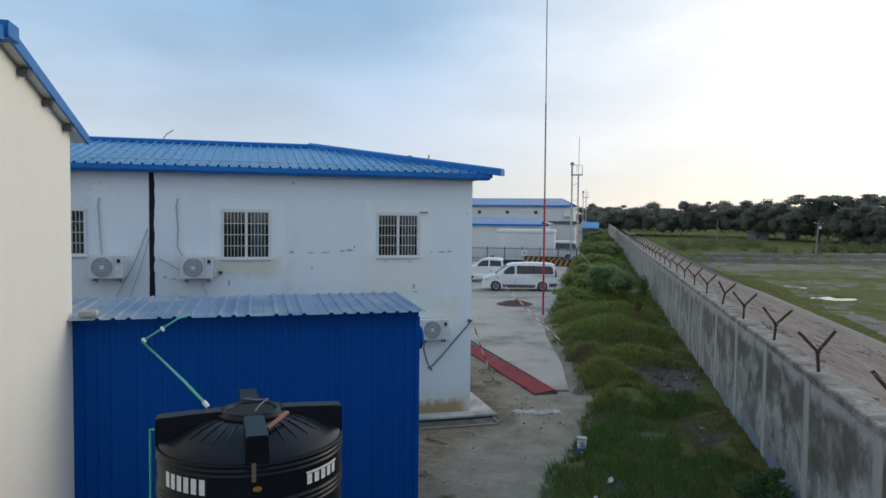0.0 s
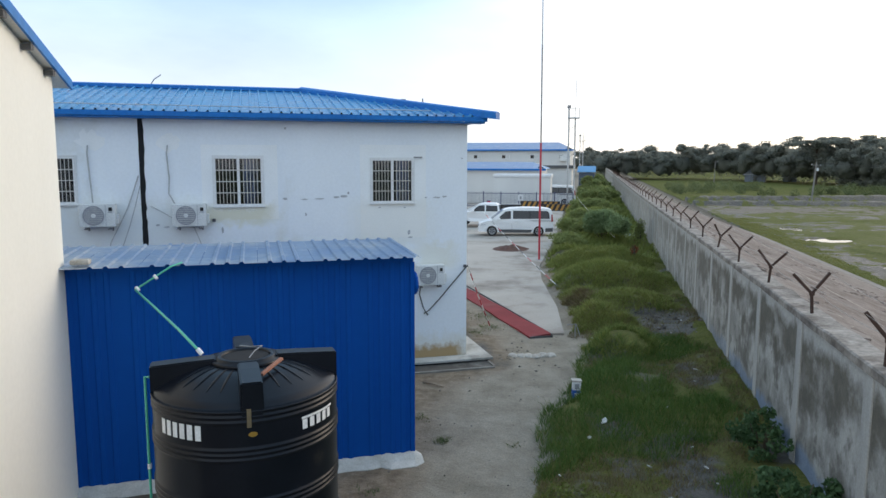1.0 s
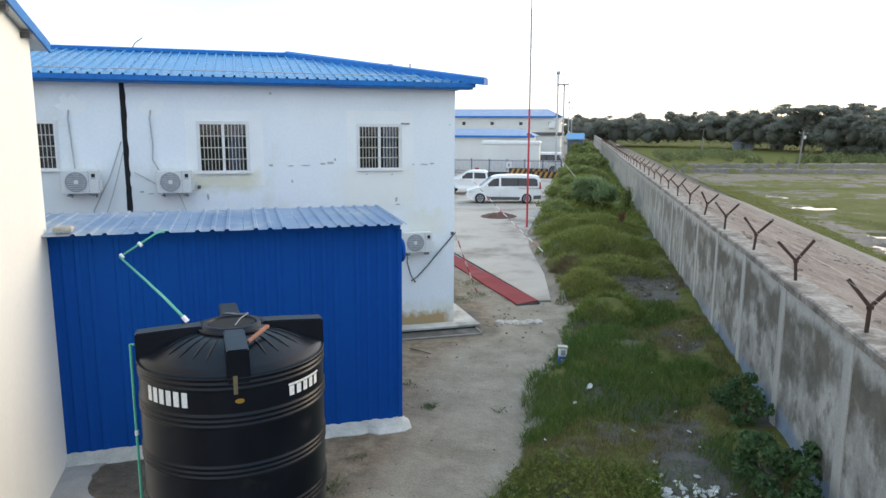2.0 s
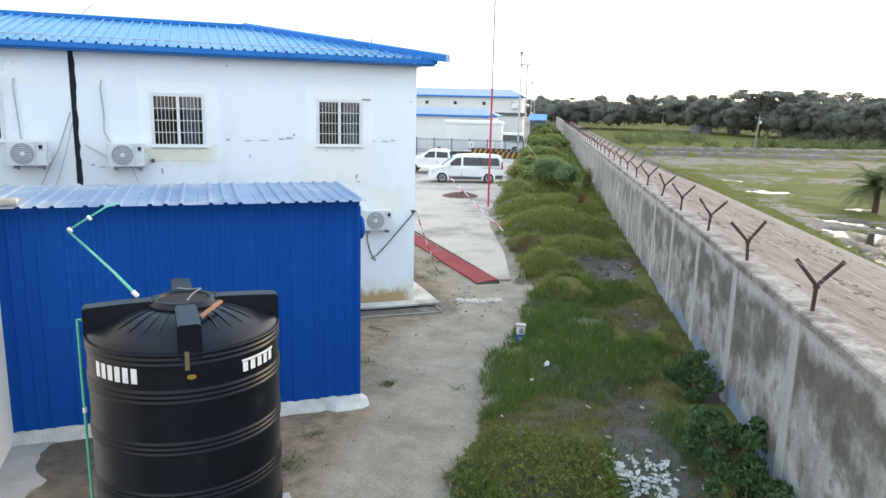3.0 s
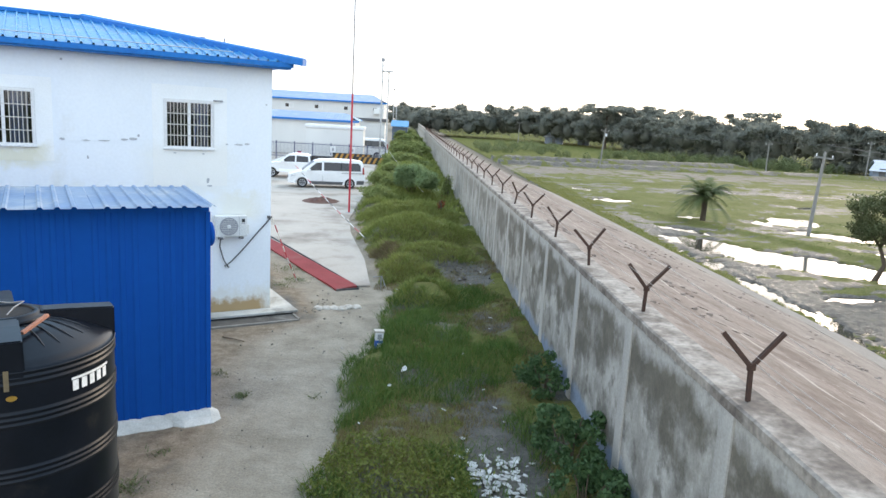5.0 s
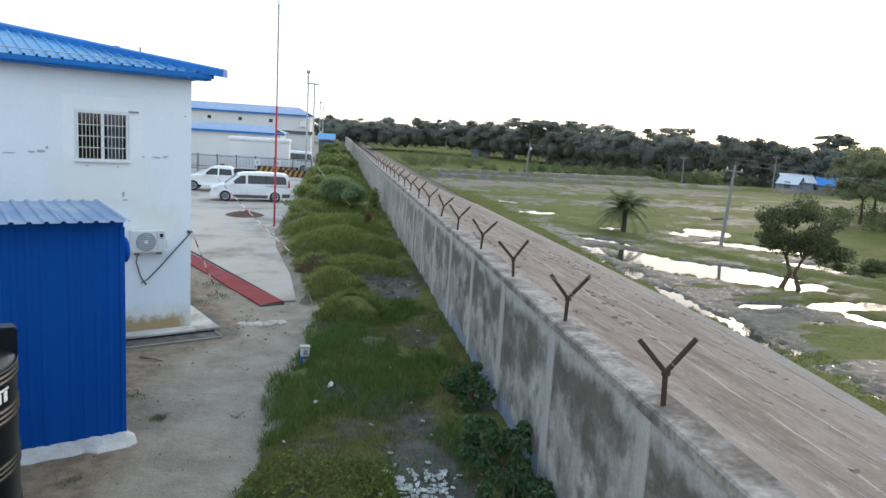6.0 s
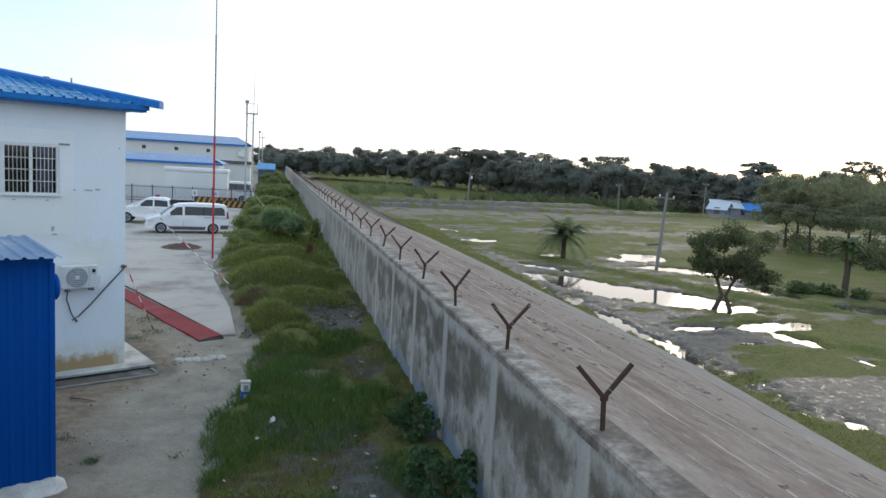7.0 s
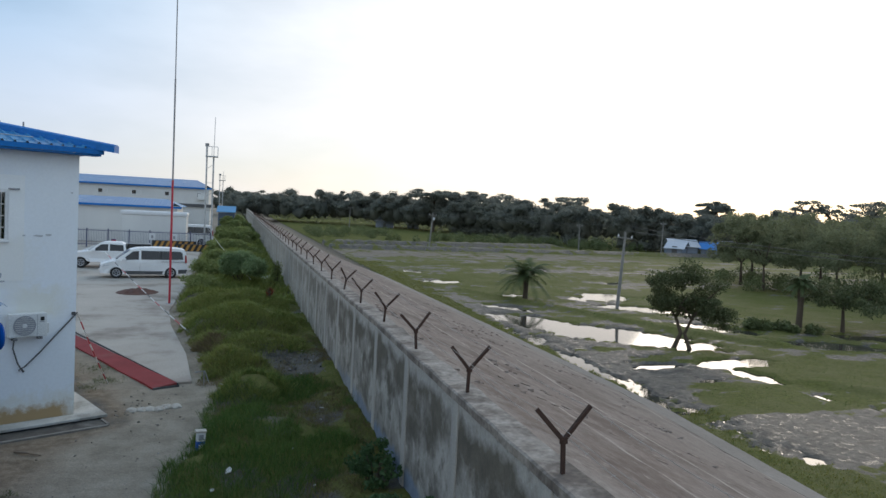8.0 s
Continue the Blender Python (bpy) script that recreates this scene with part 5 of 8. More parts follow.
for sgn, e in ((1, 0.5), (-1, -6.5)):
    bm = bmesh.new()
    ze = 6.30 - 0.5 * GR
    top = [(e, VO, ze), (GS, VO, rzg), (GS, 9.2, rzg), (e, 9.2, ze)]
    f = bm.faces.new([bm.verts.new(p) for p in top])
    g = bmesh.ops.extrude_face_region(bm, geom=[f])
    bmesh.ops.translate(bm, verts=[v for v in g["geom"] if isinstance(v, bmesh.types.BMVert)], vec=(0, 0, 0.04))
    bmesh.ops.recalc_face_normals(bm, faces=bm.faces)
    part("roof_slope", bm, BLUE_ROOF, groof)
    bm = bmesh.new()
    a = [(e, VO - 0.012, ze - 0.05), (GS, VO - 0.012, rzg - 0.05), (GS, VO - 0.012, rzg + 0.09), (e, VO - 0.012, ze + 0.09)]
    f = bm.faces.new([bm.verts.new(p) for p in a])
    g = bmesh.ops.extrude_face_region(bm, geom=[f])
    bmesh.ops.translate(bm, verts=[v for v in g["geom"] if isinstance(v, bmesh.types.BMVert)], vec=(0, 0.03, 0))
    bmesh.ops.recalc_face_normals(bm, faces=bm.faces)
    part("verge_trim", bm, BLUE_TRIM, groof, "bright blue folded verge trim")
    bm = bmesh.new()
    f = bm.faces.new([bm.verts.new(p) for p in ((e, VO + 0.02, ze - 0.03), (GS, VO + 0.02, rzg - 0.03), (GS, 0.15, rzg - 0.03), (e, 0.15, ze - 0.03))])
    g = bmesh.ops.extrude_face_region(bm, geom=[f])
    bmesh.ops.translate(bm, verts=[v for v in g["geom"] if isinstance(v, bmesh.types.BMVert)], vec=(0, 0, 0.025))
    bmesh.ops.recalc_face_normals(bm, faces=bm.faces)
    part("verge_soffit", bm, FAR_WALL, groof, "pale underside of the verge")
for s in (-0.35, -1.3, -2.25, -3.7):
    z = 6.30 - (s if s > GS else 2 * GS - s) * GR - 0.16
    part("purlin_end", boxed(s - 0.07, s + 0.05, VO + 0.02, 0.0, z + 0.03, z + 0.10), CABLE, groof)
part("ridge_end_cap", boxed(GS - 0.17, GS + 0.17, VO - 0.05, 9.2, rzg - 0.06, rzg + 0.11, 0.015), BLUE_TRIM, groof)
edge = [(x, -0.45 - 0.18 * nz(x, 0.0, 1.1, 71.0) - 0.10 * nz(x, 0.0, 4.0, 72.0)) for x in np.arange(-6.5, 0.25, 0.12)]
part("base_apron", prism(edge + [(0.3, -0.1), (0.3, -0.005), (-6.5, -0.005)], -0.05, 0.02), CONCRETE, gable, "ragged pale cement footing strip")

# ---- air conditioners and cables on the building face ----
def air_conditioner(u, z, label, cable=True):
    """Outdoor unit on brackets; u is its lower left corner along the face."""
    ac = thing("air_conditioner", B @ Matrix.Translation((u, 0, z)), label, "air conditioner", "outdoor units on the building face")
    part("case", boxed(0, 0.80, -0.36, -0.08, 0, 0.55, 0.015), AC_WHITE, ac)
    ring = lathe([(0.215, 0), (0.235, 0.0), (0.235, 0.02), (0.215, 0.02)], 40)
    bmesh.ops.transform(ring, matrix=Matrix.Translation((0.32, -0.36, 0.275)) @ Matrix.Rotation(radians(90), 4, "X"), verts=ring.verts)
    part("fan_guard", ring, AC_DARK, ac)
    disc = lathe([(0.21, 0.0), (0.21, 0.006), (0.06, 0.010)], 40)
    bmesh.ops.transform(disc, matrix=Matrix.Translation((0.32, -0.3605, 0.275)) @ Matrix.Rotation(radians(90), 4, "X"), verts=disc.verts)
    part("fan_recess", disc, FAN_GREY, ac)
    hub = lathe([(0.055, 0.0), (0.05, 0.012), (0.02, 0.016)], 20)
    bmesh.ops.transform(hub, matrix=Matrix.Translation((0.32, -0.372, 0.275)) @ Matrix.Rotation(radians(90), 4, "X"), verts=hub.verts)
    part("hub", hub, AC_WHITE, ac)
    bm = bmesh.new()
    for k in range(9):
        zz = 0.275 - 0.19 + k * 0.0475
        w = math.sqrt(max(0.001, 0.21 ** 2 - (zz - 0.275) ** 2))
        box(bm, 0.32 - w, 0.32 + w, -0.384, -0.379, zz - 0.005, zz + 0.005)
    part("fan_grille", bm, BARS, ac)
    part("seam", boxed(0.585, 0.592, -0.364, -0.36, 0.02, 0.53), AC_DARK, ac)
    part("badge", boxed(0.655, 0.735, -0.3645, -0.36, 0.38, 0.47, 0.01), BLACK_PAINT, ac)
    part("badge_line", boxed(0.63, 0.74, -0.3645, -0.36, 0.345, 0.36), AC_DARK, ac)
    part("valve_cover", boxed(0.80, 0.86, -0.30, -0.12, 0.06, 0.30, 0.012), AC_WHITE, ac)
    for x in (0.12, 0.66):
        bm = boxed(x, x + 0.04, -0.40, 0.0, -0.045, -0.005)
        box(bm, x, x + 0.04, -0.03, -0.001, -0.12, -0.045)
        part("bracket", bm, STEEL, ac)
    for x in (0.1, 0.62):
        part("rubber_foot", boxed(x, x + 0.08, -0.385, -0.32, -0.06, -0.045, 0.008), TYRE, ac)
    return ac


air_conditioner(-9.76, 3.53, "aged white air-conditioner outdoor unit above the shed roof")
air_conditioner(-7.68, 3.50, "aged white air-conditioner outdoor unit beside the black joint")
air_conditioner(-1.53, 1.75, "white air-conditioner outdoor unit low by the corner")


def wall_cable(name, pts, r, mat, label):
    ob = part(name, tubed([B @ Vector(p) for p in pts], r, 6), mat)
    return tagged(ob, label, "cable")


wall_cable("wall_pipe", [(-7.75, -0.02, 5.50), (-7.78, -0.04, 5.3), (-7.74, -0.04, 4.7), (-7.76, -0.05, 4.3), (-7.62, -0.06, 4.02)], 0.016, PALE_HOSE, "grey wrapped refrigerant pipe down the white wall")
wall_cable("wall_pipe", [(-9.55, -0.02, 5.48), (-9.57, -0.04, 5.3), (-9.53, -0.04, 4.6), (-9.5, -0.05, 4.1)], 0.016, PALE_HOSE, "grey wrapped refrigerant pipe down the white wall")
wall_cable("drain_hose", [(-8.45, -0.03, 4.75), (-8.6, -0.05, 4.3), (-8.75, -0.05, 3.9), (-8.95, -0.05, 3.5), (-9.15, -0.05, 3.1), (-9.2, -0.05, 2.6)], 0.014, PALE_HOSE, "grey drain hose hanging by the black joint")
wall_cable("drain_hose", [(-8.42, -0.05, 4.5), (-8.55, -0.06, 4.0), (-8.7, -0.06, 3.5), (-8.95, -0.06, 2.8)], 0.010, PALE_HOSE, "thin grey hose hanging beside the black joint")
wall_cable("wall_cable", [(-8.2, -0.03, 4.0), (-7.9, -0.04, 3.82), (-7.55, -0.05, 3.6), (-7.2, -0.06, 3.45), (-7.0, -0.05, 2.9)], 0.009, PALE_HOSE, "thin dark cable sagging to an outdoor unit")
wall_cable("wall_cable", [(0.03, -0.03, 2.22), (-0.4, -0.04, 1.75), (-0.8, -0.05, 1.3), (-1.1, -0.06, 1.0), (-1.2, -0.06, 0.94), (-1.28, -0.06, 1.1), (-1.38, -0.08, 1.45), (-1.36, -0.1, 1.68)], 0.016, CABLE, "thick dark cable sagging from the corner to the unit")
bm = tubed([B @ Vector(p) for p in ((-1.14, -0.06, 0.86), (-1.2, -0.06, 0.95), (-1.25, -0.06, 0.90))], 0.022, 6)
tagged(part("cable_knot", bm, CABLE), "taped knot in the dark cable", "cable")
for k, (x, z) in enumerate(((-6.72, 3.62), (-0.06, 2.2))):
    bm = boxed(x - 0.04, x + 0.04, -0.06, 0.0, z - 0.04, z + 0.04, 0.01)
    bmesh.ops.transform(bm, matrix=B, verts=bm.verts)
    tagged(part("junction_box", bm, CABLE), "small dark cable box on the white wall", "junction box")
bm = tubed([B @ Vector(p) for p in ((-1.52, -0.01, 5.22), (-1.3, -0.09, 5.22))], 0.018, 6)
tagged(part("hold_open_hook", bm, STEEL), "small steel hook above the barred window", "hook")

# ---- water tank ----
T = pose(-3.91, 6.17, -0.03, 0, 0, -61.5)     # local +x points at the camera
tank = thing("water_tank", T, "large black ribbed plastic water tank with open manhole", "water tank")
R = 0.888
prof = [(0.0, 0.30), (R - 0.05, 0.30), (R, 0.36)]
for z in (0.55, 1.05, 1.54, 2.03, 2.52, 2.87):
    prof += [(R, z - 0.12), (R, z - 0.085)]
    for k in range(3):
        c = z - 0.055 + 0.048 * k
        prof += [(R, c - 0.013), (R + 0.011, c - 0.004), (R + 0.011, c + 0.004), (R, c + 0.013)]
    if z < 2.8:
        prof += [(R, z + 0.075), (R, z + 0.11)]
prof += [(R, 2.905), (R - 0.02, 2.95), (R - 0.09, 2.985)]
for k in range(1, 9):
    r = R - 0.09 - (R - 0.09 - 0.30) * k / 8
    prof.append((r, 2.985 + 0.16 * math.sin(k / 8 * math.pi / 2)))
prof += [(0.30, 3.165), (0.24, 3.17), (0.235, 2.5), (0.0, 2.5)]
bm = lathe(prof, 96)
part("shell", bm, TANK, tank, smooth=True)


def shoulder_z(r):
    k = min(1.0, max(0.0, (R - 0.09 - r) / (R - 0.09 - 0.30)))
    return 2.985 + 0.16 * math.sin(k * math.pi / 2)


for a in (0, 90, 180, 270):
    bm = bmesh.new()
    w = 0.105
    rows = []
    for r, top in ((0.29, 3.20), (0.5, 3.195), (0.7, 3.185), (R + 0.005, 3.175)):
        rows.append([bm.verts.new(p) for p in ((r, -w, 2.84 if r > 0.8 else shoulder_z(r) - 0.08), (r, -w * 0.92, top), (r, w * 0.92, top), (r, w, 2.84 if r > 0.8 else shoulder_z(r) - 0.08))])
    for q0, q1 in zip(rows, rows[1:]):
        for k in range(3):
            bm.faces.new((q0[k], q1[k], q1[k + 1], q0[k + 1]))
    bm.faces.new(rows[-1])
    bm.faces.new(rows[0][::-1])
    bmesh.ops.recalc_face_normals(bm, faces=bm.faces)
    bmesh.ops.bevel(bm, geom=[e for e in bm.edges if e.calc_face_angle(0) > 0.5], offset=0.012, segments=2, affect="EDGES")
    bmesh.ops.rotate(bm, matrix=Matrix.Rotation(radians(a + 3), 3, "Z"), verts=bm.verts)
    part("lifting_rib", bm, TANK, tank)
for a in [x for b in (0, 90, 180, 270) for x in (b + 22, b + 33, b + 45, b + 57, b + 68)]:
    pts = [(r * math.cos(radians(a + 3)), r * math.sin(radians(a + 3)), shoulder_z(r) + 0.002) for r in (0.36, 0.48, 0.6, 0.7)]
    part("shoulder_ridge", tubed(pts, [0.006, 0.011, 0.011, 0.004], 6), TANK, tank)
rim = lathe([(0.345, 3.13), (0.345, 3.165), (0.335, 3.175), (0.29, 3.178), (0.285, 3.198), (0.245, 3.200), (0.234, 3.19), (0.234, 2.9), (0.25, 2.9)], 48)
part("manhole_collar", rim, TANK, tank, smooth=True)
# black lining paints in the dark of the tank's unlit inside
part("manhole_shade_lining", lathe([(0.0, 2.9), (0.229, 2.9), (0.229, 3.18)], 40), DARK_GAP, tank, "black lining for the unlit inside of the open manhole")
part("wire_loop", tubed([(0.26, 0.03, 3.23), (0.1, 0.08, 3.25), (-0.02, 0.16, 3.27), (-0.12, 0.05, 3.24), (-0.24, -0.06, 3.23)], 0.006, 5), STEEL, tank)


def curved_plate(r, a0, a1, z0, z1, skew=0.0, thick=0.004, n=4):
    """A thin printed mark wrapped on the tank's side, between two bearings in degrees."""
    bm = bmesh.new()
    cols = []
    for k in range(n + 1):
        a = radians(a0 + (a1 - a0) * k / n)
        cols.append([bm.verts.new((rr * math.cos(a), rr * math.sin(a), z)) for rr, z in ((r, z0), (r, z1), (r + thick, z1), (r + thick, z0))])
    for c0, c1 in zip(cols, cols[1:]):
        for k in range(4):
            bm.faces.new((c0[k], c1[k], c1[(k + 1) % 4], c0[(k + 1) % 4]))
    bm.faces.new(cols[0][::-1])
    bm.faces.new(cols[-1])
    bmesh.ops.recalc_face_normals(bm, faces=bm.faces)
    return bm


# plain upright bars stand for the white print on both sides
for k in range(6):
    a = -58 + k * 5.5
    part("printed_bar", curved_plate(R - 0.001, a, a + 3.6, 2.645, 2.785), TANK_MARK, tank)
part("printed_bar", curved_plate(R - 0.001, 33, 62, 2.742, 2.764), TANK_MARK, tank)
for k in range(5):
    a = 33.5 + k * 5.8
    part("printed_bar", curved_plate(R - 0.001, a, a + 3.6, 2.645, 2.736), TANK_MARK, tank)
badge = lathe([(0.0, 0), (0.048, 0.0), (0.044, 0.006)], 20)
bmesh.ops.transform(badge, matrix=Matrix.Translation((R - 0.002, 0.045, 2.70)) @ Matrix.Rotation(radians(90), 4, "Y") @ Matrix.Diagonal((0.5, 0.85, 1, 1)), verts=badge.verts)
part("badge", badge, GOLD, tank, "small gold badge")
part("rust_run", curved_plate(R + 0.0112, -0.2, 2.2, 2.77, 2.94), material("rust_run_stain", (0.12, 0.09, 0.05), (0.18, 0.13, 0.07), 0.8, scale=9), tank)
pad = thing("tank_plinth", pose(-3.91, 6.17, -0.03, 0, 0, 28), "grey concrete pad under the water tank", "plinth")
part("pad", boxed(-1.1, 1.1, -1.1, 1.1, -0.05, 0.298, 0.02), CONCRETE, pad)
bm = boxed(-0.165, 0.165, -0.018, 0.018, -0.013, 0.013, 0.004)
brick_loose = part("timber_offcut", bm, BRICK)
e0, e1 = Vector((-3.53, 5.73, 3.105)), Vector((-3.47, 6.09, 3.185))
brick_loose.matrix_world = Matrix.Translation((e0 + e1) / 2) @ (e1 - e0).to_track_quat("X", "Z").to_matrix().to_4x4()
tagged(brick_loose, "reddish-brown offcut lying on the black tank lid", "offcut")

# ---- green water pipes ----
pipe = thing("water_pipe", pose(0, 0, 0), "green plastic water pipe from shed roof to tank", "pipe")
p1 = S @ Vector((-3.72, -0.40, 3.56))
p2 = S @ Vector((-4.20, -0.55, 3.26))
p3 = Vector((-4.36, 6.06, 3.20))
part("upper_run", tubed([p1 + Vector((0.05, 0.2, 0.03)), p1, (p1 + p2) / 2, p2], 0.015, 10), GREEN_PIPE, pipe, smooth=True)
part("lower_run", tubed([p2, p2 * 0.6 + p3 * 0.4 + Vector((0, 0, 0.015)), p2 * 0.25 + p3 * 0.75 + Vector((0, 0, 0.02)), p3], 0.015, 10), GREEN_PIPE, pipe, smooth=True)
for q in (p2 + Vector((0.03, 0, 0.02)), p3, p1 * 0.55 + p2 * 0.45):
    part("white_coupling", tubed([q - Vector((0.02, 0, -0.02)), q + Vector((0.03, 0, -0.03))], 0.024, 10), PVC, pipe)
feed = thing("feed_pipe", pose(0, 0, 0), "green plastic feed pipe down beside the tank", "pipe")
q1, q2 = T @ Vector((0.05, -0.90, 3.05)), T @ Vector((0.02, -0.945, 3.05))
part("upright", tubed([q1, q2, T @ Vector((0.02, -0.945, 2.4)), T @ Vector((0.02, -0.94, 1.2)), T @ Vector((0.02, -0.94, 0.1))], 0.013, 10), GREEN_PIPE, feed)
for z in (2.12, 1.1):
    part("white_coupling", tubed([T @ Vector((0.02, -0.942, z)), T @ Vector((0.02, -0.942, z + 0.05))], 0.019, 10), PVC, feed)
rag = bmesh.new()
bmesh.ops.create_icosphere(rag, subdivisions=2, radius=0.16)
for v in rag.verts:
    v.co *= 1 + 0.3 * noise.noise(v.co * 9)
    v.co.z *= 0.3
ob = part("green_rag", rag, GREEN_PIPE, smooth=True)
ob.matrix_world = pose(-6.15, 6.65, 0.06)
tagged(ob, "crumpled green plastic scrap on the ground", "scrap")

# ---- barbed-wire posts on the wall ----
def fence_post():
    post = thing("fence_post", pose(0, 0, 0), "rusty iron Y-shaped barbed-wire post on the coping", "fence post", "posts along the boundary wall")
    bm = boxed(-0.022, 0.022, -0.004, 0.004, -0.06, 0.34)
    box(bm, -0.022, -0.014, -0.022, 0.022, -0.06, 0.34)
    part("leg", bm, RUST, post)
    for s in (-1, 1):
        bm = boxed(-0.022, 0.022, -0.006, 0.006, 0, 0.43)
        box(bm, -0.022, -0.014, -0.02, 0.02, 0.0, 0.43)
        bmesh.ops.transform(bm, matrix=Matrix.Translation((0, 0, 0.32)) @ Matrix.Rotation(radians(41 * s), 4, "Y"), verts=bm.verts)
        part("arm", bm, RUST, post)
    part("weld_plate", boxed(-0.04, 0.04, -0.012, 0.012, 0.29, 0.36, 0.004), RUST, post)
    return post


rng = np.random.default_rng(21)
posts = [fence_post()]
for k in range(-2, 48):
    y = 5.91 + 3.0 * k + (0.06 if k == 4 else 0)
    d, up = wall_bend(y)
    m = pose(2.845 + d, y, WALL_TOP + up, float(rng.normal(0, 1.6)), float(rng.normal(0, 1.8)), float(rng.normal(0, 5)))
    if k == 5:
        m = pose(2.845 + d, y, WALL_TOP, 6, 8, 26)
    if k == -2:
        posts[0].matrix_world = m
    else:
        posts.append(copy_thing(posts[0], m))

strands = thing("barbed_wire", pose(0, 0, 0), "slack galvanised barbed-wire strands between the posts", "barbed wire")
rng = np.random.default_rng(4)
for dx, dz, thick in ((-0.27, 0.63, 0.0025), (0.27, 0.63, 0.003), (0.03, 0.35, 0.003)):
    pts = []
    for k in range(-2, 30):
        y = 5.91 + 3.0 * k
        for fr in (0.0, 0.25, 0.5, 0.75):
            pts.append((2.845 + dx + wall_bend(y + 3 * fr)[0], y + 3 * fr, WALL_TOP + wall_bend(y + 3 * fr)[1] + dz - 0.05 * 4 * fr * (1 - fr)))
    part("strand", tubed(pts, thick, 4), WIRE, strands)
for k in range(160):
    y = 2.0 + 0.16 * k
    fr = ((y - 5.91) / 3.0) % 1.0
    for dx, dz in ((0.03, 0.35), (0.27, 0.63)):
        c = Vector((2.845 + dx + wall_bend(y)[0], y, WALL_TOP + dz - 0.05 * 4 * fr * (1 - fr)))
        if k == 0:
            bm_b = bmesh.new() if dx < 0.1 else bm_b
        d = Vector((float(rng.normal()), 0.2, float(rng.normal()))).normalized() * 0.022
        tube(bm_b, [c - d, c + d], 0.003, 3, False)
tagged(part("barbs", bm_b, WIRE, strands), "short wire barbs", kind="stuff")

# ---- red matting, yard clutter ----
mat_ob = thing("walkway_mat", YARD_LINE, "long faded red matting strip beside the concrete yard", "mat")
bm = bmesh.new()
rows = []
for k in range(30):
    v = -0.12 + k * 0.6
    u0, u1 = 1.90 + 0.015 * math.sin(k), 2.56 - 0.02 * v
    z = 0.09 + 0.012 * math.sin(k * 1.3)
    rows.append([bm.verts.new(p) for p in ((u0, v, 0.0), (u0, v, z - 0.04), (u1, v, z + 0.03), (u1, v, 0.0))])
for a, b in zip(rows, rows[1:]):
    for k in range(3):
        bm.faces.new((a[k], b[k], b[k + 1], a[k + 1]))
bm.faces.new(rows[0])
bmesh.ops.recalc_face_normals(bm, faces=bm.faces)
part("matting", bm, RED_MAT, mat_ob)
part("edge_angle", boxed(2.575, 2.59, -0.16, 12, 0.0, 0.112), CABLE, mat_ob, "dark edge angle")
part("end_lip", boxed(1.90, 2.62, -0.15, -0.125, 0.0, 0.06), CABLE, mat_ob)
stand = thing("pipe_stand", pose(-1.12, 20.25, 0, 0, 0, 20), "small bent steel pipe stand by the yard corner", "stand")
part("upright", tubed([(0, 0, 0), (0, 0, 0.42)], 0.018, 8), STEEL, stand)
part("arm", tubed([(-0.25, 0, 0.40), (0.02, 0, 0.42), (0.1, -0.12, 0.12)], 0.016, 8), STEEL, stand)
sacks = thing("sandbag_row", pose(-2.15, 18.05, 0.0, 0, 0, 12), "row of half-buried dirty white sandbags", "sandbag")
rng = np.random.default_rng(2)
for k in range(6):
    bm = bmesh.new()
    bmesh.ops.create_icosphere(bm, subdivisions=3, radius=0.17)
    for v in bm.verts:
        v.co += v.co * 0.18 * noise.noise(v.co * 7 + Vector((k * 5, 0, 0)))
        v.co.z *= 0.42
        v.co.x *= 0.8
    bmesh.ops.translate(bm, verts=bm.verts, vec=(-0.5 + 0.2 * k, float(rng.normal(0, 0.03)), 0.0))
    part("sack", bm, SACK, sacks, smooth=True)
heap = bmesh.new()
bmesh.ops.create_grid(heap, x_segments=30, y_segments=30, size=1.0)
for v in heap.verts:
    d = v.co.length
    v.co.z = max(0.0, 0.17 * (1 - d * d) + 0.20 * noise.noise(v.co * 5) * (1.1 - d)) - 0.01
    v.co.x *= 1.1
    v.co.y *= 1.3
ob = part("soil_heap", heap, DIRT, smooth=True)
ob.matrix_world = pose(-5.6, 40.6, 0.055)
tagged(ob, "small heap of red-brown soil on the concrete yard", "soil heap")

mast = thing("radio_mast", pose(-3.58, 36.35, 0, 0, 0, 0), "slender red and grey guyed steel mast", "mast")
part("red_section", tubed([(0, 0, -0.05), (-0.01, 0, 6.1)], 0.052, 10), RED_PAINT, mast)
part("grey_section", tubed([(-0.01, 0, 6.1), (-0.03, 0, 11.0)], 0.04, 10), STEEL, mast)
part("thin_section", tubed([(-0.03, 0, 11.0), (-0.08, 0, 21.0)], 0.027, 8), STEEL, mast)
part("foot_plate", boxed(-0.16, 0.16, -0.16, 0.16, 0.0, 0.07, 0.01), STEEL, mast)


def striped_rope(name, pts, r, mats, label, bit=0.45):
    """A sagging rope or tape of alternate coloured lengths."""
    rope = thing(name, pose(0, 0, 0), label, "rope")
    a, b, sag = Vector(pts[0]), Vector(pts[1]), pts[2]
    n = max(2, int((b - a).length / bit))

    def at(s):
        return a.lerp(b, s) - Vector((0, 0, sag * 4 * s * (1 - s)))

    for k in range(n):
        part("length", tubed([at(k / n), at((k + 0.5) / n), at((k + 1) / n)], r, 6), mats[k % len(mats)], rope)
    return rope


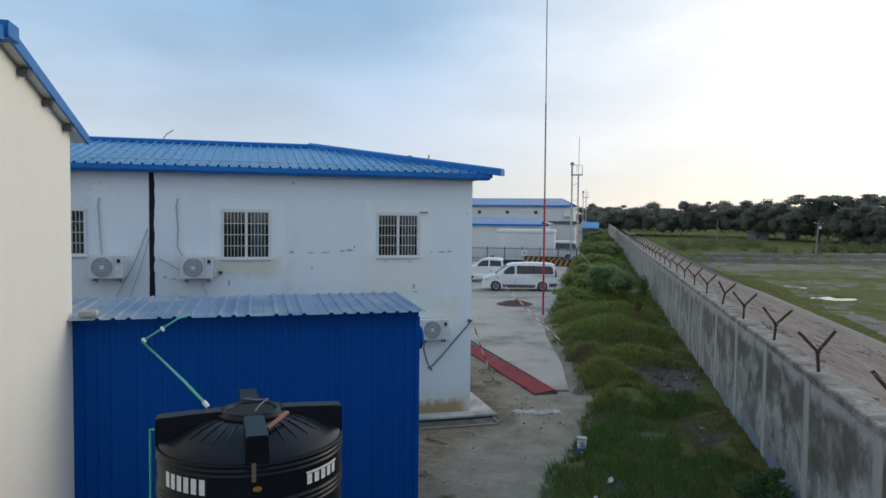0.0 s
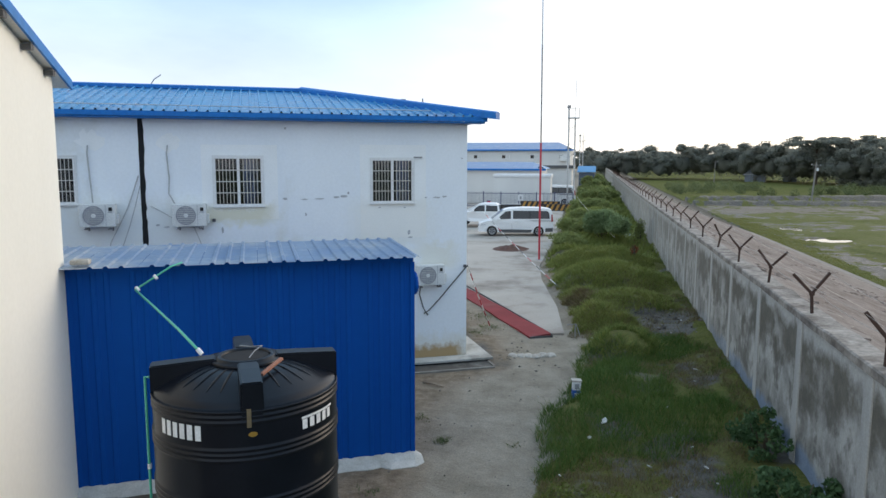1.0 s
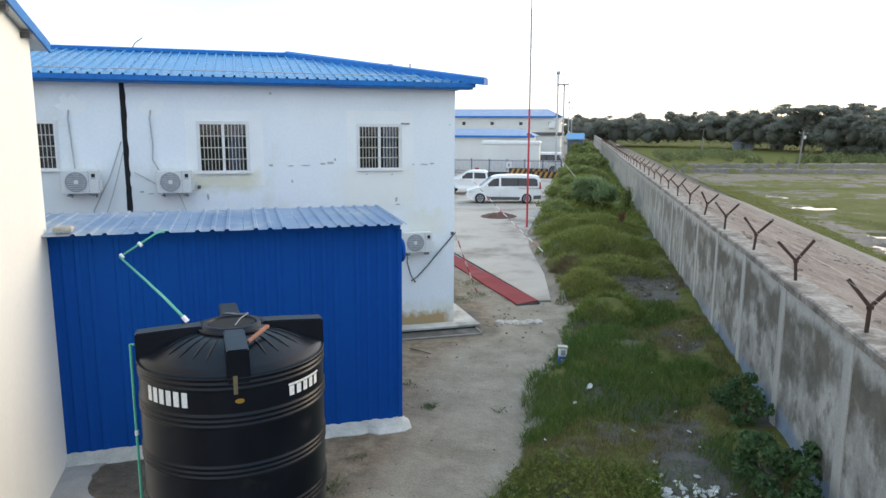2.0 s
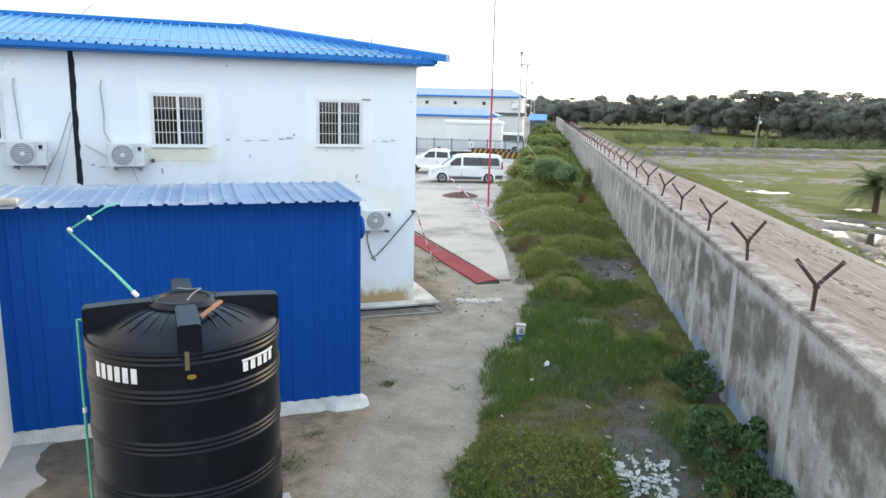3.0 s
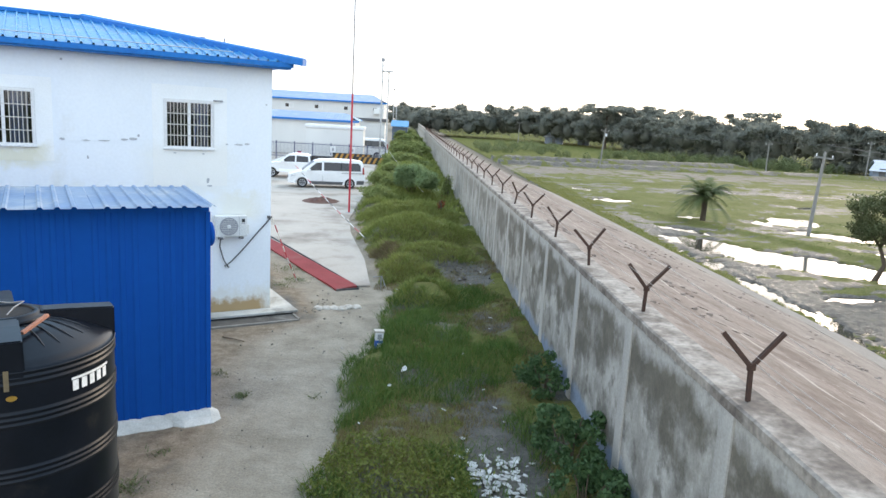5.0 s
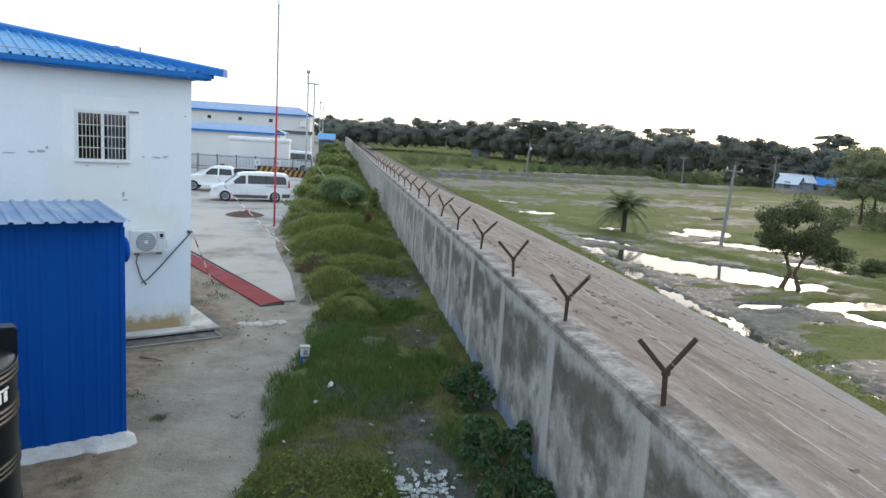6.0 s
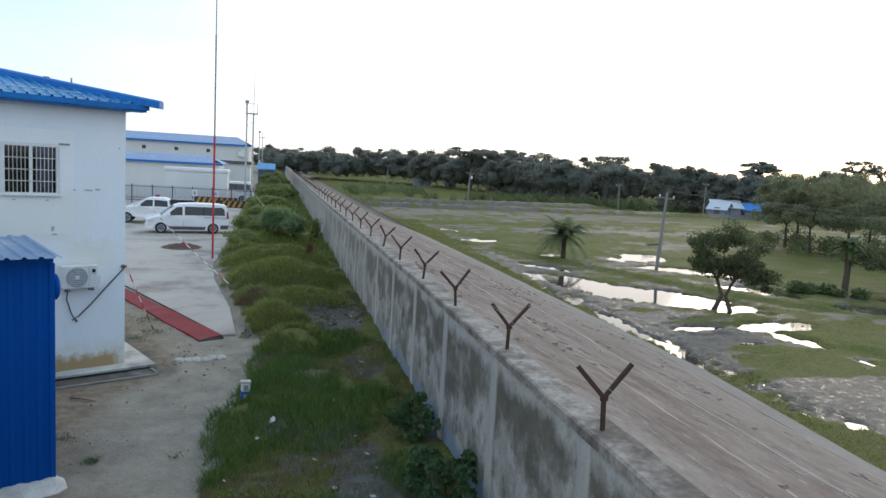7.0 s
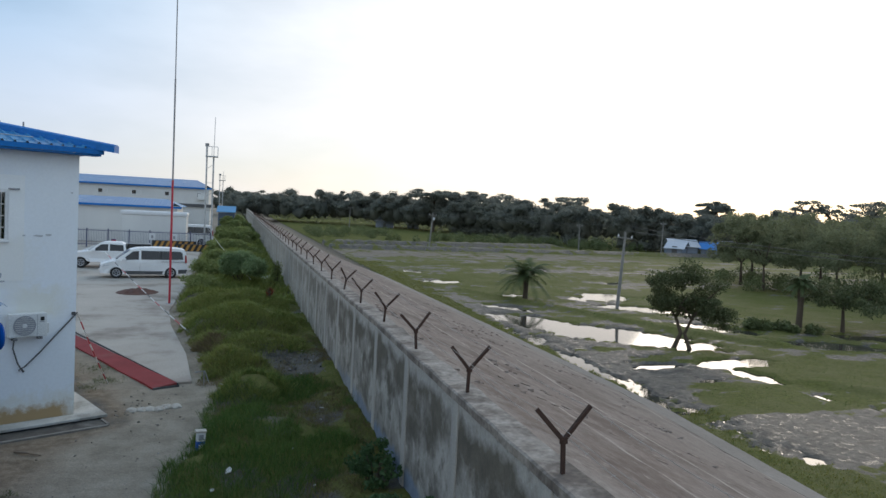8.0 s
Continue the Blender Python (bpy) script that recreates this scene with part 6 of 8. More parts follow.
corner = B @ Vector((0.03, -0.03, 2.2))
striped_rope("barrier_tape", (corner, (-3.62, 20.5, 0.05), 0.05), 0.016, (TAPE, RED_PAINT), "red and white barrier tape from the wall corner to the ground", 0.35)
striped_rope("barrier_tape", ((-6.9, 38.5, 2.35), (-1.95, 27.6, 0.12), 0.10), 0.018, (TAPE, RED_PAINT, TAPE, CABLE), "striped barrier tape sagging across the yard", 0.6)
striped_rope("guy_rope", ((-3.9, 78.0, 2.4), (0.3, 40.5, 0.9), 0.2), 0.009, (TAPE,), "pale guy rope running down into the bushes", 3.0)

marker = thing("marker_post", pose(-0.90, 14.65, 0, 0, 2, 12), "small blue and white marker post in the grass edge", "marker post")
part("lower_block", boxed(-0.085, 0.085, -0.07, 0.07, -0.05, 0.28, 0.008), material("marker_blue", (0.02, 0.10, 0.45), (0.03, 0.12, 0.4), 0.6), marker)
part("upper_block", boxed(-0.085, 0.085, -0.07, 0.07, 0.283, 0.46, 0.008), SIGN_WHITE, marker)
part("cap", boxed(-0.11, 0.10, -0.085, 0.085, 0.462, 0.50, 0.008), SACK, marker)
part("plate", boxed(-0.045, 0.045, -0.076, -0.071, 0.31, 0.42), AC_DARK, marker)
part("printed_square", boxed(-0.04, 0.04, -0.076, -0.071, 0.12, 0.22), SIGN_WHITE, marker)

# ---- vehicles ----
def loft_body(side, half, belt, roof_in):
    """A car body from its side outline (x, z), narrowed above the belt line."""
    bm = bmesh.new()
    top = max(z for _, z in side)

    def w(z):
        return half - roof_in * max(0.0, (z - belt) / (top - belt)) ** 1.2 - 0.05 * max(0.0, (0.45 - z) / 0.45)

    def endw(x):
        lo, hi = min(a for a, _ in side), max(a for a, _ in side)
        return 1 - 0.10 * max(0.0, 1 - (x - lo) / 0.5) ** 2 - 0.05 * max(0.0, 1 - (hi - x) / 0.3) ** 2

    cols = (-1, -0.72, 0, 0.72, 1)
    strips = [[bm.verts.new((x, s * w(z) * endw(x), z + (0.02 if abs(s) < 0.9 and z > belt else 0))) for s in cols] for x, z in side]
    n = len(side)
    for i in range(n):
        for k in range(4):
            bm.faces.new((strips[i][k], strips[i][k + 1], strips[(i + 1) % n][k + 1], strips[(i + 1) % n][k]))
    for s in (0, 4):
        f = bm.faces.new([strips[i][s] for i in range(n)])
        bmesh.ops.triangulate(bm, faces=[f])
    bmesh.ops.recalc_face_normals(bm, faces=bm.faces)
    return bm, w


def one_side(poly, w, s, lift=0.006):
    bm = bmesh.new()
    outer = [bm.verts.new((x, s * (w(z) + lift), z)) for x, z in poly]
    inner = [bm.verts.new((x, s * (w(z) - 0.02), z)) for x, z in poly]
    bm.faces.new(outer)
    n = len(poly)
    for i in range(n):
        bm.faces.new((outer[i], outer[(i + 1) % n], inner[(i + 1) % n], inner[i]))
    bmesh.ops.recalc_face_normals(bm, faces=bm.faces)
    return bm


def wheel(parent, x, s, half, r):
    wh = new("wheel")
    wh.parent = parent
    wh.location = (x, s * (half - 0.11), r)
    ty = lathe([(r * 0.62, -0.11), (r * 0.95, -0.11), (r, -0.08), (r, 0.08), (r * 0.95, 0.11), (r * 0.62, 0.11)], 32)
    bmesh.ops.rotate(ty, matrix=Matrix.Rotation(radians(90), 3, "X"), verts=ty.verts)
    part("tyre", ty, TYRE, wh)
    ri = lathe([(0.03, 0.10), (r * 0.60, 0.11), (r * 0.63, 0.125), (r * 0.60, 0.115), (r * 0.15, 0.09), (0.0, 0.1)], 24)
    bmesh.ops.rotate(ri, matrix=Matrix.Rotation(radians(90 if s < 0 else -90), 3, "X"), verts=ri.verts)
    part("rim", ri, RIM, wh)
    bm = bmesh.new()
    for k in range(5):
        c = Matrix.Rotation(2 * math.pi * k / 5, 4, "Y")
        box(bm, -0.035, 0.035, -0.008, 0.008, 0.05, r * 0.58, 0, Matrix.Translation((0, s * 0.118, 0)) @ c)
    part("spokes", bm, AC_DARK, wh)


def minivan(m, label, lower=None, group=""):
    """A long one-box van; its nose points along local -x."""
    van = thing("minivan", m, label, "van")
    side = [(-2.58, 0.32), (-2.60, 0.62), (-2.50, 0.88), (-2.15, 1.00), (-1.72, 1.10), (-1.20, 1.52), (-0.80, 1.80), (-0.45, 1.90), (0.6, 1.95), (1.9, 1.93), (2.38, 1.86), (2.47, 1.65), (2.54, 1.10), (2.57, 0.60), (2.52, 0.34),
            (2.05, 0.30), (1.98, 0.52), (1.80, 0.70), (1.55, 0.76), (1.30, 0.70), (1.12, 0.52), (1.05, 0.28), (-1.15, 0.28), (-1.22, 0.52), (-1.40, 0.70), (-1.65, 0.76), (-1.90, 0.70), (-2.08, 0.52), (-2.15, 0.30)]
    bm, w = loft_body(side, 0.94, 1.05, 0.14)
    part("body", bm, CAR_WHITE, van)
    for s in (-1, 1):
        part("front_window", one_side([(-1.32, 1.16), (-0.36, 1.20), (-0.36, 1.74), (-0.72, 1.70), (-1.02, 1.45)], w, s), CAR_GLASS, van)
        part("side_window", one_side([(-0.22, 1.20), (2.30, 1.22), (2.26, 1.62), (2.12, 1.74), (-0.22, 1.76)], w, s), CAR_GLASS, van)
        part("window_post", one_side([(0.92, 1.21), (0.98, 1.21), (0.98, 1.755), (0.92, 1.755)], w, s, 0.009), BLACK_PAINT, van)
        part("sill_cladding", one_side([(-1.12, 0.25), (1.03, 0.25), (1.10, 0.46), (-1.20, 0.46)], w, s, 0.014), CAR_GREY, van)
        part("bumper_corner", one_side([(2.0, 0.30), (2.50, 0.33), (2.55, 0.58), (2.02, 0.56)], w, s, 0.012), CAR_GREY, van)
        part("door_line", one_side([(-0.30, 0.46), (-0.29, 0.46), (-0.29, 1.86), (-0.30, 1.86)], w, s, 0.008), CAR_GREY, van)
        part("door_handle", one_side([(-0.12, 0.98), (0.10, 0.98), (0.10, 1.02), (-0.12, 1.02)], w, s, 0.03), CAR_WHITE, van)
        part("rail_line", one_side([(0.98, 1.06), (2.4, 1.06), (2.4, 1.085), (0.98, 1.085)], w, s, 0.008), CAR_GREY, van)
        part("tail_lamp", one_side([(2.40, 1.02), (2.54, 1.02), (2.50, 1.50), (2.41, 1.50)], w, s, 0.008), LAMP_RED, van)
        part("headlamp", one_side([(-2.46, 0.72), (-2.12, 0.78), (-2.00, 0.94), (-2.36, 0.86)], w, s, -0.03), LAMP_CLEAR, van)
        bm = boxed(-1.28, -1.10, s * 0.93 - 0.09 + 0.11 * s, s * 0.93 + 0.09 + 0.11 * s, 1.12, 1.30, 0.03)
        part("door_mirror", bm, CAR_WHITE, van)
        for x in (-1.65, 1.55):
            wheel(van, x, s, 0.94, 0.36)
    bm = bmesh.new()
    ring = [(-1.66, -0.78, 1.165), (-1.66, 0.78, 1.165), (-0.88, 0.70, 1.775), (-0.88, -0.70, 1.775)]
    bm.faces.new([bm.verts.new(p) for p in ring])
    bmesh.ops.translate(bm, verts=bm.verts, vec=(-0.012, 0, 0.012))
    part("windscreen", bm, CAR_GLASS, van)
    part("grille", boxed(-2.60, -2.52, -0.45, 0.45, 0.55, 0.74, 0.01), BLACK_PAINT, van)
    part("number_plate", boxed(-2.625, -2.61, -0.26, 0.26, 0.42, 0.53), SIGN_WHITE, van)
    return van


v0, v1 = Vector((-8.60, 47.4, 0)), Vector((-3.68, 49.0, 0))
yaw_van = math.degrees(math.atan2(v1.y - v0.y, v1.x - v0.x)) - 3
minivan(pose(-6.35, 48.75, 0.055, 0, 0, yaw_van - 4), "white passenger minivan with dark windows parked on the yard")


def pickup(m, label):
    """A double-cab pickup; its nose points along local -x."""
    car = thing("pickup_truck", m, label, "pickup")
    side = [(-2.55, 0.40), (-2.58, 0.70), (-2.48, 0.98), (-1.30, 1.10), (-0.55, 1.66), (-0.2, 1.75), (0.75, 1.75), (1.02, 1.62), (1.12, 1.12), (2.60, 1.10), (2.62, 0.55), (2.2, 0.45), (2.12, 0.62), (1.85, 0.82), (1.60, 0.85), (1.35, 0.82), (1.10, 0.62), (1.04, 0.42),
            (-1.10, 0.42), (-1.16, 0.62), (-1.40, 0.82), (-1.65, 0.85), (-1.90, 0.82), (-2.15, 0.62), (-2.2, 0.42)]
    bm, w = loft_body(side, 0.9, 1.1, 0.16)
    part("body", bm, CAR_WHITE, car)
    for s in (-1, 1):
        part("front_window", one_side([(-1.0, 1.16), (-0.02, 1.18), (-0.02, 1.62), (-0.45, 1.60)], w, s), CAR_GLASS, car)
        part("rear_window", one_side([(0.08, 1.18), (0.95, 1.18), (0.90, 1.58), (0.08, 1.62)], w, s), CAR_GLASS, car)
        part("headlamp", one_side([(-2.5, 0.78), (-2.1, 0.84), (-2.1, 1.0), (-2.4, 0.95)], w, s, -0.04), LAMP_CLEAR, car)
        part("door_mirror", boxed(-0.95, -0.78, s * 0.95 - 0.09, s * 0.95 + 0.09, 1.12, 1.3, 0.03), CAR_WHITE, car)
        for x in (-1.65, 1.6):
            wheel(car, x, s, 0.9, 0.37)
    bm = bmesh.new()
    bm.faces.new([bm.verts.new(p) for p in ((-1.27, -0.74, 1.13), (-1.27, 0.74, 1.13), (-0.60, 0.66, 1.64), (-0.60, -0.66, 1.64))])
    bmesh.ops.translate(bm, verts=bm.verts, vec=(-0.012, 0, 0.014))
    part("windscreen", bm, CAR_GLASS, car)
    part("bed_cover", boxed(1.13, 2.58, -0.80, 0.80, 1.11, 1.70, 0.06), CAR_GLASS, car, "dark canvas bed cover")
    part("grille", boxed(-2.60, -2.50, -0.5, 0.5, 0.62, 0.86, 0.01), BLACK_PAINT, car)
    return car


pickup(pose(-9.45, 55.0, 0.055, 0, 0, 4) @ Matrix.Scale(1.06, 4), "white double-cab pickup parked behind the minivan")
minivan(pose(-6.7, 84.0, 0.05, 0, 0, 3) @ Matrix.Scale(1.25, 4), "white van parked behind the site fence")
red_box = thing("fire_box", pose(-10.35, 62.0, 0.05), "dark red equipment box by the fence", "equipment box")
part("box", boxed(-0.16, 0.16, -0.12, 0.12, 0.0, 1.62, 0.03), RED_PAINT, red_box)
part("box_lid", boxed(-0.18, 0.18, -0.14, 0.14, 1.622, 1.68, 0.01), NAVY, red_box)

# ---- far end of the yard: fence, barrier, container, sheds, masts ----
fence = thing("site_fence", pose(0, 76.5, 0), "dark blue steel bar fence with two small sign plates", "fence")
for k in range(9):
    x = -19.1 + k * 1.95
    part("fence_post", boxed(x - 0.05, x + 0.05, -0.05, 0.05, -0.1, 1.95), NAVY, fence)
    if k < 8:
        for z in (0.35, 1.75):
            part("rail", boxed(x + 0.05, x + 1.90, -0.02, 0.02, z - 0.025, z + 0.025), NAVY, fence)
        for j in range(1, 13):
            part("bar", boxed(x + j * 0.15 - 0.012, x + j * 0.15 + 0.012, -0.012, 0.012, 0.2, 1.9), NAVY, fence)
for x in (-9.4, -7.3):
    part("sign_plate", boxed(x, x + 0.55, -0.06, -0.03, 0.95, 1.65), SIGN_WHITE, fence)
    part("sign_mark", boxed(x + 0.18, x + 0.37, -0.066, -0.061, 1.15, 1.45), AC_DARK, fence)


def hazard_barrier(m, length):
    bar = thing("hazard_barrier", m, "low concrete barrier painted in black and ochre stripes", "barrier", "striped barriers by the fence")
    part("core", boxed(0, length, 0.0, 0.35, 0.0, 0.72, 0.03), BLACK_PAINT, bar)
    n = int(length / 0.55)
    for k in range(n):
        x = 0.12 + k * 0.55
        if x + 0.6 > length:
            break
        bm = bmesh.new()
        f = bm.faces.new([bm.verts.new(p) for p in ((x, -0.006, 0.05), (x + 0.26, -0.006, 0.05), (x + 0.56, -0.006, 0.68), (x + 0.30, -0.006, 0.68))])
        g = bmesh.ops.extrude_face_region(bm, geom=[f])
        bmesh.ops.translate(bm, verts=[v for v in g["geom"] if isinstance(v, bmesh.types.BMVert)], vec=(0, 0.02, 0))
        bmesh.ops.recalc_face_normals(bm, faces=bm.faces)
        part("stripe", bm, YELLOW, bar)
    return bar


hazard_barrier(pose(-9.0, 75.2, 0.3), 4.2)
hazard_barrier(pose(-6.5, 74.4, 0.05, 0, 0, 2), 3.8)

cont = thing("storage_container", pose(0, 0, 0), "pale grey storage container with rounded white roof edge", "container")
part("box", boxed(-12.4, -6.05, 78.5, 81.0, 0.0, 3.42, 0.04), FAR_WALL, cont)
part("roof_cap", boxed(-12.5, -5.95, 78.4, 81.1, 3.42, 3.85, 0.15), SIGN_WHITE, cont)


def far_shed(name, x0, x1, y0, y1, eave, ridge, wins, label, hip=0.0):
    sh = thing(name, pose(0, 0, 0), label, "building")
    part("wall", boxed(x0, x1, y0, y1, -0.1, eave), FAR_WALL, sh)
    ro = new("roof")
    ro.parent = sh
    ym = (y0 + y1) / 2
    step = 1.1
    n = max(1, int((x1 + 0.6 - x0) / step))
    for k in range(n):
        a, b = x0 - 0.3 + k * step, min(x1 + 0.5, x0 - 0.3 + (k + 1) * step - 0.01)

        def top(u):
            return min(1.0, max(0.03, (x1 + 0.5 - u) / hip)) if hip else 1.0

        part("roof_sheet", ribbed(a, b, lambda u: 0.0, top, lambda u, v, lift: (u, y0 - 0.4 + v * (ym - y0 + 0.4), eave + 0.1 + v * (ridge - eave - 0.1) + lift), 0.36, 0.06, 0.04, 1), FAR_ROOF, ro)
    bm = bmesh.new()
    bm.faces.new([bm.verts.new(p) for p in ((x0 - 0.3, ym, ridge), (x1 + 0.5 - hip, ym, ridge), (x1 + 0.5, y1 + 0.4, eave + 0.1), (x0 - 0.3, y1 + 0.4, eave + 0.1))])
    part("back_slope", bm, BLUE_ROOF, ro)
    if hip:
        bm = bmesh.new()
        bm.faces.new([bm.verts.new(p) for p in ((x1 + 0.5 - hip, ym, ridge), (x1 + 0.5, y0 - 0.4, eave + 0.1), (x1 + 0.5, y1 + 0.4, eave + 0.1))])
        part("hip_slope", bm, BLUE_ROOF, ro)
    part("fascia", boxed(x0 - 0.3, x1 + 0.5, y0 - 0.46, y0 - 0.41, eave - 0.12, eave + 0.12), BLUE_TRIM, ro)
    for a, b, c, d in wins:
        wi = new("window")
        wi.parent = sh
        bm = bmesh.new()
        for q in ((a, b, d - 0.06, d), (a, b, c, c + 0.06), (a, a + 0.06, c, d), (b - 0.06, b, c, d), ((a + b) / 2 - 0.03, (a + b) / 2 + 0.03, c, d)):
            box(bm, q[0], q[1], y0 - 0.05, y0 - 0.004, q[2], q[3])
        part("frame", bm, PVC, wi)
        part("pane", boxed(a + 0.05, (a + b) / 2, y0 - 0.02, y0 - 0.004, c + 0.05, d - 0.05), CAR_GLASS, wi)
        part("sash", boxed((a + b) / 2 + 0.03, b - 0.07, y0 - 0.03, y0 - 0.004, c + 0.07, d - 0.07), FAR_WALL, wi)
    return sh


far_shed("far_hall", -40, -5.6, 115, 127, 7.15, 8.55, [(-21.4 + 4.68 * k, -20.05 + 4.68 * k, 5.75, 6.42) for k in range(-2, 4)], "long far white hall with blue sheet roof", 2.6)
far_shed("low_shed", -30, -7.8, 88, 96, 4.25, 5.2, [], "low white shed with blue sheet roof", 2.0)
annex = thing("flat_annex", pose(0, 0, 0), "flat-roofed pale annex with dark roof edge", "building")
part("wall", boxed(-9.0, -4.7, 100, 108, -0.1, 4.35), FAR_WALL, annex)
part("roof_edge", boxed(-9.2, -4.4, 99.7, 108.2, 4.35, 4.75, 0.03), CABLE, annex)
part("wall_unit", boxed(-7.2, -6.2, 114.3, 114.95, 5.4, 6.3, 0.03), AC_WHITE, annex)
SLATE = material("slate_blue_sheet", (0.07, 0.10, 0.15), (0.10, 0.13, 0.18), 0.7)
blue_hut = thing("blue_hut", pose(-1.35, 0, -0.1), "distant small hut with bright blue sheet roof", "hut")
part("wall", boxed(-3.6, -0.6, 140, 144, -0.1, 3.3), SLATE, blue_hut)
bm = bmesh.new()
bm.faces.new([bm.verts.new(p) for p in ((-3.9, 139.6, 3.4), (-0.4, 139.6, 3.4), (-0.4, 144.4, 4.5), (-3.9, 144.4, 4.5))])
g = bmesh.ops.extrude_face_region(bm, geom=list(bm.faces))
bmesh.ops.translate(bm, verts=[v for v in g["geom"] if isinstance(v, bmesh.types.BMVert)], vec=(0, 0, 0.1))
part("roof", bm, material("bright_blue_sheet", (0.02, 0.20, 0.42), (0.03, 0.24, 0.45), 0.5), blue_hut)


def light_tower(m, h, top, label):
    tw = thing("light_mast", m, label, "mast", "steel masts at the yard end")
    for dx, up in ((-0.42, 1.1), (0.28, 0.0)):
        part("column", tubed([(dx, 0, -0.1), (dx, 0, h + up)], 0.09, 8), PALE_STEEL, tw)
    k = 0
    z = 1.2
    while z < h - 0.6:
        part("rung", tubed([(-0.42, 0, z), (0.28, 0, z + (0.5 if k % 2 else 0.0))], 0.025, 6), PALE_STEEL, tw)
        z += 1.5
        k += 1
    part("platform", boxed(-0.55, 0.75, -0.4, 0.4, h - 0.12, h, 0.02), PALE_STEEL, tw)
    for x, y in ((-0.5, -0.38), (0.7, -0.38), (-0.5, 0.38), (0.7, 0.38), (0.1, -0.38)):
        part("guard_post", tubed([(x, y, h), (x, y, h + 1.0)], 0.025, 6), PALE_STEEL, tw)
    part("guard_rail", boxed(-0.52, 0.72, -0.40, -0.36, h + 0.96, h + 1.02), PALE_STEEL, tw)
    part("flood_lamp", boxed(-0.62, -0.22, -0.2, 0.2, h + 1.0, h + 1.35, 0.06), STEEL, tw)
    part("lightning_rod", tubed([(0.28, 0, h), (0.33, 0, top)], 0.035, 6), PALE_STEEL, tw)
    return tw


light_tower(pose(-3.85, 80.0, 0), 10.1, 14.3, "tall pale steel light mast with platform")
light_tower(pose(-5.1, 160.0, 0, 0, 0, 20), 10.0, 12.0, "distant pale steel light mast with platform")

# ---- poles, wires and huts in the fields ----
def utility_pole(x, y, h, lean, label, meter=False):
    po = thing("utility_pole", pose(x, y, FIELD_Z - 0.3, 0, lean, 15), label, "utility pole", "poles across the field")
    part("shaft", tubed([(0, 0, 0), (0, 0, h)], [0.13, 0.085], 10), POLE, po)
    part("cross_arm", boxed(-0.75, 0.75, -0.05, 0.05, h - 0.45, h - 0.35), POLE, po)
    for dx in (-0.65, 0.0, 0.65):
        part("insulator", tubed([(dx, 0, h - 0.35), (dx, 0, h - 0.18)], [0.04, 0.03], 8), SIGN_WHITE, po)
    if meter:
        part("meter_box", boxed(0.1, 0.4, -0.15, 0.15, h - 1.2, h - 0.75, 0.02), SIGN_WHITE, po)
    return po


utility_pole(30.0, 113.7, 6.3, 4, "grey concrete pole with crossarm by the field bank", True)
utility_pole(25.2, 43.4, 5.6, 4, "leaning grey pole with crossarm standing in the wet field")
utility_pole(78.5, 119.4, 6.7, 1, "pale concrete pole by the huts")
utility_pole(31.8, 220.0, 7.0, 1, "distant pole before the woods")
utility_pole(62.0, 122.0, 5.6, -1, "thin grey pole in front of the woods")
lines = thing("power_line", pose(0, 0, 0), "thin dark overhead lines across the field", "cable")
for a, b, sag in (((30.4, 113.7, 5.2), (62.0, 122.0, 4.6), 0.5), ((62.0, 122.0, 4.6), (78.5, 119.4, 5.4), 0.4), ((25.6, 43.4, 4.9), (60.0, 24.0, 4.2), 1.0), ((25.6, 43.4, 4.6), (60.0, 23.0, 3.9), 1.0)):
    a, b = Vector(a), Vector(b)
    part("wire", tubed([a.lerp(b, s) - Vector((0, 0, sag * 4 * s * (1 - s))) for s in (k / 12 for k in range(13))], 0.018, 5), CABLE, lines)


def hut(x, y, w, d, h, turn, roof_mat, label):
    hu = thing("village_hut", pose(x, y, FIELD_Z, 0, 0, turn), label, "hut", "huts beyond the field")
    part("wall", boxed(-w / 2, w / 2, 0, d, -0.1, h), HUT_WALL, hu)
    part("door", boxed(-0.5, 0.5, -0.05, -0.004, 0, 1.9), CABLE, hu)
    for s in (0, 1):
        bm = bmesh.new()
        ys = (-0.5, d / 2) if s == 0 else (d + 0.5, d / 2)
        f = bm.faces.new([bm.verts.new(p) for p in ((-w / 2 - 0.5, ys[0], h - 0.1), (w / 2 + 0.5, ys[0], h - 0.1), (w / 2 + 0.5, ys[1], h + 1.3), (-w / 2 - 0.5, ys[1], h + 1.3))])
        g = bmesh.ops.extrude_face_region(bm, geom=[f])
        bmesh.ops.translate(bm, verts=[v for v in g["geom"] if isinstance(v, bmesh.types.BMVert)], vec=(0, 0, 0.08))
        bmesh.ops.recalc_face_normals(bm, faces=bm.faces)
        part("roof_slope", bm, roof_mat, hu)
    return hu


HUT_WALL = material("blue_grey_tin_wall", (0.22, 0.26, 0.32), (0.16, 0.19, 0.24), 0.6, scale=1.5)
BLUE_TIN = material("blue_tin_sheet", (0.04, 0.20, 0.55), (0.06, 0.25, 0.58), 0.5)
hut(83.5, 119.0, 5.0, 6, 1.9, -20, TIN, "pale hut with tin roof among the trees")
hut(80.5, 118.0, 3.0, 4, 1.5, -50, TIN, "low lean-to hut with pale tin roof")
hut(88.6, 117.5, 3.8, 5, 1.6, -35, BLUE_TIN, "small hut with bright blue tin roof")
hut(94.0, 121.0, 3.0, 4, 1.9, -35, TIN, "small tin-roofed hut by the grove")
hut(58.0, 243.0, 4.0, 4, 1.6, -15, TIN, "low pale tin shelter beside the far woods")
hut(46.6, 238.0, 6.0, 5, 2.4, -15, TIN, "distant tin-roofed hut under the trees")

